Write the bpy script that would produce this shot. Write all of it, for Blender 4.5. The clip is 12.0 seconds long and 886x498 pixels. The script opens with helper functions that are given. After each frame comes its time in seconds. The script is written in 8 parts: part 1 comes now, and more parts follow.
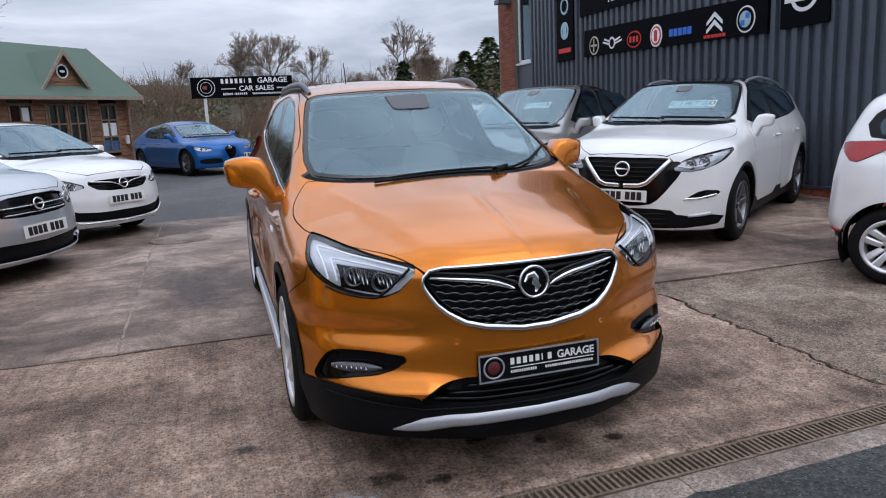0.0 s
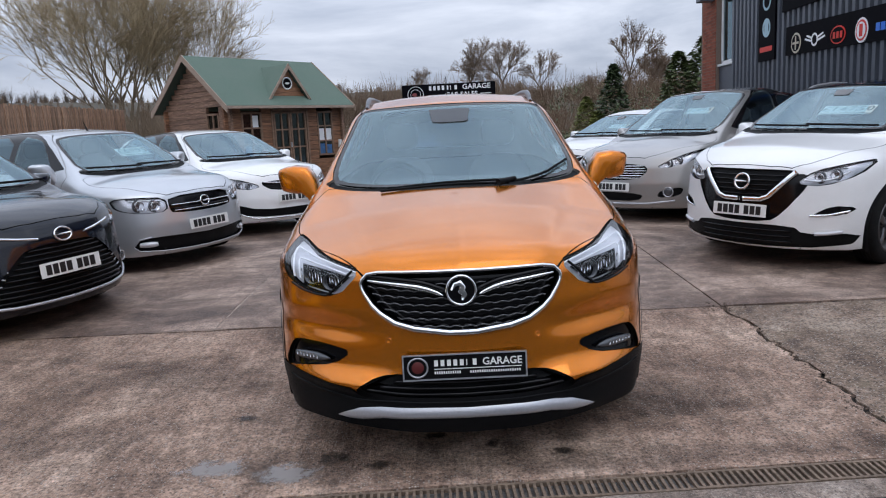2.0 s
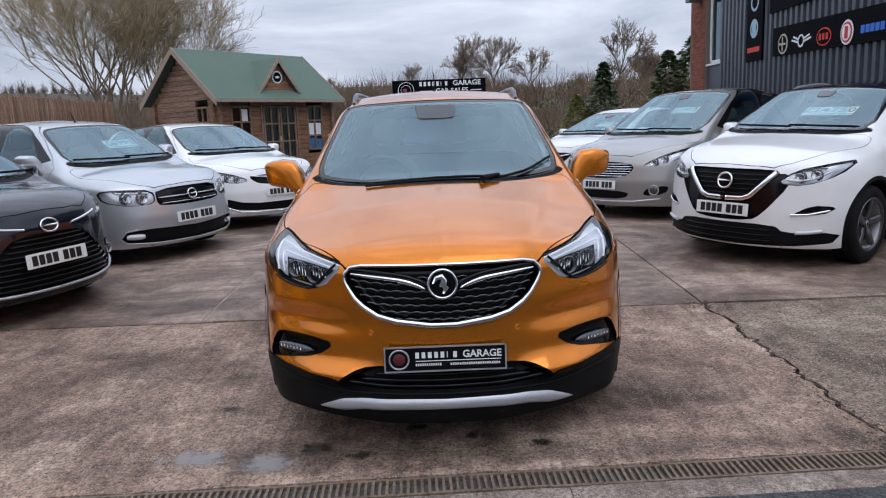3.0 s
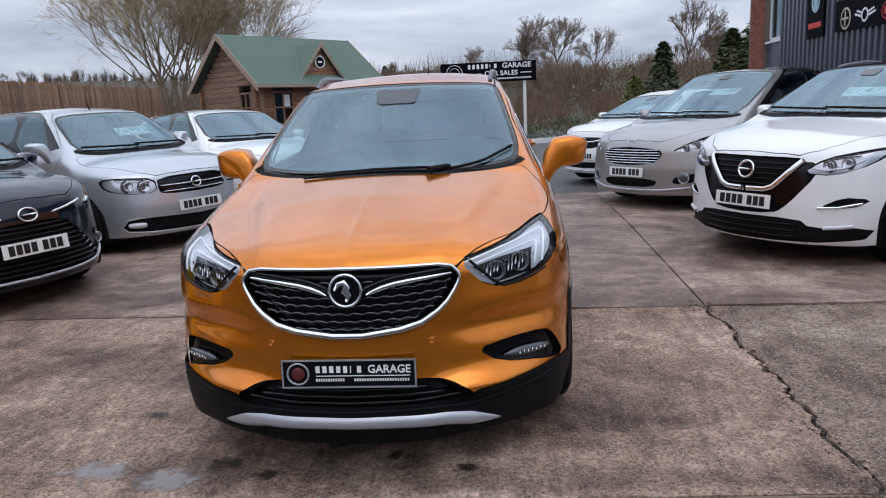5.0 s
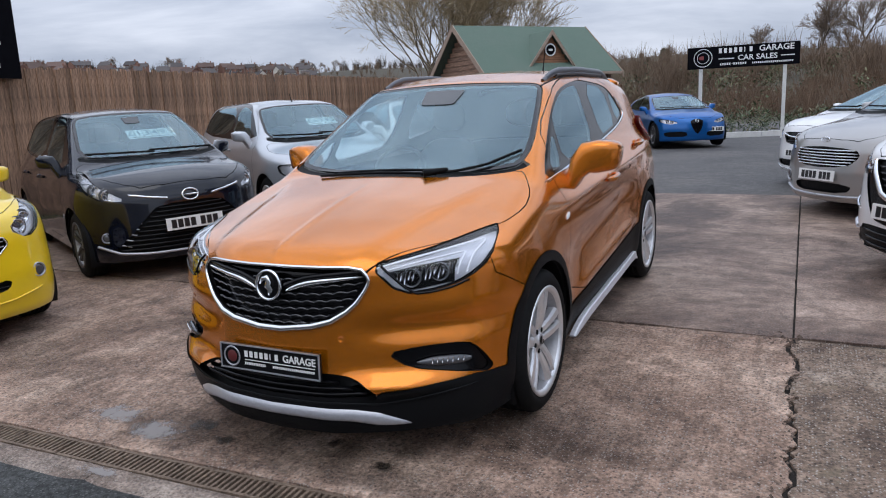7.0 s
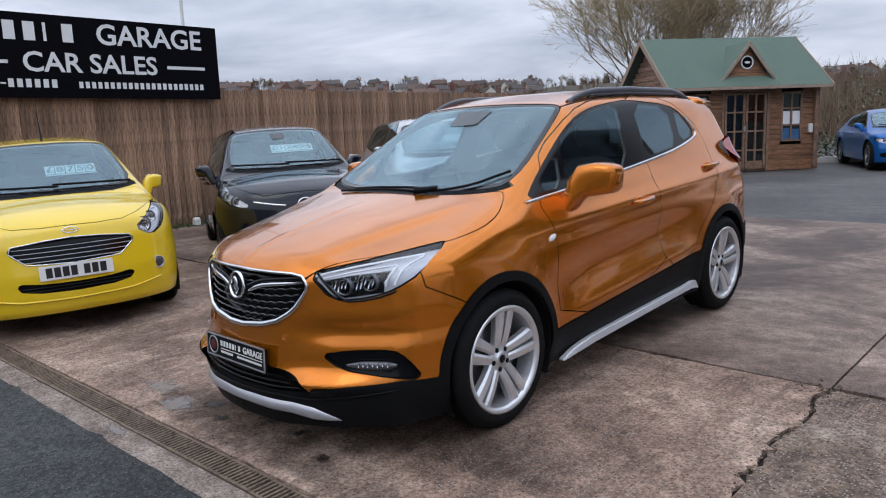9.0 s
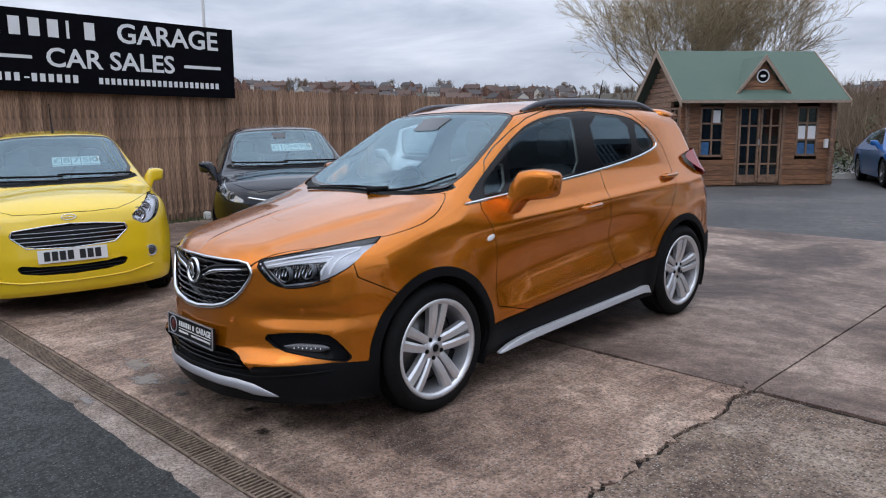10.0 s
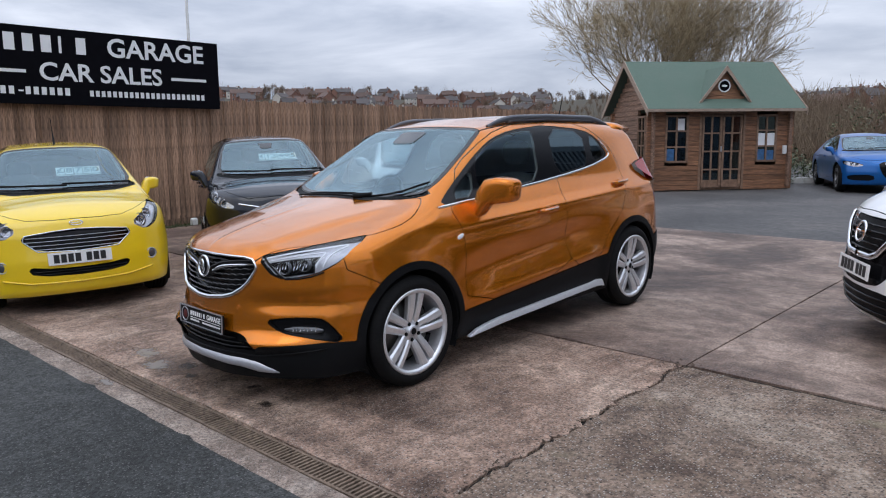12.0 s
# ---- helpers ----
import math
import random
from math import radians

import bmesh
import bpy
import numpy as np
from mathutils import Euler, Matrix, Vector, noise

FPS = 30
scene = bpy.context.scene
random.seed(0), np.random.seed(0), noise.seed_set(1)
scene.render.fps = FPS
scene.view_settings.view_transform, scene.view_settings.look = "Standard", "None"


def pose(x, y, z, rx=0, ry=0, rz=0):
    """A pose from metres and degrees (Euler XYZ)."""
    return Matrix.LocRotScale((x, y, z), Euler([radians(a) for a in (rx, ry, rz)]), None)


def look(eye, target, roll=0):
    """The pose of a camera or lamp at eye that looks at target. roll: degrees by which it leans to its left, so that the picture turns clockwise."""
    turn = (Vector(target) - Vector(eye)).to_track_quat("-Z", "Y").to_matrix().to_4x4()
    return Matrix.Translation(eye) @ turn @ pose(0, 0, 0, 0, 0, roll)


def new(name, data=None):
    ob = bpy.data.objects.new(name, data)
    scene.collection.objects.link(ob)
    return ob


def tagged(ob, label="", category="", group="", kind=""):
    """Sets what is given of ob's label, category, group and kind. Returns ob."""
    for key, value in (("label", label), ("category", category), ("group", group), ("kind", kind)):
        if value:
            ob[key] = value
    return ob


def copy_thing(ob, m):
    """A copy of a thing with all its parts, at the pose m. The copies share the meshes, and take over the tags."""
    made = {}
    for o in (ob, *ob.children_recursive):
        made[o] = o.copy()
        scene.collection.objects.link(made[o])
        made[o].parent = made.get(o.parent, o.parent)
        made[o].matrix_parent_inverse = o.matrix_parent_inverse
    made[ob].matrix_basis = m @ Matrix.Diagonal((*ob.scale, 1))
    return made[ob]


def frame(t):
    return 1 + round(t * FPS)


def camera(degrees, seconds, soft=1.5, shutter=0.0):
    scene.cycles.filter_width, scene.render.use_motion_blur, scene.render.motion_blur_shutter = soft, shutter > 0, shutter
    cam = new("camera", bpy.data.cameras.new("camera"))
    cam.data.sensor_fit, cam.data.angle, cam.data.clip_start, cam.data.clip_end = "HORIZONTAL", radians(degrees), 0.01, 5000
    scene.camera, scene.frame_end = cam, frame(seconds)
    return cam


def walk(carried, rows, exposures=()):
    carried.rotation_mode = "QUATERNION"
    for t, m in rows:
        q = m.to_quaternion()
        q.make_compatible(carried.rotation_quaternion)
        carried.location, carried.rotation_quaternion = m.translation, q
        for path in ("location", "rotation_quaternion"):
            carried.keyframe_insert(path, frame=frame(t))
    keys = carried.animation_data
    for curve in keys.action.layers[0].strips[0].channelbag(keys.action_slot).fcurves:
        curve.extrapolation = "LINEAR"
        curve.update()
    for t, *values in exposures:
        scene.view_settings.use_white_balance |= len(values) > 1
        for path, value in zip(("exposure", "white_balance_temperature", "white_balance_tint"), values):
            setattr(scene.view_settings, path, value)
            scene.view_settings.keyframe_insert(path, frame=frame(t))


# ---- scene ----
cam = camera(63.3, 12.0, soft=1.1)
YARD = pose(0, 0, 0, 0, 0, -17.3)
PATH = [
    (0, (-0.024, 0.092, 1.488), (-0.006, 2.059, 1.127), -2.7),
    (0.5, (0.334, 0.007, 1.492), (0.191, 1.97, 1.138), -2.6),
    (1, (0.641, 0.014, 1.476), (0.342, 1.96, 1.126), -3.0),
    (1.5, (0.909, 0.073, 1.486), (0.453, 1.992, 1.152), -3.1),
    (2, (1.192, 0.042, 1.493), (0.587, 1.92, 1.169), -2.9),
    (2.5, (1.255, 0.015, 1.487), (0.65, 1.892, 1.154), -2.6),
    (3, (1.24, 0.0, 1.493), (0.662, 1.885, 1.157), -2.2),
    (5, (1.722, 0.543, 1.481), (0.972, 2.36, 1.109), -2.6),
    (5.5, (2.018, 0.752, 1.489), (1.019, 2.445, 1.118), -3.5),
    (6, (2.329, 0.929, 1.511), (1.136, 2.49, 1.134), -4.1),
    (6.5, (2.562, 1.127, 1.511), (1.306, 2.636, 1.134), -3.1),
    (7, (2.902, 1.278, 1.518), (1.537, 2.689, 1.137), -2.4),
    (7.5, (3.164, 1.445, 1.505), (1.681, 2.733, 1.124), -2.8),
    (9.5, (3.99, 2.304, 1.506), (2.223, 3.188, 1.197), -1.2),
    (10, (4.22, 2.398, 1.5), (2.448, 3.272, 1.194), -0.4),
    (10.5, (4.388, 2.306, 1.503), (2.614, 3.183, 1.21), -0.3),
    (11, (4.587, 2.222, 1.514), (2.823, 3.119, 1.223), -0.1),
    (11.5, (4.753, 2.167, 1.52), (3.002, 3.086, 1.22), -0.4),
    (12, (4.792, 2.129, 1.542), (3.045, 3.058, 1.252), -0.6),
]
walk(cam, [(t, YARD @ look(eye, target, roll)) for t, eye, target, roll in PATH])

# ---- light: overcast day ----
world = bpy.data.worlds.new("overcast_sky")
scene.world = world
world.use_nodes = True
wn, wl = world.node_tree.nodes, world.node_tree.links
wn.clear()
w_out = wn.new("ShaderNodeOutputWorld")
w_bg = wn.new("ShaderNodeBackground")
w_sky = wn.new("ShaderNodeTexSky")
w_sky.sky_type = "NISHITA"
w_sky.sun_disc = False
w_sky.sun_elevation = radians(38)
w_sky.sun_rotation = radians(200)
w_sky.dust_density = 4.0
w_co = wn.new("ShaderNodeTexCoord")
w_map = wn.new("ShaderNodeMapping")
w_map.inputs["Scale"].default_value = (1.0, 1.0, 4.5)
w_noise = wn.new("ShaderNodeTexNoise")
w_noise.inputs["Scale"].default_value = 2.6
w_noise.inputs["Detail"].default_value = 9.0
w_noise.inputs["Roughness"].default_value = 0.56
w_noise.inputs["Distortion"].default_value = 0.35
w_ramp = wn.new("ShaderNodeValToRGB")
w_ramp.color_ramp.elements[0].position, w_ramp.color_ramp.elements[0].color = 0.34, (4.1, 4.75, 6.15, 1)
w_ramp.color_ramp.elements[1].position, w_ramp.color_ramp.elements[1].color = 0.66, (8.7, 9.3, 10.75, 1)
w_mix = wn.new("ShaderNodeMix")
w_mix.data_type = "RGBA"
w_mix.inputs["Factor"].default_value = 0.93
wl.new(w_co.outputs["Generated"], w_map.inputs["Vector"])
wl.new(w_map.outputs[0], w_noise.inputs["Vector"])
wl.new(w_noise.outputs["Fac"], w_ramp.inputs[0])
wl.new(w_sky.outputs[0], w_mix.inputs["A"])
wl.new(w_ramp.outputs[0], w_mix.inputs["B"])
w_sep = wn.new("ShaderNodeSeparateXYZ")
wl.new(w_co.outputs["Generated"], w_sep.inputs[0])
w_up = wn.new("ShaderNodeMapRange")
w_up.inputs["From Min"].default_value, w_up.inputs["From Max"].default_value = 0.0, 0.95
w_up.inputs["To Min"].default_value, w_up.inputs["To Max"].default_value = 0.92, 2.3
wl.new(w_sep.outputs["Z"], w_up.inputs["Value"])
w_mul = wn.new("ShaderNodeVectorMath")
w_mul.operation = "SCALE"
wl.new(w_mix.outputs["Result"], w_mul.inputs[0]), wl.new(w_up.outputs[0], w_mul.inputs["Scale"])
wl.new(w_mul.outputs[0], w_bg.inputs["Color"])
w_bg.inputs["Strength"].default_value = 0.092
wl.new(w_bg.outputs[0], w_out.inputs["Surface"])
sun = new("sun", bpy.data.lights.new("sun", "SUN"))
sun.data.energy, sun.data.angle, sun.data.color = 0.5, radians(40), (1.0, 0.98, 0.96)
sun.matrix_world = look((0, 0, 20), (-4, 7, 6))
scene.view_settings.exposure = 0.0

# ---- materials ----
def material(name, colour, rough=0.5, metal=0.0, grain=0.0, scale=20.0, stain=0.0, stain_scale=2.0, bump=0.0,
             bump_scale=None, coat=0.0, second=None, alpha=1.0, transmission=0.0, stretch=(1, 1, 1), object_random=0.0, spec=0.5):
    """A painted or raw surface with fine grain, broad stains and fine relief."""
    m = bpy.data.materials.new(name)
    m.use_nodes = True
    nt, b = m.node_tree, m.node_tree.nodes["Principled BSDF"]
    b.inputs["Roughness"].default_value = rough
    b.inputs["Metallic"].default_value = metal
    b.inputs["Coat Weight"].default_value = coat
    b.inputs["Coat Roughness"].default_value = 0.04
    b.inputs["Specular IOR Level"].default_value = spec
    b.inputs["Transmission Weight"].default_value = transmission
    b.inputs["Alpha"].default_value = alpha
    b.inputs["Base Color"].default_value = (*colour, 1)
    if not (grain or stain or bump or object_random or second):
        return m
    co = nt.nodes.new("ShaderNodeTexCoord")
    mp = nt.nodes.new("ShaderNodeMapping")
    mp.inputs["Scale"].default_value = stretch
    nt.links.new(co.outputs["Object"], mp.inputs["Vector"])
    n1 = nt.nodes.new("ShaderNodeTexNoise")
    n1.inputs["Scale"].default_value, n1.inputs["Detail"].default_value = scale, 5
    n2 = nt.nodes.new("ShaderNodeTexNoise")
    n2.inputs["Scale"].default_value, n2.inputs["Detail"].default_value = stain_scale, 6
    n2.inputs["Roughness"].default_value = 0.65
    for n in (n1, n2):
        nt.links.new(mp.outputs[0], n.inputs["Vector"])
    second = second or tuple(c * 0.5 for c in colour)
    r1 = nt.nodes.new("ShaderNodeMapRange")
    r1.inputs["From Min"].default_value, r1.inputs["From Max"].default_value = 0.3, 0.7
    r1.inputs["To Min"].default_value, r1.inputs["To Max"].default_value = 1 - grain, 1 + grain
    nt.links.new(n1.outputs["Fac"], r1.inputs["Value"])
    r2 = nt.nodes.new("ShaderNodeMapRange")
    r2.inputs["From Min"].default_value, r2.inputs["From Max"].default_value = 0.42, 0.68
    r2.inputs["To Min"].default_value, r2.inputs["To Max"].default_value = 0.0, stain
    nt.links.new(n2.outputs["Fac"], r2.inputs["Value"])
    mix = nt.nodes.new("ShaderNodeMix")
    mix.data_type = "RGBA"
    mix.inputs["A"].default_value, mix.inputs["B"].default_value = (*colour, 1), (*second, 1)
    nt.links.new(r2.outputs[0], mix.inputs["Factor"])
    mul = nt.nodes.new("ShaderNodeVectorMath")
    mul.operation = "SCALE"
    nt.links.new(mix.outputs["Result"], mul.inputs[0])
    last = r1.outputs[0]
    if object_random:
        oi = nt.nodes.new("ShaderNodeObjectInfo")
        r3 = nt.nodes.new("ShaderNodeMapRange")
        r3.inputs["To Min"].default_value, r3.inputs["To Max"].default_value = 1 - object_random, 1 + object_random
        nt.links.new(oi.outputs["Random"], r3.inputs["Value"])
        mm = nt.nodes.new("ShaderNodeMath")
        mm.operation = "MULTIPLY"
        nt.links.new(last, mm.inputs[0]), nt.links.new(r3.outputs[0], mm.inputs[1])
        last = mm.outputs[0]
    nt.links.new(last, mul.inputs["Scale"])
    nt.links.new(mul.outputs[0], b.inputs["Base Color"])
    if bump:
        bp = nt.nodes.new("ShaderNodeBump")
        bp.inputs["Strength"].default_value, bp.inputs["Distance"].default_value = bump, 0.01
        n3 = n1
        if bump_scale:
            n3 = nt.nodes.new("ShaderNodeTexNoise")
            n3.inputs["Scale"].default_value, n3.inputs["Detail"].default_value = bump_scale, 6
            nt.links.new(mp.outputs[0], n3.inputs["Vector"])
        nt.links.new(n3.outputs["Fac"], bp.inputs["Height"])
        nt.links.new(bp.outputs[0], b.inputs["Normal"])
    return m


def paint(name, colour, metal=0.0, rough=0.35, flake=0.06):
    return material(name, colour, rough=rough, metal=metal, grain=flake, scale=900, coat=1.0, stain=0.1, stain_scale=3)


def glass_material(name, tint, see=0.6, ior=1.62, sheen=(0.68, 0.90, 1.0), dust=0.0):
    """Car glass: a thin tinted sheet that lets part of the light through and mirrors the sky by Fresnel. A painted pale
    haze can brighten it.
    """
    m = bpy.data.materials.new(name)
    m.use_nodes = True
    nt = m.node_tree
    nt.nodes.clear()
    out = nt.nodes.new("ShaderNodeOutputMaterial")
    tr = nt.nodes.new("ShaderNodeBsdfTransparent")
    tr.inputs["Color"].default_value = (*[c * see for c in tint], 1)
    gl = nt.nodes.new("ShaderNodeBsdfGlossy")
    gl.inputs["Roughness"].default_value = 0.02
    gl.inputs["Color"].default_value = (*sheen, 1)
    lw = nt.nodes.new("ShaderNodeLayerWeight")
    lw.inputs["Blend"].default_value = 0.5
    pw = nt.nodes.new("ShaderNodeMath")
    pw.operation = "POWER"
    pw.inputs[1].default_value = 4.0
    nt.links.new(lw.outputs["Facing"], pw.inputs[0])
    f0 = ((ior - 1) / (ior + 1)) ** 2
    fr = nt.nodes.new("ShaderNodeMath")
    fr.operation = "MULTIPLY_ADD"
    fr.inputs[1].default_value, fr.inputs[2].default_value = 1 - f0, f0
    nt.links.new(pw.outputs[0], fr.inputs[0])
    mix = nt.nodes.new("ShaderNodeMixShader")
    nt.links.new(fr.outputs[0], mix.inputs[0])
    nt.links.new(tr.outputs[0], mix.inputs[1]), nt.links.new(gl.outputs[0], mix.inputs[2])
    last = mix
    # pale blue diffuse haze, painted into the glass to make it look brighter
    if dust:
        df = nt.nodes.new("ShaderNodeBsdfDiffuse")
        df.inputs["Color"].default_value = (0.52, 0.67, 0.72, 1)
        co = nt.nodes.new("ShaderNodeTexCoord")
        ns = nt.nodes.new("ShaderNodeTexNoise")
        ns.inputs["Scale"].default_value, ns.inputs["Detail"].default_value = 3.0, 5
        nt.links.new(co.outputs["Object"], ns.inputs["Vector"])
        mr = nt.nodes.new("ShaderNodeMapRange")
        mr.inputs["From Min"].default_value, mr.inputs["From Max"].default_value = 0.3, 0.7
        mr.inputs["To Min"].default_value, mr.inputs["To Max"].default_value = dust * 0.7, dust * 1.3
        nt.links.new(ns.outputs["Fac"], mr.inputs["Value"])
        last = nt.nodes.new("ShaderNodeMixShader")
        nt.links.new(mr.outputs[0], last.inputs[0]), nt.links.new(mix.outputs[0], last.inputs[1]), nt.links.new(df.outputs[0], last.inputs[2])
    nt.links.new(last.outputs[0], out.inputs["Surface"])
    return m


M_ORANGE = material("amber_orange_paint", (0.640, 0.188, 0.006), rough=0.22, metal=0.74, grain=0.07, scale=900, coat=0.85, stain=0.12, stain_scale=3)
M_ORANGE.node_tree.nodes["Principled BSDF"].inputs["Coat IOR"].default_value = 1.45
M_WHITE = paint("white_paint", (0.80, 0.80, 0.80))
M_SILVER = paint("silver_paint", (0.50, 0.52, 0.55), metal=0.6, rough=0.35)
M_GREY = paint("grey_paint", (0.36, 0.35, 0.34), metal=0.6, rough=0.35)
M_BLACKP = material("black_paint", (0.003, 0.0045, 0.011), rough=0.2, coat=0.75, spec=0.2, grain=0.1, scale=900)
M_BLUE = material("blue_paint", (0.001, 0.105, 0.37), rough=0.3, metal=0.45, grain=0.06, scale=900, coat=0.5, stain=0.1, stain_scale=3)
M_YELLOW = paint("yellow_paint", (0.84, 0.575, 0.006))
M_GLASS = glass_material("windscreen_glass", (0.80, 0.93, 0.95), 0.94, 2.1, dust=0.10)
M_SIDE = glass_material("side_glass", (0.78, 0.88, 0.88), 0.88, 1.62)
M_PRIV = glass_material("privacy_glass", (0.3, 0.33, 0.36), 0.35, 1.9)
M_LENS = glass_material("lamp_lens", (0.97, 0.98, 1.0), 0.97, 1.36, (1.0, 1.0, 1.0))
M_FRIT = material("black_frit", (0.006, 0.006, 0.007), rough=0.12, coat=0.15)
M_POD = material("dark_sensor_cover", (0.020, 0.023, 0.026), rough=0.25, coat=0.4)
M_BEZEL = material("grey_lamp_bezel", (0.62, 0.63, 0.67), rough=0.3, metal=0.15, coat=0.3)
M_GLOSSB = material("gloss_black", (0.003, 0.003, 0.004), rough=0.15, spec=0.25)
M_PLASTIC = material("black_plastic", (0.006, 0.0065, 0.0075), rough=0.5, spec=0.12, grain=0.15, scale=300, bump=0.15, bump_scale=500)
M_RUBBER = material("tyre_rubber", (0.007, 0.007, 0.0075), rough=0.75, spec=0.15, grain=0.2, scale=60, stain=0.4, second=(0.016, 0.015, 0.013), stain_scale=6)
M_ALLOY = material("silver_alloy", (0.74, 0.75, 0.77), rough=0.30, metal=0.65, grain=0.05, scale=50, coat=0.3)
M_BARREL = material("rim_barrel", (0.42, 0.42, 0.44), rough=0.45, metal=0.6, grain=0.1, scale=40)
M_DISC = material("brake_steel", (0.16, 0.155, 0.15), rough=0.4, metal=0.8, grain=0.15, scale=60)
M_CHROME = material("chrome", (0.80, 0.81, 0.83), rough=0.09, metal=1.0)
M_SATIN = material("satin_silver", (0.47, 0.475, 0.51), rough=0.36, metal=0.6, grain=0.05, scale=80)
M_DARK = material("dark_interior", (0.008, 0.008, 0.009), rough=0.8, spec=0.2, grain=0.2, scale=90)
M_LINER = material("pale_headlining", (0.36, 0.35, 0.34), rough=0.95, grain=0.1, scale=80)
M_SEAT = material("seat_cloth", (0.085, 0.085, 0.09), rough=0.9, grain=0.3, scale=150)
M_PLATE = material("white_plate", (0.78, 0.78, 0.76), rough=0.4)
M_PLATEB = material("black_plate", (0.005, 0.005, 0.006), rough=0.3, spec=0.15)
M_INK = material("black_ink", (0.012, 0.012, 0.013), rough=0.4)
M_WHITEINK = material("white_ink", (0.82, 0.82, 0.80), rough=0.45)
M_RED = material("red_plastic", (0.36, 0.010, 0.012), rough=0.2, coat=0.35)
M_LED = material("frosted_light_guide", (0.85, 0.87, 0.90), rough=0.25, coat=0.5)
M_REFLECT = material("lamp_reflector", (0.62, 0.63, 0.65), rough=0.12, metal=0.95)
M_LAMPD = material("lamp_bowl", (0.62, 0.63, 0.66), rough=0.22, metal=0.55, coat=0.3)
M_LAMPK = material("dark_lamp_bowl", (0.09, 0.095, 0.105), rough=0.22, metal=0.4, coat=0.4)
M_AMBER = material("amber_lens", (0.8, 0.28, 0.02), rough=0.2, coat=0.6)
M_MIRROR = material("mirror_glass", (0.8, 0.82, 0.84), rough=0.02, metal=1.0)
M_PAPER = material("price_card", (0.50, 0.61, 0.60), rough=0.6)

# ---- building helpers ----
def finish(name, me, mat, parent, label="", smooth=False):
    ob = new(name, me)
    if mat is not None:
        me.materials.append(mat)
    if smooth:
        me.polygons.foreach_set("use_smooth", [True] * len(me.polygons))
    if parent is not None:
        ob.parent = parent
    if label:
        tagged(ob, label)
    return ob


def part(name, bm, mat, parent=None, label="", smooth=False):
    me = bpy.data.meshes.new(name)
    bm.to_mesh(me)
    bm.free()
    return finish(name, me, mat, parent, label, smooth)


def grid_part(name, V, F, mat, parent=None, label="", smooth=True, normals=None):
    me = bpy.data.meshes.new(name)
    me.from_pydata(np.asarray(V, float).tolist(), [], np.asarray(F).tolist() if not isinstance(F, list) else F)
    ob = finish(name, me, mat, parent, label, smooth)
    if normals is not None and len(V):
        me.normals_split_custom_set_from_vertices(np.asarray(normals, float).tolist())
    return ob


def thing(name, m, label, category, group="", kind=""):
    ob = new(name)
    ob.matrix_basis = m
    ob.empty_display_size = 0.2
    return tagged(ob, label, category, group, kind)


def bm_box(bm, x0, x1, y0, y1, z0, z1, m=None, bevel=0.0):
    v = [bm.verts.new((x, y, z)) for x in (x0, x1) for y in (y0, y1) for z in (z0, z1)]
    faces = [bm.faces.new([v[i] for i in q]) for q in ((0, 1, 3, 2), (4, 6, 7, 5), (0, 4, 5, 1), (2, 3, 7, 6), (0, 2, 6, 4), (1, 5, 7, 3))]
    if bevel:
        edges = list({e for f in faces for e in f.edges})
        r = bmesh.ops.bevel(bm, geom=edges, offset=bevel, segments=2, affect="EDGES", profile=0.6)
        v = list({q for f in r["faces"] for q in f.verts} | {q for q in v if q.is_valid})
    if m is not None:
        bmesh.ops.transform(bm, matrix=m, verts=v)
    return v


def box(name, x0, x1, y0, y1, z0, z1, mat, parent=None, label="", bevel=0.0, m=None):
    bm = bmesh.new()
    bm_box(bm, x0, x1, y0, y1, z0, z1, m, bevel)
    return part(name, bm, mat, parent, label)


def prism(name, poly, axis, a, b, mat, parent=None, label="", bevel=0.0):
    """A flat outline pushed from a to b along an axis. The outline's two numbers are the other two axes in order."""
    bm = bmesh.new()

    def place(u, v, w):
        return (w, u, v) if axis == "x" else (u, w, v) if axis == "y" else (u, v, w)
    lo = [bm.verts.new(place(u, v, a)) for u, v in poly]
    hi = [bm.verts.new(place(u, v, b)) for u, v in poly]
    n = len(poly)
    bm.faces.new(lo), bm.faces.new(hi)
    for i in range(n):
        bm.faces.new((lo[i], lo[(i + 1) % n], hi[(i + 1) % n], hi[i]))
    bmesh.ops.recalc_face_normals(bm, faces=bm.faces)
    if bevel:
        bmesh.ops.bevel(bm, geom=list(bm.edges), offset=bevel, segments=2, affect="EDGES")
    return part(name, bm, mat, parent, label)


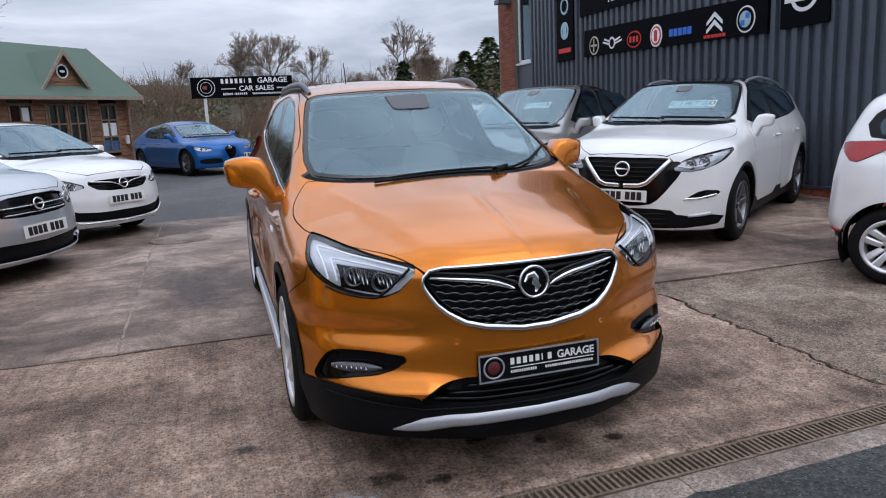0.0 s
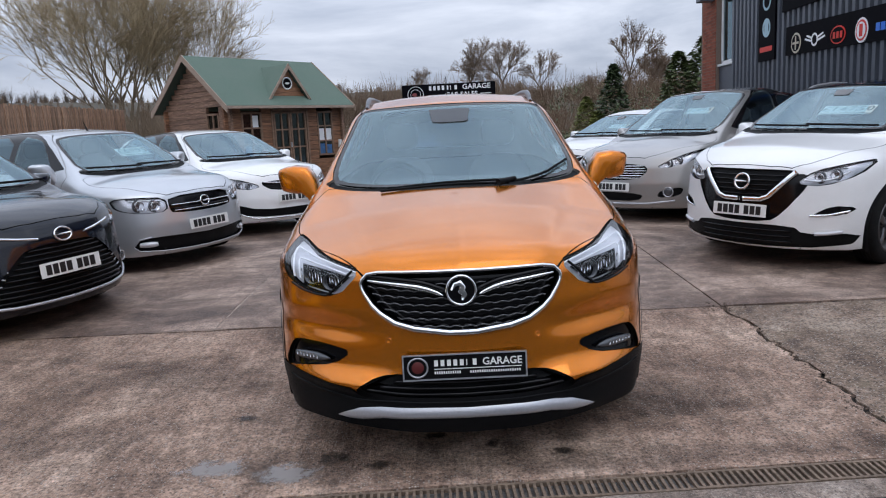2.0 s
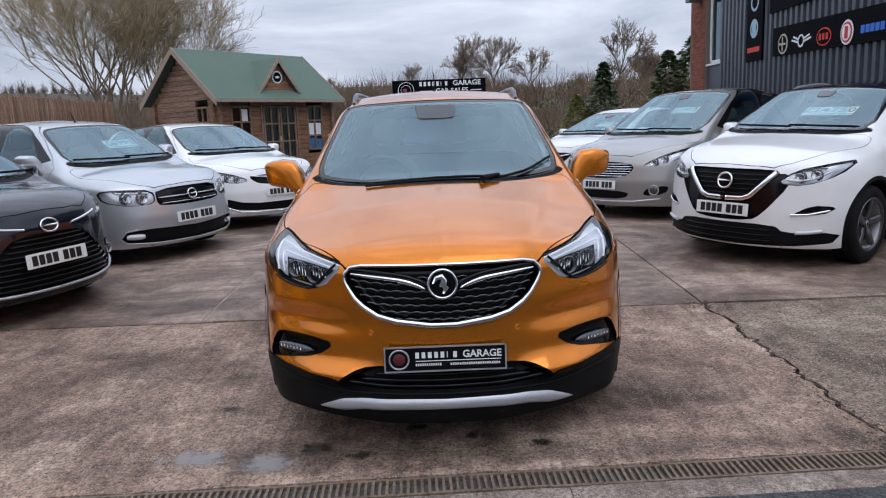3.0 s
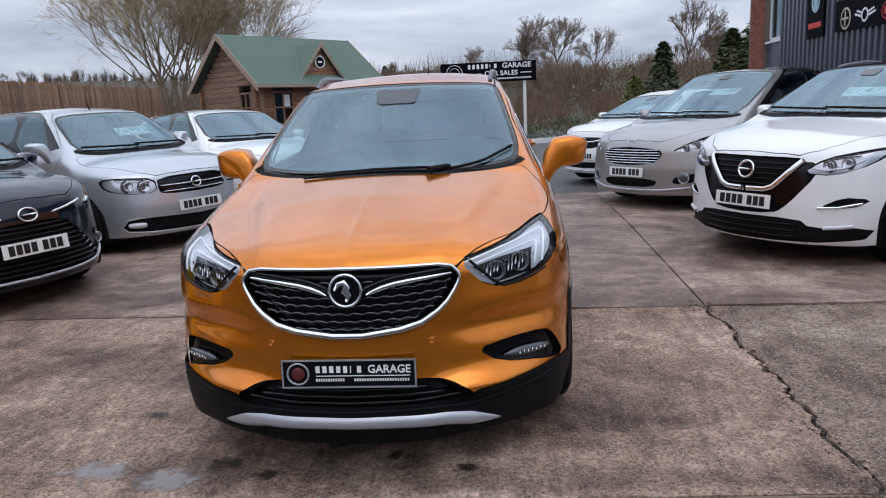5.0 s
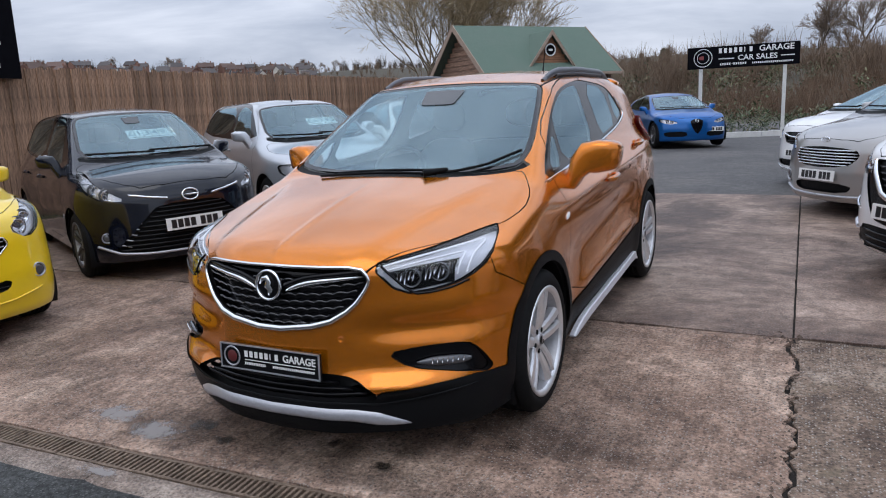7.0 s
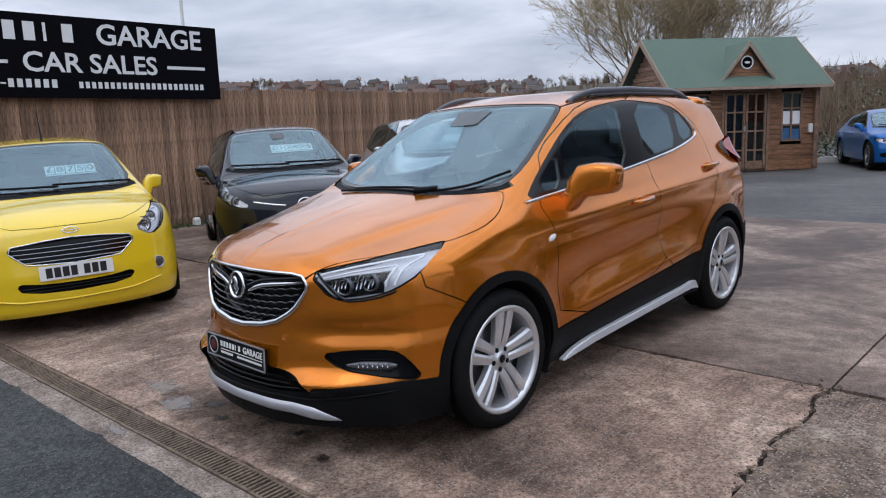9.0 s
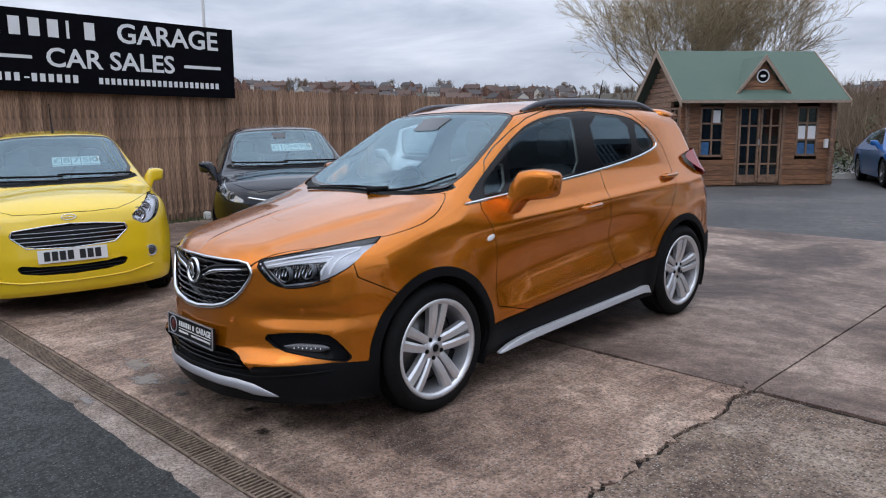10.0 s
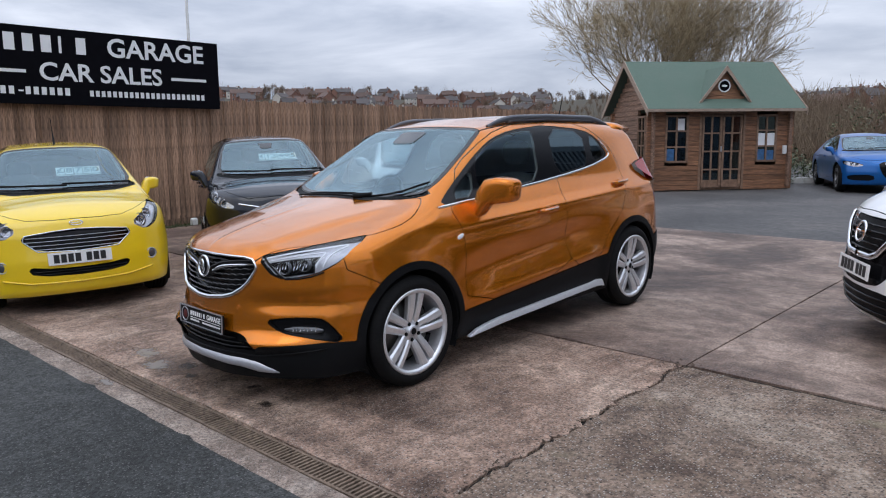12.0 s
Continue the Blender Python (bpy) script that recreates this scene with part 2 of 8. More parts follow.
def sweep_mesh(path, radius, sides=8, closed=False, flat=1.0, up=(0, 0, 1)):
    """Vertices and faces of a rod along a path; radius may change along it; flat squeezes it across."""
    P = np.asarray(path, float)
    n = len(P)
    rad = np.broadcast_to(np.asarray(radius, float), (n,))
    d = (np.roll(P, -1, 0) - np.roll(P, 1, 0)) if closed else np.gradient(P, axis=0)
    d /= np.maximum(np.linalg.norm(d, axis=1, keepdims=True), 1e-9)
    up = np.broadcast_to(np.asarray(up, float), P.shape)
    a = np.cross(d, up)
    a /= np.maximum(np.linalg.norm(a, axis=1, keepdims=True), 1e-9)
    b = np.cross(a, d)
    ang = np.linspace(0, 2 * np.pi, sides, endpoint=False)
    V = (P[:, None] + rad[:, None, None] * (np.cos(ang)[None, :, None] * a[:, None] + flat * np.sin(ang)[None, :, None] * b[:, None])).reshape(-1, 3)
    F = []
    for i in range(n if closed else n - 1):
        j = (i + 1) % n
        for k in range(sides):
            l = (k + 1) % sides
            F.append((i * sides + k, i * sides + l, j * sides + l, j * sides + k))
    if not closed:
        F.append(tuple(range(sides)))
        F.append(tuple((n - 1) * sides + k for k in reversed(range(sides))))
    return V, F


def rod(name, path, radius, mat, parent=None, label="", sides=8, closed=False, flat=1.0, up=(0, 0, 1)):
    V, F = sweep_mesh(path, radius, sides, closed, flat, up)
    return grid_part(name, V, F, mat, parent, label)


def lathe(profile, segments=40, axis="x"):
    """Vertices and faces of a profile (offset along the axis, radius) turned round the axis."""
    ang = np.linspace(0, 2 * np.pi, segments, endpoint=False)
    V, F, m = [], [], len(profile)
    for a in ang:
        for o, r in profile:
            V.append((o, r * math.cos(a), r * math.sin(a)) if axis == "x" else (r * math.cos(a), r * math.sin(a), o))
    for i in range(segments):
        j = (i + 1) % segments
        for k in range(m - 1):
            F.append((i * m + k, j * m + k, j * m + k + 1, i * m + k + 1))
    return np.array(V), F


def blob(cx, cy, cz, sx, sy, sz, power=2.6, nu=20, nv=12):
    """A rounded pillow-like solid."""
    V, F = [], []

    def sp(v, e):
        return math.copysign(abs(v) ** e, v)
    e = 2.0 / power
    for i in range(nv + 1):
        b = -math.pi / 2 + math.pi * i / nv
        for j in range(nu):
            a = 2 * math.pi * j / nu
            V.append((cx + sx * sp(math.cos(b), e) * sp(math.cos(a), e), cy + sy * sp(math.cos(b), e) * sp(math.sin(a), e), cz + sz * sp(math.sin(b), e)))
    for i in range(nv):
        for j in range(nu):
            k = (j + 1) % nu
            F.append((i * nu + j, i * nu + k, (i + 1) * nu + k, (i + 1) * nu + j))
    return np.array(V), F


def text_mesh(body, size, align="CENTER", extrude=0.001, width=None, bold=0.018):
    """Letters in the built-in font, as a mesh; squeezed or stretched to a width."""
    cu = bpy.data.curves.new("letters", "FONT")
    cu.body, cu.size, cu.align_x, cu.extrude = body, size, align, extrude
    cu.align_y, cu.offset = "CENTER", bold * size
    cu.resolution_u = 3
    ob = new("letters", cu)
    me = bpy.data.meshes.new_from_object(ob.evaluated_get(bpy.context.evaluated_depsgraph_get()))
    bpy.data.objects.remove(ob)
    bpy.data.curves.remove(cu)
    if width:
        xs = [v.co.x for v in me.vertices]
        k = width / (max(xs) - min(xs))
        me.transform(Matrix.Diagonal((k, 1, 1, 1)))
    return me


def letters(name, body, size, mat, parent, m, label="", align="CENTER", width=None, extrude=0.001):
    me = text_mesh(body, size, align, extrude, width)
    ob = finish(name, me, mat, parent, label)
    ob.matrix_local = m
    return ob


def height(x, y):
    """The yard's ground: falls gently towards the drain, nearly level beyond."""
    y = np.asarray(y, float)
    return 0.0315 * (np.minimum(y, 8.0) - 1.55) + 0.005 * np.maximum(0, np.minimum(y, 40) - 8.0)


def ground_z(x, y):
    return float(height(x, y))

# ---- ground, pavement, drain ----
def layered(name, stops, rough=0.85, bump=0.4, fine=140.0, broad=0.7, speckle=0.0, speckle_scale=260.0, pale=None, spec=0.4, obj=0.08, grit=0.0, streak=0.0, tint=None, punch=0.2, tamp=0.0):
    """A worn mineral surface: broad patches between colours, mid stains, fine speckle and relief."""
    m = bpy.data.materials.new(name)
    m.use_nodes = True
    nt, b = m.node_tree, m.node_tree.nodes["Principled BSDF"]
    L = nt.links.new
    geo = nt.nodes.new("ShaderNodeNewGeometry")

    def tex(scale, detail, rough_=0.6, distort=0.0):
        n = nt.nodes.new("ShaderNodeTexNoise")
        n.inputs["Scale"].default_value, n.inputs["Detail"].default_value = scale, detail
        n.inputs["Roughness"].default_value, n.inputs["Distortion"].default_value = rough_, distort
        L(geo.outputs["Position"], n.inputs["Vector"])
        return n
    n1 = tex(broad, 8, 0.68, 0.6)
    ramp = nt.nodes.new("ShaderNodeValToRGB")
    el = ramp.color_ramp.elements
    el[0].position, el[0].color = stops[0][0], (*stops[0][1], 1)
    el[1].position, el[1].color = stops[-1][0], (*stops[-1][1], 1)
    for p, c in stops[1:-1]:
        e = el.new(p)
        e.color = (*c, 1)
    L(n1.outputs["Fac"], ramp.inputs[0])
    n2 = tex(fine, 4, 0.7)
    r2 = nt.nodes.new("ShaderNodeMapRange")
    r2.inputs["From Min"].default_value, r2.inputs["From Max"].default_value = 0.5 - punch, 0.5 + punch
    r2.inputs["To Min"].default_value, r2.inputs["To Max"].default_value = 0.60, 1.40
    L(n2.outputs["Fac"], r2.inputs["Value"])
    n4 = tex(9.0, 6, 0.7, 0.3)
    r4 = nt.nodes.new("ShaderNodeMapRange")
    r4.inputs["From Min"].default_value, r4.inputs["From Max"].default_value = 0.32, 0.68
    r4.inputs["To Min"].default_value, r4.inputs["To Max"].default_value = 0.64, 1.36
    L(n4.outputs["Fac"], r4.inputs["Value"])
    oi = nt.nodes.new("ShaderNodeObjectInfo")
    r5 = nt.nodes.new("ShaderNodeMapRange")
    r5.inputs["To Min"].default_value, r5.inputs["To Max"].default_value = 1 - obj, 1 + obj
    L(oi.outputs["Random"], r5.inputs["Value"])
    k = r2.outputs[0]
    for other in (r4, r5):
        mm = nt.nodes.new("ShaderNodeMath")
        mm.operation = "MULTIPLY"
        L(k, mm.inputs[0]), L(other.outputs[0], mm.inputs[1])
        k = mm.outputs[0]
    sc = nt.nodes.new("ShaderNodeVectorMath")
    sc.operation = "SCALE"
    L(ramp.outputs[0], sc.inputs[0]), L(k, sc.inputs["Scale"])
    colour = sc.outputs[0]
    if speckle:
        vo = nt.nodes.new("ShaderNodeTexVoronoi")
        vo.inputs["Scale"].default_value = speckle_scale
        L(geo.outputs["Position"], vo.inputs["Vector"])
        n5 = tex(1.3, 5)
        mr = nt.nodes.new("ShaderNodeMapRange")
        mr.inputs["From Min"].default_value, mr.inputs["From Max"].default_value = 0.16, 0.30
        mr.inputs["To Min"].default_value, mr.inputs["To Max"].default_value = speckle, 0.0
        L(vo.outputs["Distance"], mr.inputs["Value"])
        m5 = nt.nodes.new("ShaderNodeMapRange")
        m5.inputs["From Min"].default_value, m5.inputs["From Max"].default_value = 0.40, 0.62
        L(n5.outputs["Fac"], m5.inputs["Value"])
        mu = nt.nodes.new("ShaderNodeMath")
        mu.operation = "MULTIPLY"
        L(mr.outputs[0], mu.inputs[0]), L(m5.outputs[0], mu.inputs[1])
        mix = nt.nodes.new("ShaderNodeMix")
        mix.data_type = "RGBA"
        L(mu.outputs[0], mix.inputs["Factor"]), L(colour, mix.inputs["A"])
        mix.inputs["B"].default_value = (*(pale or (0.45, 0.42, 0.38)), 1)
        colour = mix.outputs["Result"]
    def layer(fac, col):
        mix_ = nt.nodes.new("ShaderNodeMix")
        mix_.data_type = "RGBA"
        L(fac, mix_.inputs["Factor"]), L(colour, mix_.inputs["A"])
        mix_.inputs["B"].default_value = (*col, 1)
        return mix_.outputs["Result"]

    def band(value, a, c, lo_, hi_):
        r_ = nt.nodes.new("ShaderNodeMapRange")
        r_.inputs["From Min"].default_value, r_.inputs["From Max"].default_value = a, c
        r_.inputs["To Min"].default_value, r_.inputs["To Max"].default_value = lo_, hi_
        L(value, r_.inputs["Value"])
        return r_.outputs[0]
    if grit:
        # small pale and dark stones in the worn surface
        for scale_, col, amount in ((speckle_scale * 1.9, pale or (0.45, 0.42, 0.38), grit), (speckle_scale * 1.35, tuple(c * 0.25 for c in stops[0][1]), grit * 0.9)):
            vg = nt.nodes.new("ShaderNodeTexVoronoi")
            vg.inputs["Scale"].default_value = scale_
            vg.inputs["Randomness"].default_value = 1.0
            L(geo.outputs["Position"], vg.inputs["Vector"])
            sp = nt.nodes.new("ShaderNodeSeparateColor")
            L(vg.outputs["Color"], sp.inputs[0])
            pick = band(sp.outputs[0], 0.55, 0.75, 0.0, amount)
            near = band(vg.outputs["Distance"], 0.22, 0.42, 1.0, 0.0)
            mg = nt.nodes.new("ShaderNodeMath")
            mg.operation = "MULTIPLY"
            L(pick, mg.inputs[0]), L(near, mg.inputs[1])
            colour = layer(mg.outputs[0], col)
    if streak:
        # long tyre and water marks across the yard
        mpn = nt.nodes.new("ShaderNodeMapping")
        mpn.inputs["Scale"].default_value = (0.55, 2.6, 1.0)
        mpn.inputs["Rotation"].default_value = (0, 0, 0.35)
        L(geo.outputs["Position"], mpn.inputs["Vector"])
        ns = nt.nodes.new("ShaderNodeTexNoise")
        ns.inputs["Scale"].default_value, ns.inputs["Detail"].default_value = 1.5, 7
        ns.inputs["Roughness"].default_value, ns.inputs["Distortion"].default_value = 0.66, 0.8
        L(mpn.outputs[0], ns.inputs["Vector"])
        colour = layer(band(ns.outputs["Fac"], 0.52, 0.66, 0.0, streak), tuple(c * 0.8 for c in stops[0][1]))
    if tamp:
        mpr = nt.nodes.new("ShaderNodeMapping")
        mpr.inputs["Scale"].default_value = (17.0, 2.2, 1.0)
        L(geo.outputs["Position"], mpr.inputs["Vector"])
        ridge = nt.nodes.new("ShaderNodeTexNoise")
        ridge.inputs["Scale"].default_value, ridge.inputs["Detail"].default_value = 1.0, 5
        ridge.inputs["Roughness"].default_value, ridge.inputs["Distortion"].default_value = 0.7, 0.4
        L(mpr.outputs[0], ridge.inputs["Vector"])
        colour = layer(band(ridge.outputs["Fac"], 0.50, 0.66, 0.0, tamp), tuple(c * 0.55 for c in stops[0][1]))
        colour = layer(band(ridge.outputs["Fac"], 0.46, 0.34, 0.0, tamp * 0.5), pale or stops[-1][1])
    if tint:
        nm = tex(2.3, 6, 0.7, 0.5)
        colour = layer(band(nm.outputs["Fac"], 0.58, 0.72, 0.0, 0.55), tint)
    L(colour, b.inputs["Base Color"])
    rr = nt.nodes.new("ShaderNodeMapRange")
    rr.inputs["To Min"].default_value, rr.inputs["To Max"].default_value = rough - 0.16, min(1.0, rough + 0.12)
    L(n1.outputs["Fac"], rr.inputs["Value"])
    L(rr.outputs[0], b.inputs["Roughness"])
    b.inputs["Specular IOR Level"].default_value = spec
    bp = nt.nodes.new("ShaderNodeBump")
    bp.inputs["Strength"].default_value, bp.inputs["Distance"].default_value = bump, 0.008
    L(bp.outputs[0], b.inputs["Normal"])
    if not tamp:
        L(n2.outputs["Fac"], bp.inputs["Height"])
        return m
    # ridges left by the tamping beam
    sw = nt.nodes.new("ShaderNodeMath")
    sw.operation = "ADD"
    L(n2.outputs["Fac"], sw.inputs[0]), L(ridge.outputs["Fac"], sw.inputs[1]), L(sw.outputs[0], bp.inputs["Height"])
    return m


M_CONC_F = layered("front_concrete", [(0.36, (0.132, 0.083, 0.059)), (0.45, (0.259, 0.170, 0.125)), (0.54, (0.355, 0.243, 0.182)), (0.64, (0.492, 0.358, 0.276))], speckle=0.35, speckle_scale=44, broad=1.1, bump=1.6, fine=52, grit=0.8, streak=0.28, punch=0.11, tamp=0.40)
M_CONC_R = layered("coarse_concrete", [(0.36, (0.107, 0.071, 0.052)), (0.45, (0.195, 0.137, 0.100)), (0.54, (0.265, 0.194, 0.146)), (0.64, (0.368, 0.288, 0.224))], speckle=0.34, speckle_scale=40, broad=1.3, bump=1.8, fine=48, grit=0.95, streak=0.15, tint=(0.310, 0.266, 0.172), punch=0.10, tamp=0.15)
M_CONC_B = layered("back_concrete", [(0.38, (0.073, 0.046, 0.035)), (0.47, (0.165, 0.112, 0.087)), (0.53, (0.244, 0.174, 0.136)), (0.62, (0.380, 0.282, 0.227))], broad=0.85, bump=0.6, rough=0.66, fine=70, grit=0.45, speckle_scale=60, streak=0.5, punch=0.15)
M_CONC_K = layered("kerb_concrete", [(0.34, (0.13, 0.093, 0.073)), (0.5, (0.265, 0.207, 0.170)), (0.66, (0.39, 0.325, 0.275))], broad=2.2, grit=0.7, speckle_scale=60, bump=1.4, fine=60, streak=0.45, punch=0.12)
M_ASPH = layered("tarmac", [(0.36, (0.030, 0.032, 0.031)), (0.5, (0.050, 0.053, 0.052)), (0.64, (0.080, 0.083, 0.081))], speckle=0.25, speckle_scale=38, pale=(0.17, 0.172, 0.165), bump=2.2, fine=42, rough=0.85, grit=0.7, punch=0.08)
M_ASPH2 = layered("smooth_tarmac", [(0.36, (0.054, 0.051, 0.050)), (0.5, (0.082, 0.078, 0.076)), (0.64, (0.122, 0.112, 0.105))], bump=0.5, fine=90, rough=0.72, broad=0.45, streak=0.45, punch=0.14)
M_GRASS = layered("rough_grass", [(0.3, (0.030, 0.036, 0.012)), (0.5, (0.050, 0.058, 0.020)), (0.7, (0.085, 0.075, 0.035))], fine=30, bump=1.0, broad=0.2)
M_SCRUB = layered("brown_scrub_ground", [(0.3, (0.030, 0.025, 0.014)), (0.5, (0.052, 0.041, 0.023)), (0.7, (0.075, 0.059, 0.035))], fine=12, bump=1.0, broad=0.09)
M_IRON = material("rusty_iron", (0.20, 0.145, 0.105), rough=0.75, metal=0.1, grain=0.35, scale=60, stain=0.8, second=(0.055, 0.036, 0.026), stain_scale=7, bump=0.3)
M_DIRT = material("joint_dirt", (0.016, 0.012, 0.009), rough=0.95, grain=0.4, scale=60, bump=0.5)


def hill(x, y):
    """Land beyond the yard: a bank behind the kerb, the valley, and the far hill."""
    x, y = np.asarray(x, float), np.asarray(y, float)
    r = np.hypot(x, y - 5)
    b = np.degrees(np.arctan2(-x, y - 5))
    def step(v, a, c):
        t = np.clip((v - a) / (c - a), 0, 1)
        return t * t * (3 - 2 * t)
    bank = 3.6 * step(r, 30, 75) * step(b, -110, -40) * (1 - step(b, 12, 30))
    far = (1 - 0.30 * (1 - step(b, 20, 36))) * (43 + 4 * np.sin(b / 9.0) + 2 * np.sin(b / 3.7 + 1)) * step(r, 190, 640) + 10 * step(r, 520, 1500)
    dip = -3.0 * step(r, 40, 120) * step(b, 15, 40)
    return bank + far + dip


def build_ground():
    ang = np.linspace(0, 2 * np.pi, 121)
    rad = np.concatenate([np.arange(0, 34, 2.0), [38, 44, 52, 62, 75, 95, 120, 160, 210, 280, 360, 450, 560, 800, 1200, 2500]])
    A, Rr = np.meshgrid(ang, rad, indexing="ij")
    X, Y = Rr * np.sin(A), 5 + Rr * np.cos(A)
    Z = height(X, Y) - 0.02 + hill(X, Y)
    n, m = X.shape
    idx = np.arange(n * m).reshape(n, m)
    Q = np.stack([idx[:-1, :-1], idx[1:, :-1], idx[1:, 1:], idx[:-1, 1:]], -1).reshape(-1, 4)[:, ::-1]
    g = grid_part("ground", np.stack([X, Y, Z], -1).reshape(-1, 3), Q, M_ASPH2, None)
    g.data.materials.append(M_SCRUB)
    cx = X.reshape(-1)[Q].mean(axis=1)
    cy = Y.reshape(-1)[Q].mean(axis=1)
    far = (np.hypot(cx, cy - 5) > 33) | (cx < -9)
    g.data.polygons.foreach_set("material_index", far.astype(int).tolist())
    tagged(g, "dark tarmac yard with rough land beyond", "ground", kind="structure")


build_ground()


def sheet(name, x0, x1, y0, y1, mat, parent, rise=0.0, nx=2, ny=2, lift=None):
    xs, ys = np.linspace(x0, x1, nx), np.linspace(y0, y1, ny)
    X, Y = np.meshgrid(xs, ys, indexing="ij")
    Z = height(X, Y) + rise
    n, m = X.shape
    idx = np.arange(n * m).reshape(n, m)
    Q = np.stack([idx[:-1, :-1], idx[1:, :-1], idx[1:, 1:], idx[:-1, 1:]], -1).reshape(-1, 4)
    return grid_part(name, np.stack([X, Y, Z], -1).reshape(-1, 3), Q, mat, parent)


def slant(x):
    """The drain and the tarmac's edge run slightly askew to the slabs."""
    return 0.036 * (np.clip(x, -7.2, 8.2) - 2.9)


def road_sheet():
    """Tarmac up to the concrete strip, its edge uneven where it laps over."""
    xs = np.concatenate([[-40, -20, -10], np.arange(-7.2, 8.2, 0.035), [12, 20, 40]])
    ys = np.array([-30, -10, -2, 1.0, 1.9, 2.2, 2.30])
    X, Y = np.meshgrid(xs, ys, indexing="ij")
    X, Y = X.copy(), Y.copy()
    edge = np.array([0.012 * noise.noise((x * 0.9, 2.0, 0.5)) + 0.010 * noise.noise((x * 4.1, 5.0, 0.5)) + 0.007 * noise.noise((x * 13.0, 8.0, 0.5)) for x in xs])
    Y[:, -1] += edge
    Y[:, -2] += edge
    Y[:, -3:] += slant(xs)[:, None]
    Z = height(X, Y) + 0.004
    Z[:, -1] -= 0.012
    n, m = X.shape
    idx = np.arange(n * m).reshape(n, m)
    Q = np.stack([idx[:-1, :-1], idx[1:, :-1], idx[1:, 1:], idx[:-1, 1:]], -1).reshape(-1, 4)
    return grid_part("road", np.stack([X, Y, Z], -1).reshape(-1, 3), Q, M_ASPH, None)


road = road_sheet()
tagged(road, "coarse dark tarmac forecourt road", "road", kind="structure")


def slab(parent, x0, x1, y0, y1, mat, jag=(0.004, 0.004, 0.004, 0.004), seed=0, tilt=0.0, skew=0):
    """A concrete slab with ragged edges (west, east, south, north) and a skirt into the joint."""
    step = 0.035 if max(jag) >= 0.03 else 0.09
    nx, ny = max(3, int((x1 - x0) / step)), max(3, int((y1 - y0) / step))
    xs, ys = np.linspace(x0, x1, nx), np.linspace(y0, y1, ny)
    X, Y = np.meshgrid(xs, ys, indexing="ij")
    X, Y = X.copy(), Y.copy()

    def rag(n, amp, off):
        k = step / 0.09
        return np.array([amp * (noise.noise((i * k * 0.32, off, seed)) + 0.7 * noise.noise((i * k * 0.9, off + 7, seed)) + 0.5 * noise.noise((i * k * 2.3, off + 3, seed)) + 0.35 * noise.noise((i * k * 6.1, off + 4, seed))) for i in range(n)])
    X[0, :] += np.abs(rag(ny, jag[0], 1.3))
    X[-1, :] -= np.abs(rag(ny, jag[1], 5.1)) if jag[1] < 0.03 else -rag(ny, jag[1], 5.1)
    Y[:, 0] += np.abs(rag(nx, jag[2], 9.7))
    Y[:, -1] -= np.abs(rag(nx, jag[3], 14.2))
    if jag[0] >= 0.03:
        X[0, :] = x0 + rag(ny, jag[0], 5.1) + 0.014 + 0.030 * np.abs(rag(ny, 1.0, 33.0))
    if skew == 1:
        Y += slant(X) * (y1 - Y) / (y1 - y0)
    elif skew == 2:
        Y += slant(X)
    Z = height(X, Y) + tilt * (X - x0) / (x1 - x0)
    Z += np.array([[0.0035 * noise.noise((x * 1.1, y * 1.1, 3 + seed)) for y in ys] for x in xs])
    Z[0, :] -= 0.004
    Z[-1, :] -= 0.004
    Z[:, 0] -= 0.004
    Z[:, -1] -= 0.004
    idx = np.arange(nx * ny).reshape(nx, ny)
    V = np.stack([X, Y, Z], -1).reshape(-1, 3).tolist()
    Q = np.stack([idx[:-1, :-1], idx[1:, :-1], idx[1:, 1:], idx[:-1, 1:]], -1).reshape(-1, 4).tolist()
    rim = list(idx[:, 0]) + list(idx[-1, 1:]) + list(idx[-2::-1, -1]) + list(idx[0, -2:0:-1])
    b = len(V)
    V += [(V[i][0], V[i][1], V[i][2] - 0.05) for i in rim]
    k = len(rim)
    Q += [[rim[i], b + i, b + (i + 1) % k, rim[(i + 1) % k]] for i in range(k)]
    return grid_part("slab", V, Q, mat, parent, smooth=False)


pavement = thing("pavement", Matrix.Identity(4), "stained concrete slab forecourt with cracked joints", "pavement", kind="structure")
bed = sheet("joint_bed", -7.0, 7.88, 2.7, 10.93, M_DIRT, pavement, -0.018, 10, 10)
slab(pavement, -6.95, -0.66, 4.918, 10.90, M_CONC_B, (0.01, 0.010, 0.018, 0.01), 1)
slab(pavement, -0.645, 3.149, 4.918, 10.90, M_CONC_B, (0.010, 0.006, 0.014, 0.01), 2)
slab(pavement, 3.160, 7.86, 4.922, 10.90, M_CONC_B, (0.006, 0.01, 0.016, 0.01), 3)
slab(pavement, -6.95, 3.150, 2.56, 4.898, M_CONC_F, (0.01, 0.062, 0.010, 0.018), 4, skew=1)
slab(pavement, 3.156, 7.86, 2.56, 4.886, M_CONC_R, (0.062, 0.01, 0.010, 0.030), 4, skew=1)
sheet("joint_filler", -0.668, -0.638, 4.92, 10.9, M_CONC_K, pavement, -0.007, 2, 60)
for k in range(12):
    x0 = -7.0 + 1.24 * k
    y0 = 2.265
    slab(pavement, x0, x0 + 1.236, y0 + 0.0, 2.405, M_CONC_K, (0.002, 0.002, 0.010, 0.004), 20 + k, skew=2)


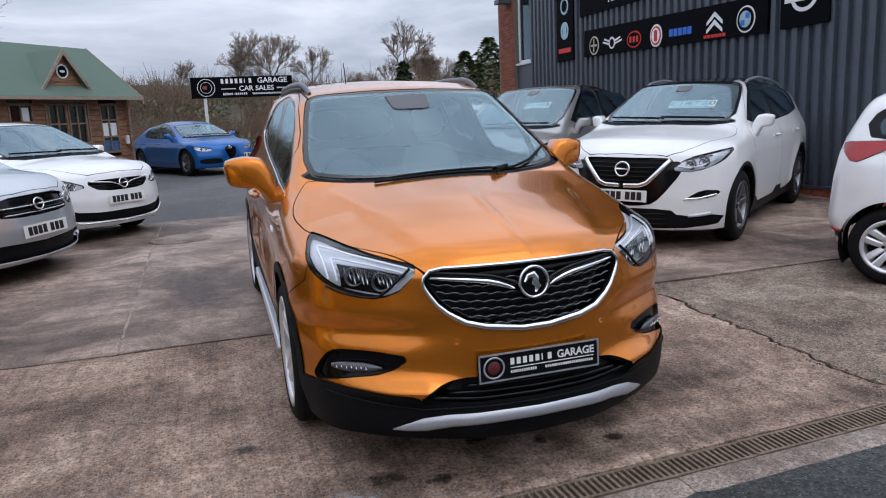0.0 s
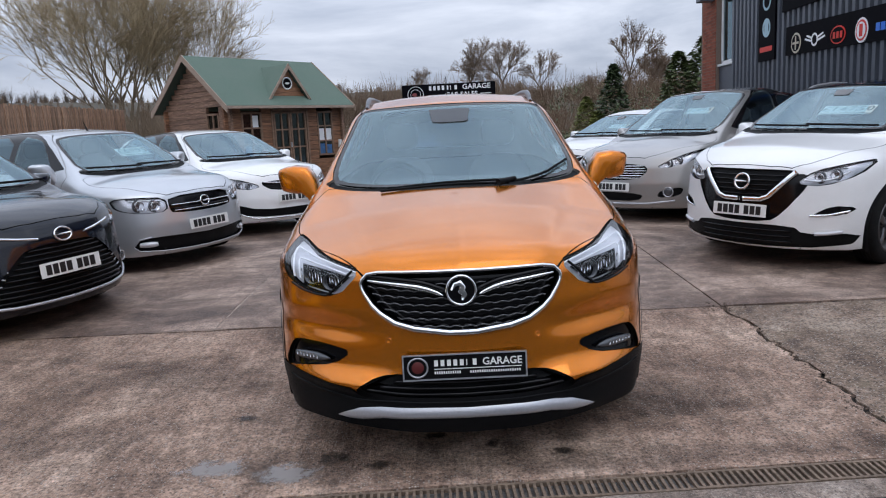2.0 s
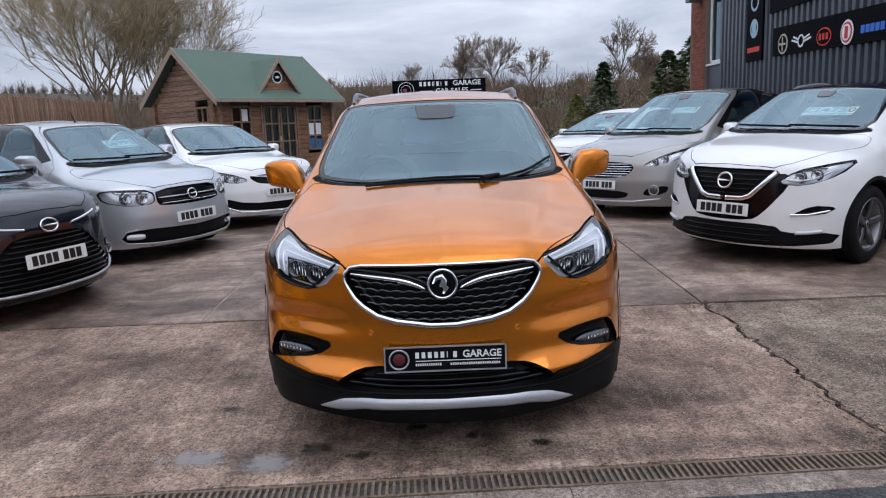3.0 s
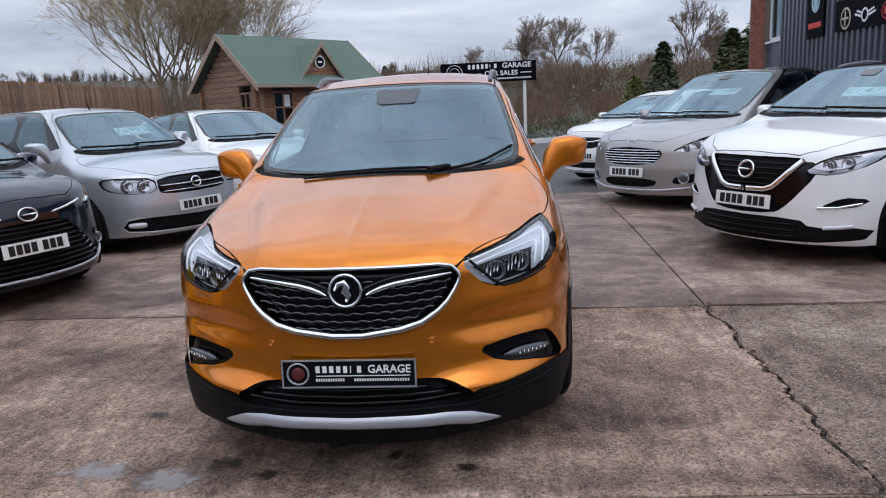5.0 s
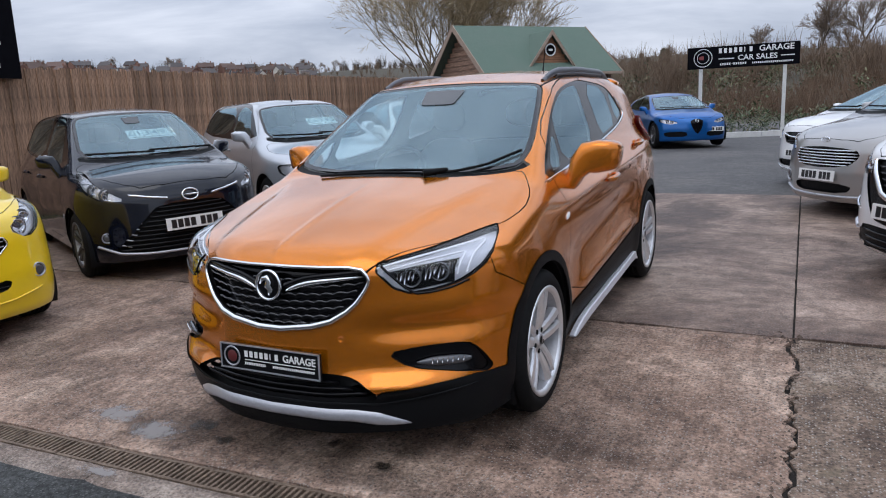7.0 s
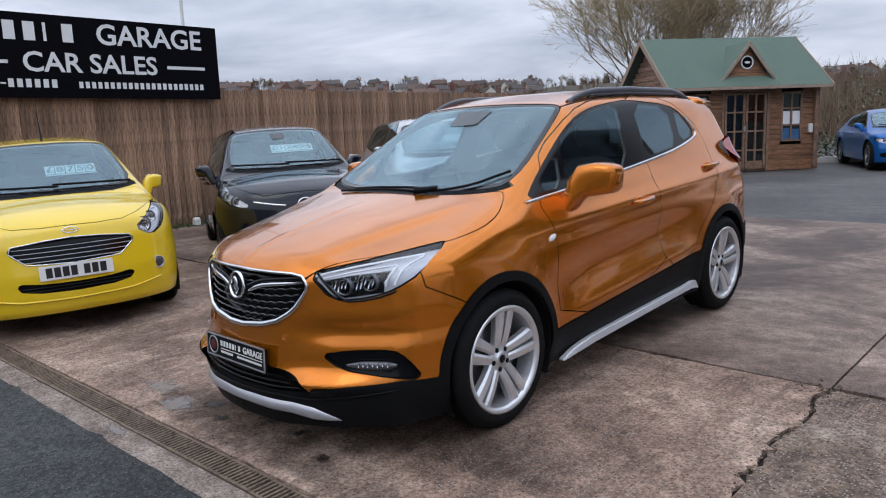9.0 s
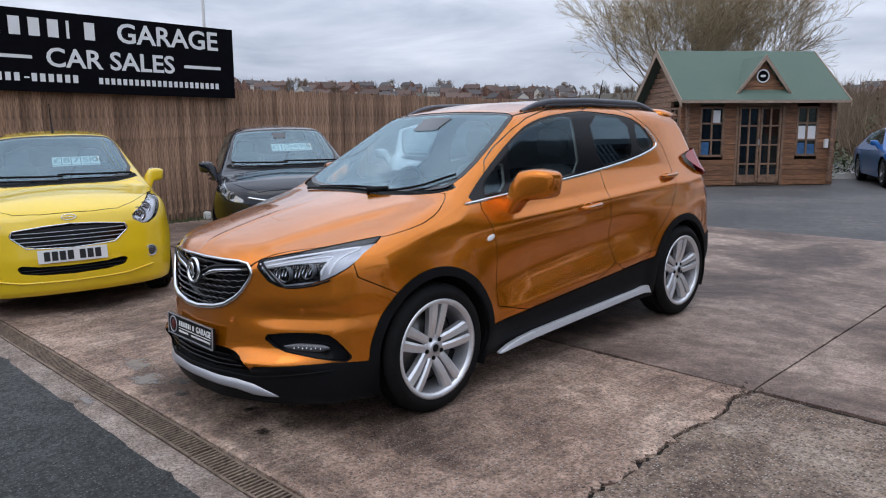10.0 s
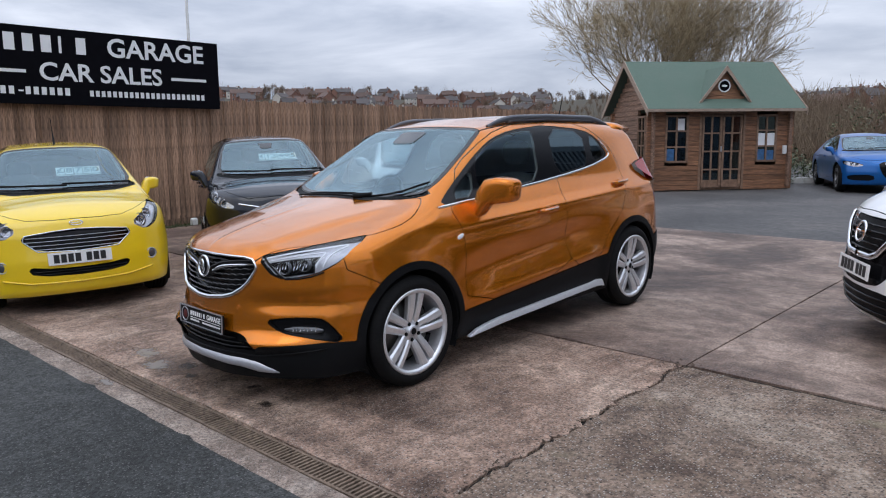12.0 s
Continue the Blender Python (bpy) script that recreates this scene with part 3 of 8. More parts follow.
def drain():
    d = thing("drainage_channel", Matrix.Identity(4), "rusty cast-iron slotted drain grating set in concrete", "drain", kind="structure")
    V = [(x, y + float(slant(x)), ground_z(x, y + float(slant(x))) - 0.07) for x in (-7.0, 7.88) for y in (2.40, 2.57)]
    grid_part("channel_bottom", V, [(0, 2, 3, 1)], M_DIRT, d)
    bm = bmesh.new()
    n, ln = 17, 0.498
    bm_box(bm, 0, ln, 0.0, 0.014, -0.03, 0.0)
    bm_box(bm, 0, ln, 0.121, 0.135, -0.03, 0.0)
    for k in range(n):
        x = ln * k / n
        bm_box(bm, x, x + 0.0120, 0.012, 0.123, -0.028, -0.0015)
    me = bpy.data.meshes.new("grating")
    bm.to_mesh(me)
    bm.free()
    me.materials.append(M_IRON)
    for k in range(29):
        o = new("grating", me)
        o.parent = d
        x = -6.9 + 0.5 * k
        dy = float(slant(x))
        o.matrix_basis = pose(x, 2.412 + dy, ground_z(x, 2.48 + dy) - 0.004 + 0.002 * math.sin(k * 2.1), 1.8, 0, 2.06 + 0.15 * math.sin(k * 1.7))


drain()


def crumbs():
    """Broken concrete and dirt lying in the crack and at the slabs' junction."""
    r = random.Random(5)
    V, F = [], []
    for k in range(420):
        if k < 110:
            x, y = 3.12 + r.gauss(0, 0.07), 4.84 + r.gauss(0, 0.06)
        elif k < 150:
            x, y = 3.15 + r.gauss(0, 0.04), 2.60 + r.gauss(0, 0.05)
        else:
            x, y = 3.15 + r.gauss(0, 0.045), r.uniform(2.6, 4.85)
        s = r.uniform(0.003, 0.010) * (1.7 if k < 25 else 1)
        z = ground_z(x, y) - 0.002
        b = len(V)
        V += [(x + s * r.uniform(-1, 1), y + s * r.uniform(-1, 1), z + s * 0.9)] + [(x + s * math.cos(a + k) * r.uniform(0.7, 1.4), y + s * math.sin(a + k) * r.uniform(0.7, 1.4), z) for a in (0, 1.3, 2.5, 3.8, 5.1)]
        F += [(b, b + 1 + i, b + 1 + (i + 1) % 5) for i in range(5)]
    tagged(grid_part("crack_rubble", V, F, M_RUBBLE, None, smooth=False), "crumbled concrete and dirt along a crack", "rubble", kind="stuff")


M_RUBBLE = material("crumbled_dirt", (0.075, 0.052, 0.038), rough=0.95, grain=0.4, scale=50, stain=0.7, second=(0.20, 0.15, 0.12), stain_scale=20)
crumbs()


def soft_film(name, colour, rough, strength, spec=0.5, ragged=16.0):
    """A thin film, stain or painted shade, whose edge frays out over the concrete."""
    m = material(name, colour, rough=rough, spec=spec)
    nt, b = m.node_tree, m.node_tree.nodes["Principled BSDF"]
    co = nt.nodes.new("ShaderNodeTexCoord")
    ln = nt.nodes.new("ShaderNodeVectorMath")
    ln.operation = "LENGTH"
    nt.links.new(co.outputs["Object"], ln.inputs[0])
    geo = nt.nodes.new("ShaderNodeNewGeometry")
    ns = nt.nodes.new("ShaderNodeTexNoise")
    ns.inputs["Scale"].default_value, ns.inputs["Detail"].default_value = ragged, 6
    nt.links.new(geo.outputs["Position"], ns.inputs["Vector"])
    ad = nt.nodes.new("ShaderNodeMath")
    ad.operation = "MULTIPLY_ADD"
    ad.inputs[1].default_value = 2.2
    nt.links.new(ns.outputs["Fac"], ad.inputs[0]), nt.links.new(ln.outputs["Value"], ad.inputs[2])
    mr = nt.nodes.new("ShaderNodeMapRange")
    mr.inputs["From Min"].default_value, mr.inputs["From Max"].default_value = 1.45, 1.95
    mr.inputs["To Min"].default_value, mr.inputs["To Max"].default_value = strength, 0.0
    nt.links.new(ad.outputs[0], mr.inputs["Value"]), nt.links.new(mr.outputs[0], b.inputs["Alpha"])
    return m


M_WATER = soft_film("damp_film", (0.30, 0.275, 0.262), 0.28, 0.62, 0.5)
M_OIL = soft_film("oil_spot", (0.026, 0.020, 0.016), 0.5, 0.70)
# dark film for broad stains and for shade painted by the car's nose
M_DUSK = soft_film("tyre_stain", (0.060, 0.041, 0.032), 0.7, 0.28, ragged=6.0)


def patch(name, x, y, rx, ry, mat, label, category, seed, rise=0.006):
    a = np.linspace(0, 2 * np.pi, 30, endpoint=False)
    V = [(0, 0, 0)] + [(math.cos(t), math.sin(t), 0) for t in a]
    F = [(0, 1 + i, 1 + (i + 1) % 30) for i in range(30)]
    o = grid_part(name, V, F, mat, None)
    o.matrix_basis = Matrix.Translation((x, y, ground_z(x, y) + rise)) @ pose(0, 0, 0, math.degrees(math.atan(0.0315 if y < 8 else 0.005)), 0, 0) @ Matrix.Diagonal((rx, ry, 1.0, 1.0))
    tagged(o, label, category, kind="stuff")


patch("damp_patch", 0.04, 2.72, 0.20, 0.12, M_WATER, "shallow damp patch on concrete", "puddle", 1)
patch("damp_patch", 0.39, 2.64, 0.17, 0.12, M_WATER, "shallow damp patch on concrete", "puddle", 2)
patch("damp_patch", 0.45, 2.265, 0.16, 0.05, M_WATER, "shallow damp patch on concrete", "puddle", 3)
for k, (x, y, r) in enumerate(((0.58, 2.78, 0.055), (0.80, 2.69, 0.045), (1.30, 2.85, 0.04), (1.05, 2.95, 0.038), (1.62, 2.74, 0.032), (0.05, 3.25, 0.04))):
    patch("oil_spot", x, y, r * 1.9, r * 1.2, M_OIL, "dark oil spot on concrete", "stain", 10 + k, 0.0055)
# broad stains, with shade before and under the orange car's nose painted in
for k, (x, y, rx, ry) in enumerate(((1.2, 3.0, 1.0, 0.30), (2.3, 3.3, 0.5, 0.35), (-1.3, 3.1, 1.3, 0.45), (-0.6, 3.9, 0.9, 0.5), (0.9, 2.75, 1.2, 0.22), (1.6, 2.66, 2.6, 0.16))):
    patch("tyre_stain", x, y, rx, ry, M_DUSK, "broad dark stain on concrete", "stain", 30 + k, 0.005)
V, F = lathe([(0.0, 0.36), (0.006, 0.355), (0.006, 0.30), (0.002, 0.295), (0.006, 0.285), (0.006, 0.0)], 36, "z")
mh = grid_part("manhole_cover", V + np.array([-0.36, 9.08, ground_z(0, 9.08) + 0.002]), F, M_CONC_K, None)
tagged(mh, "round concrete-filled manhole cover set in the slab", "manhole cover", kind="structure")

# ---- car bodies: a smooth solid, cut along panel lines into its panels ----
def smooth_line(points, width, lo, hi, step=0.005):
    xs = np.arange(lo, hi + step, step)
    p = np.array(points, float)
    v = np.interp(xs, p[:, 0], p[:, 1])
    n = max(1, int(width / step))
    k = np.hanning(2 * n + 3)[1:-1]
    k /= k.sum()
    v = np.convolve(np.pad(v, len(k) // 2, mode="edge"), k, mode="same")[len(k) // 2:len(k) // 2 + len(xs)]
    return lambda q: np.interp(q, xs, v)


def soft_max(a, b, k):
    h = np.maximum(k - np.abs(a - b), 0.0) / k
    return np.maximum(a, b) + h * h * k * 0.25


def chaikin(poly, rounds=2):
    p = np.array(poly, float)
    for _ in range(rounds):
        q = np.roll(p, -1, axis=0)
        p = np.stack([p * 0.78 + q * 0.22, p * 0.22 + q * 0.78], axis=1).reshape(-1, 2)
    return p


def poly_dist(poly, u, v):
    """Signed distance to a closed outline, negative inside."""
    p = np.array(poly, float)
    best = np.full(u.shape, 1e9)
    inside = np.zeros(u.shape, bool)
    for a, b in zip(p, np.roll(p, -1, axis=0)):
        e = b - a
        w0, w1 = u - a[0], v - a[1]
        s = np.clip((w0 * e[0] + w1 * e[1]) / max(e @ e, 1e-12), 0, 1)
        best = np.minimum(best, (w0 - s * e[0]) ** 2 + (w1 - s * e[1]) ** 2)
        cross = ((a[1] <= v) != (b[1] <= v))
        with np.errstate(divide="ignore", invalid="ignore"):
            xi = a[0] + (v - a[1]) / (b[1] - a[1]) * e[0]
        inside ^= cross & (u < xi)
    d = np.sqrt(best)
    return np.where(inside, -d, d)


def clip(mesh, f):
    """The piece of a triangle mesh where f <= 0, cut cleanly along f = 0."""
    V, T = mesh
    if len(T) == 0:
        return mesh
    f = np.where(np.abs(f) < 1e-7, 1e-7, f)
    ins = f < 0
    cnt = ins[T].sum(axis=1)
    keep = [T[cnt == 3]]
    extra, base = [], len(V)
    mixed = T[(cnt == 1) | (cnt == 2)]
    newV = V
    if len(mixed):
        i = ins[mixed]
        one = i.sum(axis=1) == 1
        lone = np.where(one[:, None], i, ~i).argmax(axis=1)
        r = np.arange(len(mixed))
        a, b, c = mixed[r, lone], mixed[r, (lone + 1) % 3], mixed[r, (lone + 2) % 3]
        pairs = np.sort(np.concatenate([np.stack([a, b], 1), np.stack([a, c], 1)]), axis=1)
        uniq, inv = np.unique(pairs, axis=0, return_inverse=True)
        inv = inv.reshape(-1)
        fa, fb = f[uniq[:, 0]], f[uniq[:, 1]]
        s = (fa / (fa - fb))[:, None]
        newV = np.concatenate([V, V[uniq[:, 0]] * (1 - s) + V[uniq[:, 1]] * s])
        ab, ac = base + inv[:len(mixed)], base + inv[len(mixed):]
        keep.append(np.stack([a, ab, ac], 1)[one])
        keep.append(np.stack([ab, b, c], 1)[~one])
        keep.append(np.stack([ab, c, ac], 1)[~one])
    T2 = np.concatenate(keep)
    used, inv = np.unique(T2, return_inverse=True)
    return newV[used], inv.reshape(-1, 3)


class Solid:
    """A car's outer skin as a smooth solid. x: to the car's left, y: to the rear from the front axle, z: up."""

    def __init__(self, s):
        self.s = s
        fo, ro, wb = s["front"], s["rear"], s["wheelbase"]
        self.lo, self.hi = -fo, wb + ro
        self.top = smooth_line(s["top"], s.get("top_soft", 0.10), -fo - 0.6, wb + ro + 0.6)
        self.crown = smooth_line(s["crown"], 0.25, -fo - 0.6, wb + ro + 0.6)
        self.plan = smooth_line(s["plan"], 0.25, -fo - 0.6, wb + ro + 0.6)
        self.sect = smooth_line(s["section"], s.get("section_soft", 0.05), -0.3, 2.3)
        self.nose = smooth_line(s["nose"], s.get("nose_soft", 0.05), -0.3, 2.3)
        self.tail = smooth_line(s["tail"], 0.06, -0.3, 2.3)
        self.nose_plan = smooth_line(s["nose_plan"], 0.12, -0.1, 1.5)
        self.tail_plan = smooth_line(s["tail_plan"], 0.12, -0.1, 1.5)

    def side(self, y, z):
        s = self.s
        x = self.plan(y) + self.sect(z)
        for yc in (0.0, s["wheelbase"]):
            d = np.hypot(y - yc, (z - s["radius"]))
            x = x + s.get("flare", 0.02) * np.exp(-((d - s["arch"]) / 0.10) ** 2) * (z > 0.1)
        for fn in s.get("side_extra", ()):
            x = x + fn(y, z)
        return x

    def front(self, x, z):
        y = self.lo + self.nose_plan(np.abs(x)) + self.nose(z)
        for fn in self.s.get("front_extra", ()):
            y = y + fn(np.abs(x), z)
        return y

    def f(self, P):
        x, y, z = P[..., 0], P[..., 1], P[..., 2]
        ax = np.sqrt(x * x + 1e-4)
        top = self.top(y) - self.crown(y) * (x / 0.8) ** 2
        for fn in self.s.get("top_extra", ()):
            top = top + fn(ax, y)
        k = self.s.get("round", 0.09)
        g = soft_max(ax - self.side(y, z), z - top, k)
        g = soft_max(g, self.front(x, z) - y, self.s.get("round_front", 0.08))
        return soft_max(g, y - (self.hi - self.tail_plan(ax) - self.tail(z)), 0.10)

    def normal(self, P):
        e = 0.004
        n = np.stack([self.f(P + d) - self.f(P - d) for d in np.eye(3) * e], axis=-1)
        return n / np.maximum(np.linalg.norm(n, axis=-1, keepdims=True), 1e-9)

    def meet(self, start, way, reach=3.0, steps=26):
        """Where the segment start + t*way, from inside (t = 0) to outside (t = reach), leaves the solid."""
        a = np.zeros(start.shape[:-1])
        b = np.full(a.shape, reach)
        for _ in range(steps):
            m = (a + b) / 2
            out = self.f(start + way * m[..., None]) > 0
            a, b = np.where(out, a, m), np.where(out, m, b)
        return start + way * ((a + b) / 2)[..., None]

    def on_front(self, x, z, lift=0.0):
        x, z = np.asarray(x, float), np.asarray(z, float)
        p = self.meet(np.stack([x, x * 0 + 0.9, z], -1), np.array([0, -1.0, 0]) + np.zeros(x.shape + (3,)))
        return p + self.normal(p) * lift

    def on_side(self, y, z, sign=1, lift=0.0):
        y, z = np.asarray(y, float), np.asarray(z, float)
        p = self.meet(np.stack([y * 0, y, z], -1), np.array([sign * 1.0, 0, 0]) + np.zeros(y.shape + (3,)))
        return p + self.normal(p) * lift

    def on_top(self, x, y, lift=0.0):
        x, y = np.asarray(x, float), np.asarray(y, float)
        p = self.meet(np.stack([x, y, x * 0 + 0.6], -1), np.array([0, 0, 1.0]) + np.zeros(x.shape + (3,)))
        return p + self.normal(p) * lift

    def skin(self, step):
        """The whole skin as one welded triangle mesh, sampled outward from an inner box."""
        s = self.s
        hw, h = s["half_width"] + 0.15, s["height"] + 0.15
        y0, y1, zl = self.lo - 0.15, self.hi + 0.15, -0.30
        nx, ny, nz = int(2 * hw / step) // 2 * 2, int((y1 - y0) / step), int((h - zl) / step)
        gx, gy, gz = np.linspace(-hw, hw, nx + 1), np.linspace(y0, y1, ny + 1), np.linspace(zl, h, nz + 1)
        Vs, Ts, base = [], [], 0
        for face in ("top", "front", "rear", "left", "right"):
            if face == "top":
                A, B = np.meshgrid(gx, gy, indexing="ij")
                P = np.stack([A, B, A * 0 + h], -1)
                flip = False
            elif face in ("front", "rear"):
                A, B = np.meshgrid(gx, gz, indexing="ij")
                P = np.stack([A, A * 0 + (y0 if face == "front" else y1), B], -1)
                flip = face == "rear"
            else:
                A, B = np.meshgrid(gy, gz, indexing="ij")
                P = np.stack([A * 0 + (hw if face == "left" else -hw), A, B], -1)
                flip = face == "right"
            n, m = A.shape
            idx = base + np.arange(n * m).reshape(n, m)
            q = np.stack([idx[:-1, :-1], idx[1:, :-1], idx[1:, 1:], idx[:-1, 1:]], -1).reshape(-1, 4)
            q = q[:, ::-1] if flip else q
            Ts.append(np.concatenate([q[:, [0, 1, 2]], q[:, [0, 2, 3]]]))
            Vs.append(P.reshape(-1, 3))
            base += n * m
        P, T = np.concatenate(Vs), np.concatenate(Ts)
        key, first, inv = np.unique(np.round(P, 5), axis=0, return_index=True, return_inverse=True)
        P, T = P[first], inv.reshape(-1)[T]
        c = (y0 + y1) / 2
        half = (y1 - y0) / 2
        yy = (P[:, 1] - c) / half
        core = np.stack([P[:, 0] * 0.45, c + half * (0.80 * yy), 0.52 + 0.22 * (P[:, 2] - 0.52)], -1)
        V = self.meet(core, P - core, reach=1.0, steps=22)
        return V, T

def cut_field(solid, cut, V):
    x, y, z = np.abs(V[:, 0]), V[:, 1], V[:, 2]
    view, poly = cut["view"], cut["poly"]
    poly = chaikin(poly, cut.get("rounds", 2)) if cut.get("rounds", 2) else np.array(poly, float)
    if view == "front":
        return np.maximum(poly_dist(poly, x, z), y - cut.get("back", 0.0))
    if view == "lamp":
        return np.maximum(poly_dist(poly, x + cut.get("wrap", 0.6) * (y - solid.lo), z), y - cut.get("back", 0.45))
    if view == "side":
        return np.maximum(poly_dist(poly, y, z), 0.45 - x)
    if view == "top":
        return np.maximum(poly_dist(poly, x, y), cut.get("above", 0.75) - z)
    if view == "rear":
        return np.maximum(poly_dist(poly, x, z), cut.get("fore", solid.s["wheelbase"] - 0.1) - y)
    raise ValueError(view)


def wheel(car, name, x, y, r, s):
    """A tyre and an alloy rim with spokes; x is the outer face."""
    sign = 1 if x > 0 else -1
    w, rr = s.get("tyre_width", 0.215), s.get("rim", 0.24)
    hub = new(name)
    hub.parent = car
    hub.matrix_basis = Matrix.Translation((x, y, r)) @ (Matrix.Identity(4) if sign > 0 else pose(0, 0, 0, 0, 0, 180)) @ pose(0, 0, 0, s.get("wheel_turn", 10), 0, 0)
    prof = [(-0.010, rr - 0.004), (0.0, rr + 0.012), (0.006, rr + 0.04), (-0.002, r - 0.03), (-0.018, r - 0.010), (-0.035, r - 0.001)]
    for k in range(4):
        c = -0.045 - (w - 0.09) * (k + 0.5) / 4
        prof += [(c + 0.012, r), (c + 0.010, r - 0.008), (c - 0.010, r - 0.008), (c - 0.012, r)]
    prof += [(-w + 0.035, r - 0.001), (-w + 0.01, r - 0.02), (-w, rr + 0.03), (-w + 0.01, rr - 0.01)]
    grid_part("tyre", *lathe(prof, 56), M_RUBBER, hub)
    grid_part("rim", *lathe([(-0.012, rr + 0.004), (0.001, rr + 0.008), (0.004, rr - 0.004), (-0.004, rr - 0.016), (-0.014, rr - 0.022)], 56), s.get("rim_mat", M_ALLOY), hub)
    grid_part("rim_barrel", *lathe([(-0.014, rr - 0.022), (-0.04, rr - 0.030), (-w + 0.02, rr - 0.034)], 56), M_BARREL, hub)
    grid_part("brake_disc", *lathe([(-0.10, 0.02), (-0.10, rr - 0.075), (-0.115, rr - 0.075), (-0.115, 0.02)], 32), M_DISC, hub)
    grid_part("hub_back", *lathe([(-0.15, 0.0), (-0.15, rr - 0.02)], 32), M_DARK, hub)
    n, twin = s.get("spokes", 5), s.get("twin", True)
    for k in range(n):
        V, F = [], []
        a0 = 2 * math.pi * k / n
        for off in ((-1, 1) if twin else (0,)):
            mids, halves_ = ((0.0225, 0.0415), (0.0205, 0.0295)) if twin else ((0.0, 0.0), (0.034, 0.030))
            b = len(V)
            for i in range(6):
                q = i / 5
                rad = 0.040 + (rr - 0.048) * q
                mid = off * (mids[0] + (mids[1] - mids[0]) * q)
                hw = halves_[0] + (halves_[1] - halves_[0]) * q
                x0 = -0.046 + 0.034 * q ** 0.8 + 0.006 * math.sin(q * 3.1)
                fall = 0.011 * q
                rows = ((-hw, -0.034), (-hw, -0.004), (-hw * 0.55, 0.004), (hw * 0.55, 0.004), (hw, -0.004), (hw, -0.034))
                for dt, dx in rows:
                    dx -= fall * max(0.0, dt * off / hw) if off else 0.0
                    t = mid + dt
                    V.append((x0 + dx, rad * math.cos(a0) - t * math.sin(a0), rad * math.sin(a0) + t * math.cos(a0)))
            for i in range(5):
                for j in range(5):
                    F.append((b + i * 6 + j, b + i * 6 + j + 1, b + i * 6 + j + 7, b + i * 6 + j + 6))
        grid_part("spoke", V, F, s.get("rim_mat", M_ALLOY), hub, smooth=False)
    grid_part("hub_cap", *lathe([(-0.060, 0.074), (-0.044, 0.069), (-0.038, 0.060), (-0.036, 0.036), (-0.030, 0.034), (-0.028, 0.030)], 24), s.get("rim_mat", M_ALLOY), hub)
    grid_part("centre_cap", *lathe([(-0.029, 0.031), (-0.026, 0.028), (-0.026, 0.021)], 24), M_BARREL, hub)
    grid_part("cap_face", *lathe([(-0.027, 0.0215), (-0.025, 0.0)], 24), M_PLASTIC, hub)
    for k in range(5):
        a = 2 * math.pi * (k + 0.5) / 5
        v, f = lathe([(-0.046, 0.0125), (-0.034, 0.0125), (-0.034, 0.0)], 10)
        grid_part("wheel_nut", v + np.array([0, 0.054 * math.cos(a), 0.054 * math.sin(a)]), f, M_PLASTIC, hub)
    return hub


def plate_bars(parent, m, w=0.52, h=0.111, back=M_PLATE, ink=M_INK):
    """A number plate, its characters as plain bars."""
    ob = new("number_plate")
    ob.parent = parent
    ob.matrix_basis = m
    box("plate", -w / 2, w / 2, -0.006, 0.0, -h / 2, h / 2, back, ob, bevel=0.002)
    x = -w / 2 + 0.045
    for k in range(7):
        x += 0.032 if k == 4 else 0
        box("character_bar", x, x + 0.045, -0.0085, -0.005, -0.038, 0.038, ink, ob)
        x += 0.058
    return ob


def badge_disc(parent, p, n, r, mat=M_CHROME, inner=M_GLOSSB, name="badge"):
    """A round badge, its emblem as a plain shape."""
    q = Vector(n).to_track_quat("Z", "Y").to_matrix().to_4x4()
    ob = new(name)
    ob.parent = parent
    ob.matrix_basis = Matrix.Translation(p) @ q
    grid_part("ring", *lathe([(0.0, r), (0.010, r), (0.014, r * 0.93), (0.010, r * 0.84), (0.0, r * 0.82)], 40, "z"), mat, ob)
    grid_part("disc", *lathe([(0.004, r * 0.84), (0.007, 0.0)], 40, "z"), inner, ob)
    V, F = sweep_mesh([(-r * 0.62, r * 0.05, 0.009), (-r * 0.40, r * 0.38, 0.012), (-r * 0.05, r * 0.48, 0.013), (r * 0.10, r * 0.22, 0.013), (r * 0.02, -r * 0.05, 0.013), (r * 0.22, -r * 0.28, 0.012), (r * 0.05, -r * 0.62, 0.009)],
                      [r * 0.06, r * 0.15, r * 0.20, r * 0.24, r * 0.26, r * 0.20, r * 0.06], 8, flat=0.4)
    grid_part("emblem", V, F, mat, ob)
    return ob


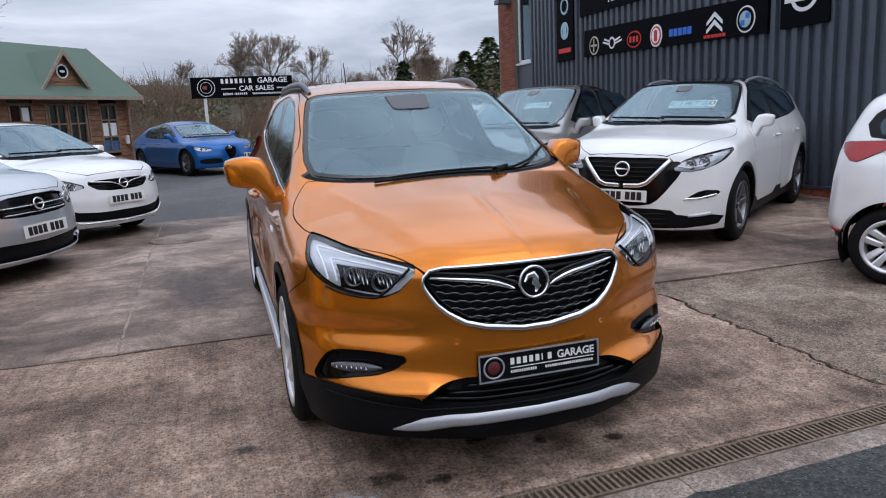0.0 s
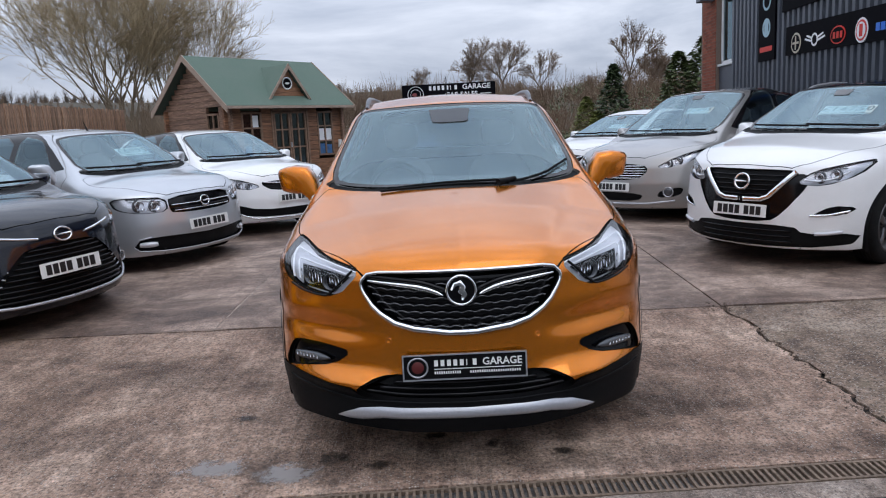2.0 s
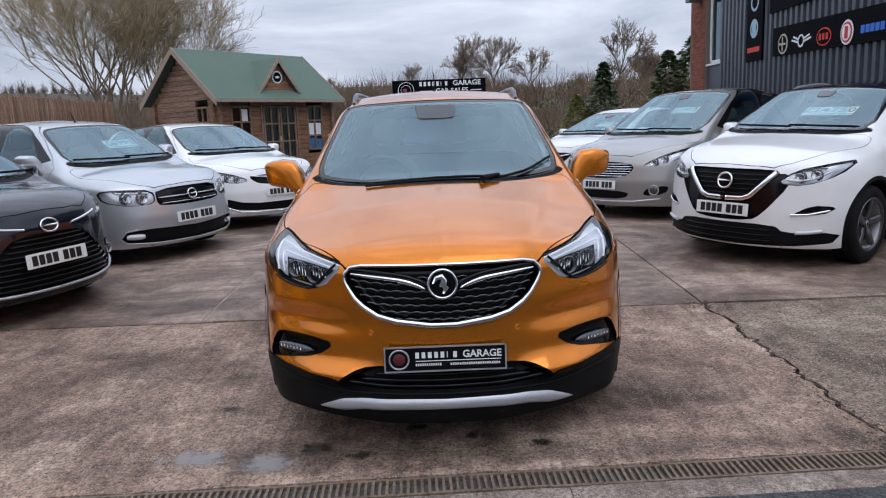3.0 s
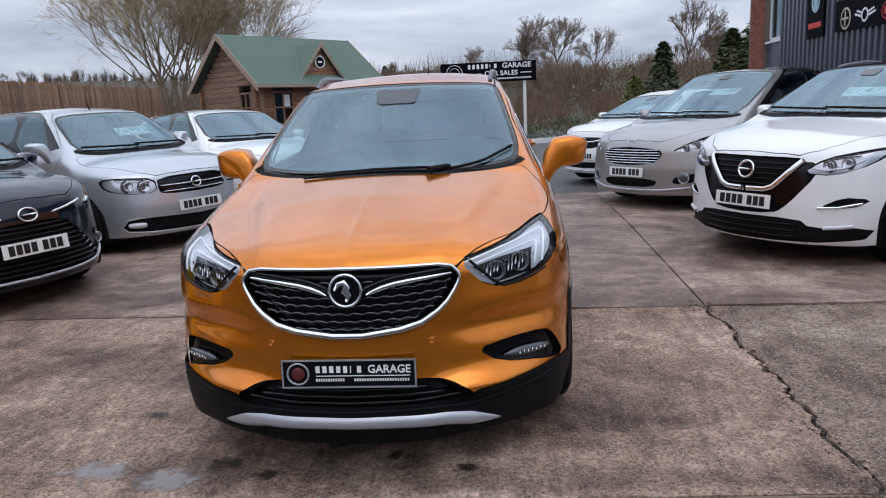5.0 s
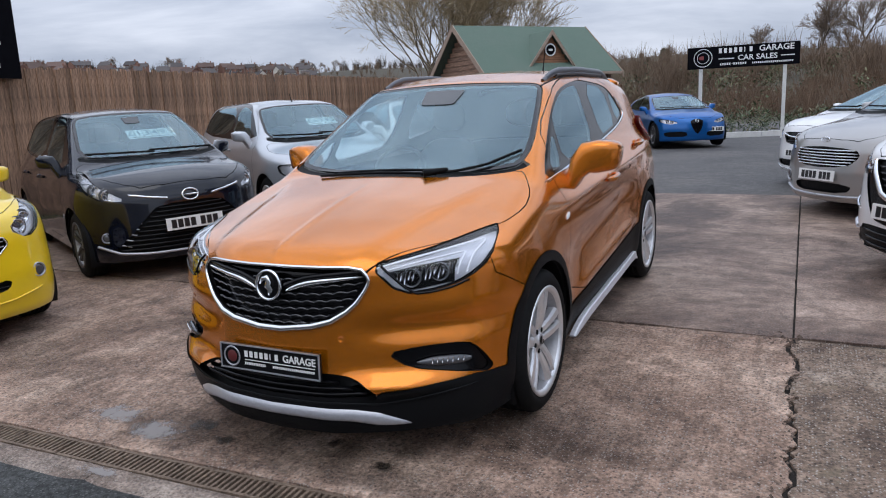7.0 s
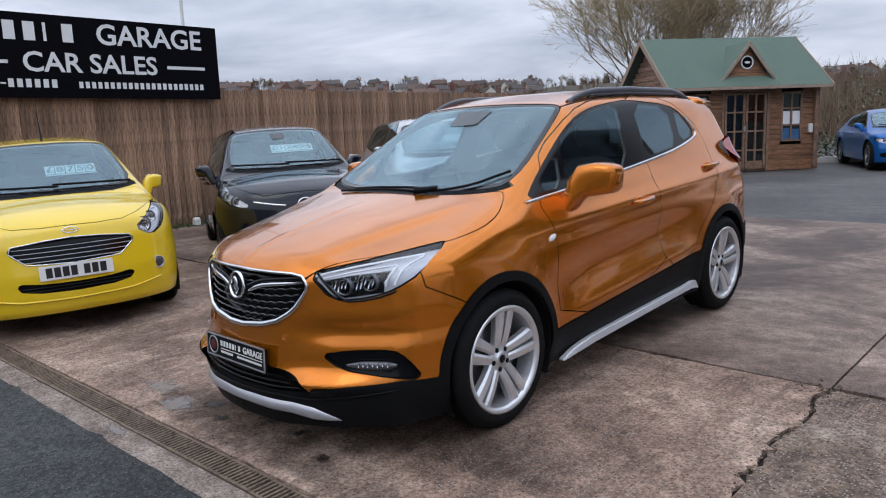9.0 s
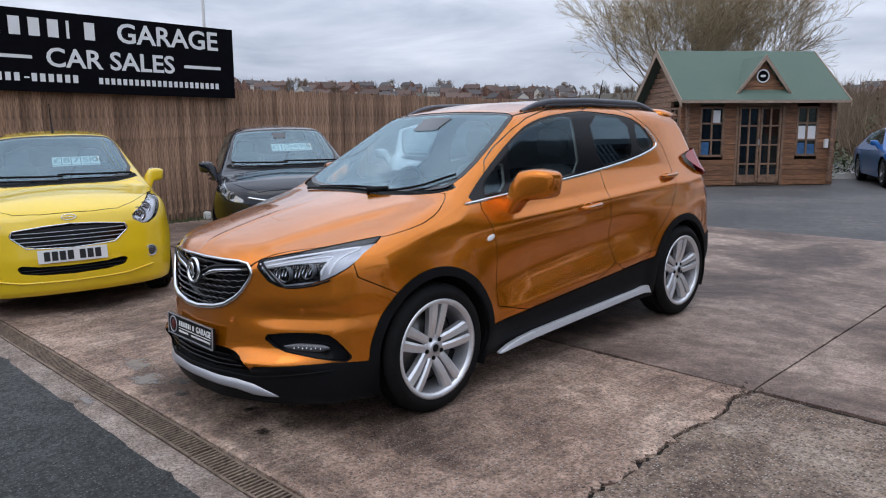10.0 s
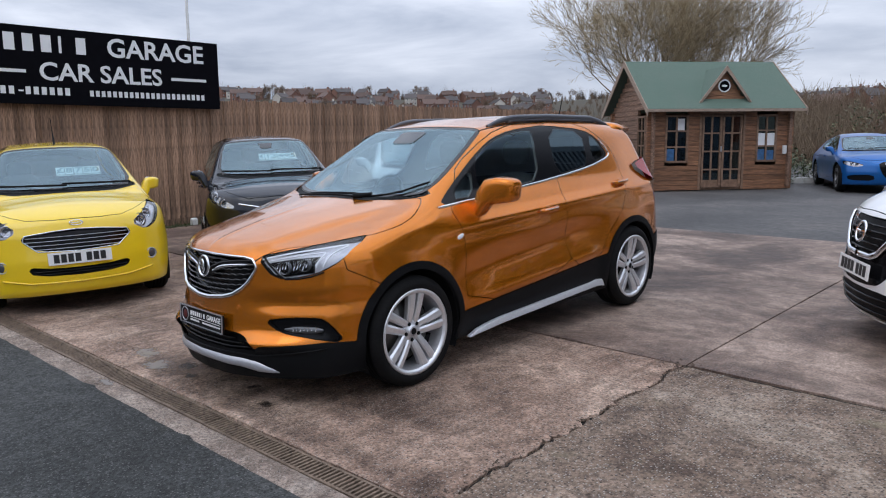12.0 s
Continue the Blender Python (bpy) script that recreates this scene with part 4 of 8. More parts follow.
def price_card(solid, car, x, y0, y1, digits, width):
    """A price card behind the windscreen: light figures on a row of cards."""
    p0, p1 = solid.on_top([x - 0.12], [y0], -0.012)[0], solid.on_top([x + 0.12], [y0], -0.012)[0]
    q = solid.on_top([x], [y1], -0.012)[0]
    mid = solid.on_top([x], [(y0 + y1) / 2], -0.014)[0]
    right = Vector((1, 0, 0))
    upv = (Vector(q) - Vector((p0 + p1) / 2)).normalized()
    nrm = right.cross(upv)
    m = Matrix((( *right, 0), (*upv, 0), (*nrm, 0), (0, 0, 0, 1))).transposed()
    m.translation = mid
    ob = new("price_card")
    ob.parent = car
    ob.matrix_basis = m
    tagged(ob, "row of pale price figures behind the windscreen")
    n = len(digits)
    w = width / n
    for k, ch in enumerate(digits):
        cx = (k - (n - 1) / 2) * w
        box("card", cx - w * 0.46, cx + w * 0.46, -0.068, 0.068, -0.003, 0.0, M_PAPER, ob)
        letters("figure", ch, 0.13, M_INK2, ob, pose(cx, -0.002, 0.002), extrude=0.0005)
    box("strip", -width / 2, width / 2, -0.094, -0.080, -0.003, 0.0, M_PAPER, ob)
    return ob


M_INK2 = material("faded_figures", (0.13, 0.19, 0.20), rough=0.6)


def build_car(s):
    """A car from its lines: skin, panels cut along their gaps, glass, lamps, wheels and cabin."""
    solid = Solid(s)
    car = thing("car", s["pose"], s["label"], "car", s.get("group", ""))
    R, wb = s["radius"], s["wheelbase"]
    mesh = solid.skin(s["step"])
    body = s["paint"]

    def emit(name, m, mat, lift=0.0, parent=car, label=""):
        if len(m[1]) == 0:
            return None
        n = solid.normal(m[0])
        return grid_part(name, m[0] + n * lift, m[1], mat, parent, label, normals=n)

    def halves(m):
        yield clip(m, -m[0][:, 0])
        yield clip(m, m[0][:, 0])

    low = smooth_line(s["sill"], 0.06, solid.lo - 0.5, solid.hi + 0.5)
    mesh = clip(mesh, low(mesh[0][:, 1]) - mesh[0][:, 2])
    for yc in (0.0, wb):
        V = mesh[0]
        ring = np.maximum(s["arch"] - np.hypot(V[:, 1] - yc, V[:, 2] - R), 0.5 - np.abs(V[:, 0]))
        ring = -np.minimum(np.hypot(V[:, 1] - yc, V[:, 2] - R) - s["arch"], 1.0)
        inner = np.where(V[:, 1] < yc, s.get("arch_inner", 0.4), 0.4)
        ring = np.where(np.abs(V[:, 0]) > inner, ring, -1.0)
        mesh = clip(mesh, ring)
    shell = mesh
    for cut in s["cuts"]:
        f = cut_field(solid, cut, mesh[0])
        gap = cut.get("gap", 0.0025)
        inner, mesh = clip(mesh, f + gap), clip(mesh, gap - f)
        mat = cut.get("mat", body)
        pieces = list(halves(inner)) if cut.get("pair") else [inner]
        for piece in pieces:
            if cut.get("frit"):
                fr = cut_field(solid, cut, piece[0])
                glass, edge = clip(piece, fr + cut["frit"]), clip(piece, -fr - cut["frit"])
                ob = emit(cut["name"], glass, mat, -0.004)
                if ob:
                    emit("window_edge", edge, cut.get("edge_mat", M_FRIT), -0.003, parent=ob)
            else:
                ob = emit(cut["name"], piece, mat, -cut.get("sink", 0.0), label=cut.get("label", ""))
                if ob and cut.get("bowl"):
                    emit("lamp_bowl", piece, cut["bowl"], -0.032, parent=ob)
        if cut.get("open"):
            sf = cut_field(solid, cut, shell[0])
            shell = clip(shell, -sf - cut.get("frit", 0.0) * 0.6)
    for tone in s.get("zones", ()):
        inner = clip(mesh, tone["f"](mesh[0]))
        mesh = clip(mesh, -tone["f"](mesh[0]))
        emit(tone["name"], inner, tone["mat"], tone.get("lift", 0.0), label=tone.get("label", ""))
    for seam in s.get("seams", ()):
        f = poly_dist(seam["poly"], mesh[0][:, 1], mesh[0][:, 2])
        emit(seam["name"], clip(mesh, f + 0.0025), body)
        mesh = clip(mesh, 0.0025 - f)
    emit("body_shell", mesh, body)
    emit("inner_shell", clip(shell, shell[0][:, 2] - s["belt"]), M_DARK, -0.022)
    emit("headlining", clip(shell, s["belt"] - shell[0][:, 2]), M_LINER, -0.024)

    # underbody, wheel wells, wheels
    hw = s["half_width"]
    box("underbody", -hw + 0.10, hw - 0.10, solid.lo + 0.50, solid.hi - 0.35, 0.19, 0.27, M_DARK, car)
    box("undertray", -0.50, 0.50, solid.lo + 0.14, solid.lo + 0.51, 0.20, 0.26, M_DARK, car)
    box("undertray", -0.66, 0.66, solid.lo + 0.32, solid.lo + 0.505, 0.195, 0.25, M_DARK, car)
    for yc in (0.0, wb):
        for sg in (-1, 1):
            a = np.linspace(-0.15 * np.pi, 1.15 * np.pi, 25)
            V = [(sg * xx, yc + (s["arch"] + 0.012) * math.cos(t), R + (s["arch"] + 0.012) * math.sin(t)) for xx in (hw - 0.02, hw - 0.36) for t in a]
            F = [(i, i + 1, 26 + i, 25 + i) for i in range(24)]
            grid_part("wheel_arch_liner", V, F, M_DARK, car)
            wheel(car, "wheel", sg * s["track"], yc, R, s)
    # cabin
    cz, zr = s["belt"], s["height"]
    y_c = s["cowl"]
    V, F = blob(0, y_c + 0.42, cz - 0.17, hw - 0.16, 0.30, 0.15, 4)
    grid_part("dashboard", V, F, M_DARK, car)
    for sg in (-1, 1):
        V, F = blob(sg * 0.36, y_c + 1.32, 0.86, 0.24, 0.09, 0.34, 3.2)
        V[:, 1] += (V[:, 2] - 0.6) * 0.28
        seat = grid_part("seat", V, F, M_SEAT, car)
        V, F = blob(sg * 0.36, y_c + 1.50, cz + 0.26, 0.125, 0.05, 0.10, 3)
        grid_part("headrest", V, F, M_SEAT, seat)
        V, F = blob(sg * 0.36, y_c + 1.02, 0.58, 0.25, 0.27, 0.09, 3.2)
        grid_part("seat_cushion", V, F, M_SEAT, seat)
    V, F = blob(0, y_c + 2.2, 0.80, hw - 0.2, 0.10, 0.32, 5)
    V[:, 1] += (V[:, 2] - 0.6) * 0.28
    grid_part("rear_bench", V, F, M_SEAT, car)
    a = np.linspace(0, 2 * np.pi, 28, endpoint=False)
    sw = np.stack([-0.36 + 0.185 * np.cos(a), y_c + 0.72 + 0.185 * np.sin(a) * 0.42, cz - 0.06 + 0.185 * np.sin(a) * 0.9], -1)
    st = rod("steering_wheel", sw, 0.016, M_DARK, car, closed=True, up=(0, 1, -0.4))
    grid_part("steering_boss", *blob(-0.36, y_c + 0.72, cz - 0.06, 0.07, 0.035, 0.05), M_DARK, st)
    # mirrors
    for sg in (-1, 1):
        my, mz, out = s["mirror"]
        base = solid.on_side([my + 0.02], [mz - 0.07], sg)[0]
        k, kh = out / 0.25, s.get("mirror_h", 0.064) / 0.08
        line = ((-0.02, -0.075, -0.165, 0.030, 0.052), (0.018, -0.070, -0.128, 0.034, 0.056), (0.045, -0.055, -0.070, 0.043, 0.064), (0.072, -0.035, -0.020, 0.064, 0.074),
                (0.110, -0.014, 0.012, 0.086, 0.084), (0.165, 0.0, 0.018, 0.083, 0.084), (0.215, 0.014, 0.017, 0.076, 0.078), (0.246, 0.024, 0.014, 0.068, 0.066), (0.260, 0.030, 0.012, 0.055, 0.052), (0.266, 0.033, 0.011, 0.030, 0.030))
        c = np.array([(o * k, y0, z0 * (kh if z0 > -0.05 else 1.0)) for o, y0, z0, _, _ in line])
        d = np.gradient(c, axis=0)
        d[:, 1] = 0
        d /= np.linalg.norm(d, axis=1, keepdims=True)
        nrm = np.stack([-d[:, 2], d[:, 1], d[:, 0]], -1)
        ang = np.linspace(0, 2 * np.pi, 24, endpoint=False)
        ca, sa = np.sign(np.cos(ang)) * np.abs(np.cos(ang)) ** 0.48, np.sign(np.sin(ang)) * np.abs(np.sin(ang)) ** 0.48
        V, F = [], []
        for i, (_, _, _, h0, w0) in enumerate(line):
            for u, v in zip(ca, sa):
                p = c[i] + nrm[i] * v * h0 * (kh if i > 2 else 1.0) + np.array([0, u * w0, 0])
                if i > 2:
                    p[1] = min(p[1], 0.052 + 0.12 * c[i][0])
                V.append((base[0] + sg * p[0], my + p[1], mz + p[2]))
            if i:
                for j in range(24):
                    F.append((24 * i - 24 + j, 24 * i - 24 + (j + 1) % 24, 24 * i + (j + 1) % 24, 24 * i + j))
        F.append(tuple(24 * len(line) - 24 + j for j in range(24)))
        mir = grid_part("door_mirror", V, F, s.get("mirror_mat", body), car)
        cx = base[0] + sg * 0.155 * k
        V, F = blob(cx, my + 0.070, mz + 0.018, 0.080 * k, 0.006, 0.060, 4)
        grid_part("mirror_glass", V, F, M_MIRROR, mir)
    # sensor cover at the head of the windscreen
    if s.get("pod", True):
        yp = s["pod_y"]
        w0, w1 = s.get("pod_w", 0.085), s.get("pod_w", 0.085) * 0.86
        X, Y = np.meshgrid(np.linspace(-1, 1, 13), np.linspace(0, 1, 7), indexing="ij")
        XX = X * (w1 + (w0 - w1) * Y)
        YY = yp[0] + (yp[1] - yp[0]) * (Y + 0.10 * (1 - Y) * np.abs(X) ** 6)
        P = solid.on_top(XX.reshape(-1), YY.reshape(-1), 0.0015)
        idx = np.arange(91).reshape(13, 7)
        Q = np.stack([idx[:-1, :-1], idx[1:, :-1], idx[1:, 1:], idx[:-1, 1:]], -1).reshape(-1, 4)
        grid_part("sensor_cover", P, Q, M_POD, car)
    # wipers
    for x0, x1 in s.get("wipers", ((0.62, -0.02), (0.02, -0.60))):
        ys = s["wiper_y"]
        xs = np.linspace(x0, x1, 14)
        pts = solid.on_top(xs, ys[0] + (ys[1] - ys[0]) * np.linspace(0, 1, 14) + 0.10 * (np.abs(xs) / 0.7) ** 2, 0.022)
        rod("wiper", pts, 0.0065, M_PLASTIC, car, flat=1.5)
    return car, solid

# ---- the orange crossover ----
def crossover_spec():
    def shoulder(y, z):
        return 0.014 * np.exp(-((z - (0.93 + 0.045 * (y - 0.5))) / 0.04) ** 2) * np.clip((y - 0.1) / 0.5, 0, 1)

    def hollow(y, z):
        low = -0.040 * np.exp(-((z - (0.66 + 0.085 * (y - 1.0))) / 0.11) ** 2)
        return low * np.clip((y - 0.30) / 0.5, 0, 1) * np.clip((2.2 - y) / 0.5, 0, 1)

    def sill_out(y, z):
        return 0.02 * np.exp(-((z - (0.47 + 0.08 * (y - 1.0))) / 0.05) ** 2) * np.clip((y - 0.45) / 0.3, 0, 1) * np.clip((2.2 - y) / 0.3, 0, 1)

    def bonnet_ridge(x, y):
        xr = 0.37 + 0.26 * (y + 0.85)
        return -0.014 / (1 + np.exp(-(x - xr) / 0.016)) * np.clip((0.15 - y) / 0.3, 0, 1) + 0.004 * np.exp(-(x / 0.02) ** 2) * np.clip((0.0 - y) / 0.3, 0, 1)

    def bumper_hollow(x, z):
        return 0.024 * np.exp(-((z - 0.615) / 0.05) ** 2) * np.clip((x - 0.30) / 0.25, 0, 1) - 0.004 * np.exp(-((z - 0.70) / 0.05) ** 2) * np.clip((x - 0.35) / 0.2, 0, 1)

    def lip(x, z):
        return -0.045 * np.exp(-((z - 0.39) / 0.04) ** 2) * np.clip((x - 0.30) / 0.15, 0, 1) * np.clip((0.80 - x) / 0.2, 0, 1)

    front_door = [(0.475, 0.390), (0.477, 0.80), (0.44, 0.95), (0.40, 1.06), (0.52, 1.20), (0.60, 1.31), (0.995, 1.507), (1.30, 1.574), (1.69, 1.602), (1.655, 1.44), (1.64, 1.16), (1.605, 1.03), (1.615, 0.80), (1.65, 0.480)]
    rear_door = [(1.65, 0.480), (1.615, 0.80), (1.605, 1.03), (1.64, 1.16), (1.655, 1.44), (1.69, 1.602), (2.2, 1.557), (2.45, 1.40), (2.53, 1.27), (2.54, 1.1), (2.46, 0.95), (2.36, 0.82), (2.13, 0.64), (2.06, 0.512)]
    grille = [(-0.2, 0.616), (0.0, 0.612), (0.26, 0.645), (0.37, 0.712), (0.425, 0.795), (0.432, 0.83), (0.392, 0.870), (0.2, 0.874), (-0.2, 0.870)]

    def side_clad(V):
        x, y, z = np.abs(V[:, 0]), V[:, 1], V[:, 2]
        side = np.where(y > 0.0, z - (0.386 + 0.077 * (y - 0.475)), 1.0)
        nose = np.where(y <= 0.0, z - np.interp(x, [0, 0.44, 0.50, 0.80, 0.88, 1.0], [0.336, 0.336, 0.380, 0.402, 0.386, 0.384]), 1.0)
        f = np.minimum(side, nose)
        for yc in (0.0, 2.555):
            f = np.minimum(f, np.where(x > 0.55, np.hypot(y - yc, z - 0.345) - 0.437, 1.0))
        return f
    return dict(
        pose=None, label="amber-orange crossover car with black lower cladding parked on concrete", paint=M_ORANGE, step=0.02,
        front=0.92, rear=0.78, wheelbase=2.555, half_width=0.90, height=1.65, radius=0.345, arch=0.388, track=0.902, belt=1.09, cowl=0.16,
        arch_inner=0.80, rim=0.260, tyre_width=0.225, flare=0.016, round=0.10, round_front=0.07, top_soft=0.09,
        top=[(-1.6, 0.50), (-1.0, 0.82), (-0.86, 0.91), (-0.7, 0.965), (-0.5, 1.015), (-0.25, 1.068), (0.0, 1.11), (0.18, 1.142), (0.24, 1.165), (0.97, 1.583), (1.3, 1.632), (1.8, 1.648), (2.4, 1.622), (2.9, 1.565), (3.0, 1.53), (3.2, 1.15), (3.34, 0.9)],
        crown=[(-1, 0.10), (-0.3, 0.10), (0.2, 0.06), (1.0, 0.07), (3, 0.09)],
        plan=[(-1.0, 0.83), (-0.43, 0.885), (0, 0.893), (2.6, 0.893), (3.3, 0.84)],
        section=[(0.2, -0.05), (0.35, -0.01), (0.55, 0.0), (0.85, 0.0), (0.97, -0.02), (1.06, -0.065), (1.15, -0.115), (1.56, -0.275), (1.65, -0.33)],
        nose=[(0.12, 0.05), (0.20, 0.0), (0.28, -0.018), (0.38, -0.02), (0.46, 0.005), (0.55, 0.015), (0.70, 0.03), (0.86, 0.05), (0.93, 0.085), (1.0, 0.17), (1.2, 0.6)],
        tail=[(0.2, 0.12), (0.45, 0.0), (0.75, 0.02), (0.95, 0.05), (1.1, 0.12), (1.5, 0.3), (1.65, 0.4)],
        nose_plan=[(0, 0.0), (0.25, 0.02), (0.42, 0.085), (0.5, 0.12), (0.6, 0.175), (0.8, 0.32), (0.875, 0.46), (0.95, 0.7)],
        tail_plan=[(0, 0.0), (0.5, 0.04), (0.75, 0.14), (0.9, 0.3)],
        sill=[(-1.0, 0.17), (-0.5, 0.20), (0.4, 0.20), (2.2, 0.22), (2.6, 0.26), (3.4, 0.28)],
        side_extra=(shoulder, hollow, sill_out), top_extra=(bonnet_ridge,), front_extra=(bumper_hollow, lip),
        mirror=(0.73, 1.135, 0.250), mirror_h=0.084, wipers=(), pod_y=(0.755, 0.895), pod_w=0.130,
        cuts=[
            dict(name="windscreen", view="top", poly=[(-0.2, 0.15), (0.3, 0.17), (0.56, 0.24), (0.725, 0.33), (0.605, 0.93), (0.565, 1.005), (0.3, 0.97), (-0.2, 0.96)], mat=M_GLASS, frit=0.028, open=True, gap=0.003, above=1.0),
            dict(name="cowl_panel", view="top", poly=[(-0.2, 0.07), (0.29, 0.085), (0.55, 0.195), (0.70, 0.27), (0.735, 0.34), (0.3, 0.4), (-0.2, 0.4)], mat=M_PLASTIC, rounds=1, above=1.0, sink=0.012),
            dict(name="quarter_light", view="side", poly=[(0.43, 1.105), (0.735, 1.315), (0.67, 1.115)], mat=M_SIDE, open=True, pair=True, rounds=1, frit=0.004, gap=0.001),
            dict(name="front_window", view="side", poly=[(0.72, 1.125), (0.785, 1.355), (0.90, 1.415), (1.05, 1.475), (1.25, 1.518), (1.49, 1.538), (1.52, 1.50), (1.43, 1.170), (1.1, 1.143)], mat=M_SIDE, open=True, pair=True, rounds=1, frit=0.006, gap=0.001),
            dict(name="rear_window_glass", view="side", poly=[(1.66, 1.187), (1.70, 1.545), (2.16, 1.503), (2.11, 1.237), (1.9, 1.212)], mat=M_PRIV, open=True, pair=True, rounds=1, frit=0.006, gap=0.001),
            dict(name="rear_quarter_light", view="side", poly=[(2.19, 1.252), (2.235, 1.475), (2.33, 1.43), (2.415, 1.30)], mat=M_PRIV, open=True, pair=True, rounds=1, frit=0.006, gap=0.001),
            dict(name="window_surround", view="side", poly=[(0.300, 1.074), (0.507, 1.206), (0.733, 1.34), (0.884, 1.421), (1.033, 1.485), (1.25, 1.532), (1.535, 1.555), (1.686, 1.562), (2.182, 1.517), (2.345, 1.442), (2.44, 1.285), (2.179, 1.232), (1.753, 1.180), (1.447, 1.152), (1.098, 1.127), (0.629, 1.091)], mat=M_GLOSSB, pair=True, rounds=1, gap=0.0, sink=0.004),
            dict(name="rear_window", view="rear", poly=[(-0.2, 1.17), (0.5, 1.17), (0.45, 1.45), (-0.2, 1.47)], mat=M_PRIV, frit=0.02, open=True),
            dict(name="headlamp", view="lamp", poly=[(0.472, 0.878), (0.600, 0.757), (0.766, 0.770), (0.885, 0.804), (0.968, 0.862), (0.992, 0.966), (0.92, 0.956), (0.794, 0.934), (0.62, 0.905)], wrap=0.3, mat=M_LENS, open=True, pair=True, rounds=1, bowl=M_BEZEL),
            dict(name="grille", view="front", poly=grille, mat=M_GLOSSB, sink=0.045, open=True, back=-0.3, rounds=1),
            dict(name="fog_lamp_surround", view="front", poly=[(0.49, 0.520), (0.62, 0.540), (0.765, 0.540), (0.805, 0.50), (0.85, 0.392), (0.76, 0.424), (0.575, 0.458)], mat=M_GLOSSB, sink=0.022, open=True, back=-0.3, pair=True, rounds=1),
            dict(name="lower_grille", view="front", poly=[(-0.2, 0.447), (0.27, 0.442), (0.37, 0.428), (0.475, 0.380), (0.46, 0.335), (0.26, 0.335), (-0.2, 0.332)], mat=M_PLASTIC, sink=0.05, open=True, back=-0.3, rounds=1),
            dict(name="bonnet", view="top", poly=[(-0.3, -0.862), (0.30, -0.848), (0.41, -0.79), (0.46, -0.74), (0.67, -0.49), (0.79, -0.255), (0.825, -0.04), (0.805, 0.106), (0.745, 0.225), (0.70, 0.268), (0.55, 0.193), (0.29, 0.083), (-0.3, 0.068)], above=0.80, rounds=1),
            dict(name="front_door", view="side", poly=front_door, pair=True, rounds=1),
            dict(name="rear_door", view="side", poly=rear_door, pair=True, rounds=1),
            dict(name="tail_lamp", view="side", poly=[(2.74, 1.190), (2.92, 1.235), (3.16, 1.235), (3.30, 1.0), (3.0, 1.03)], mat=M_RED, pair=True, rounds=1, sink=-0.032),
        ],
        zones=[dict(name="lower_cladding", f=side_clad, mat=M_PLASTIC, lift=0.006, label="black plastic lower cladding")],
        seams=[dict(name="front_bumper", poly=[(-1.4, -0.2), (-1.4, 1.1), (-0.5, 1.1), (-0.456, 0.80), (-0.235, 0.68), (-0.235, -0.2)])],
        grille_line=grille,
    )


spec = crossover_spec()
spec["pose"] = Matrix.Translation((1.189, 3.533, 0.0625)) @ pose(0, 0, 0, 1.8, 0, 0)
crossover, crossover_solid = build_car(spec)


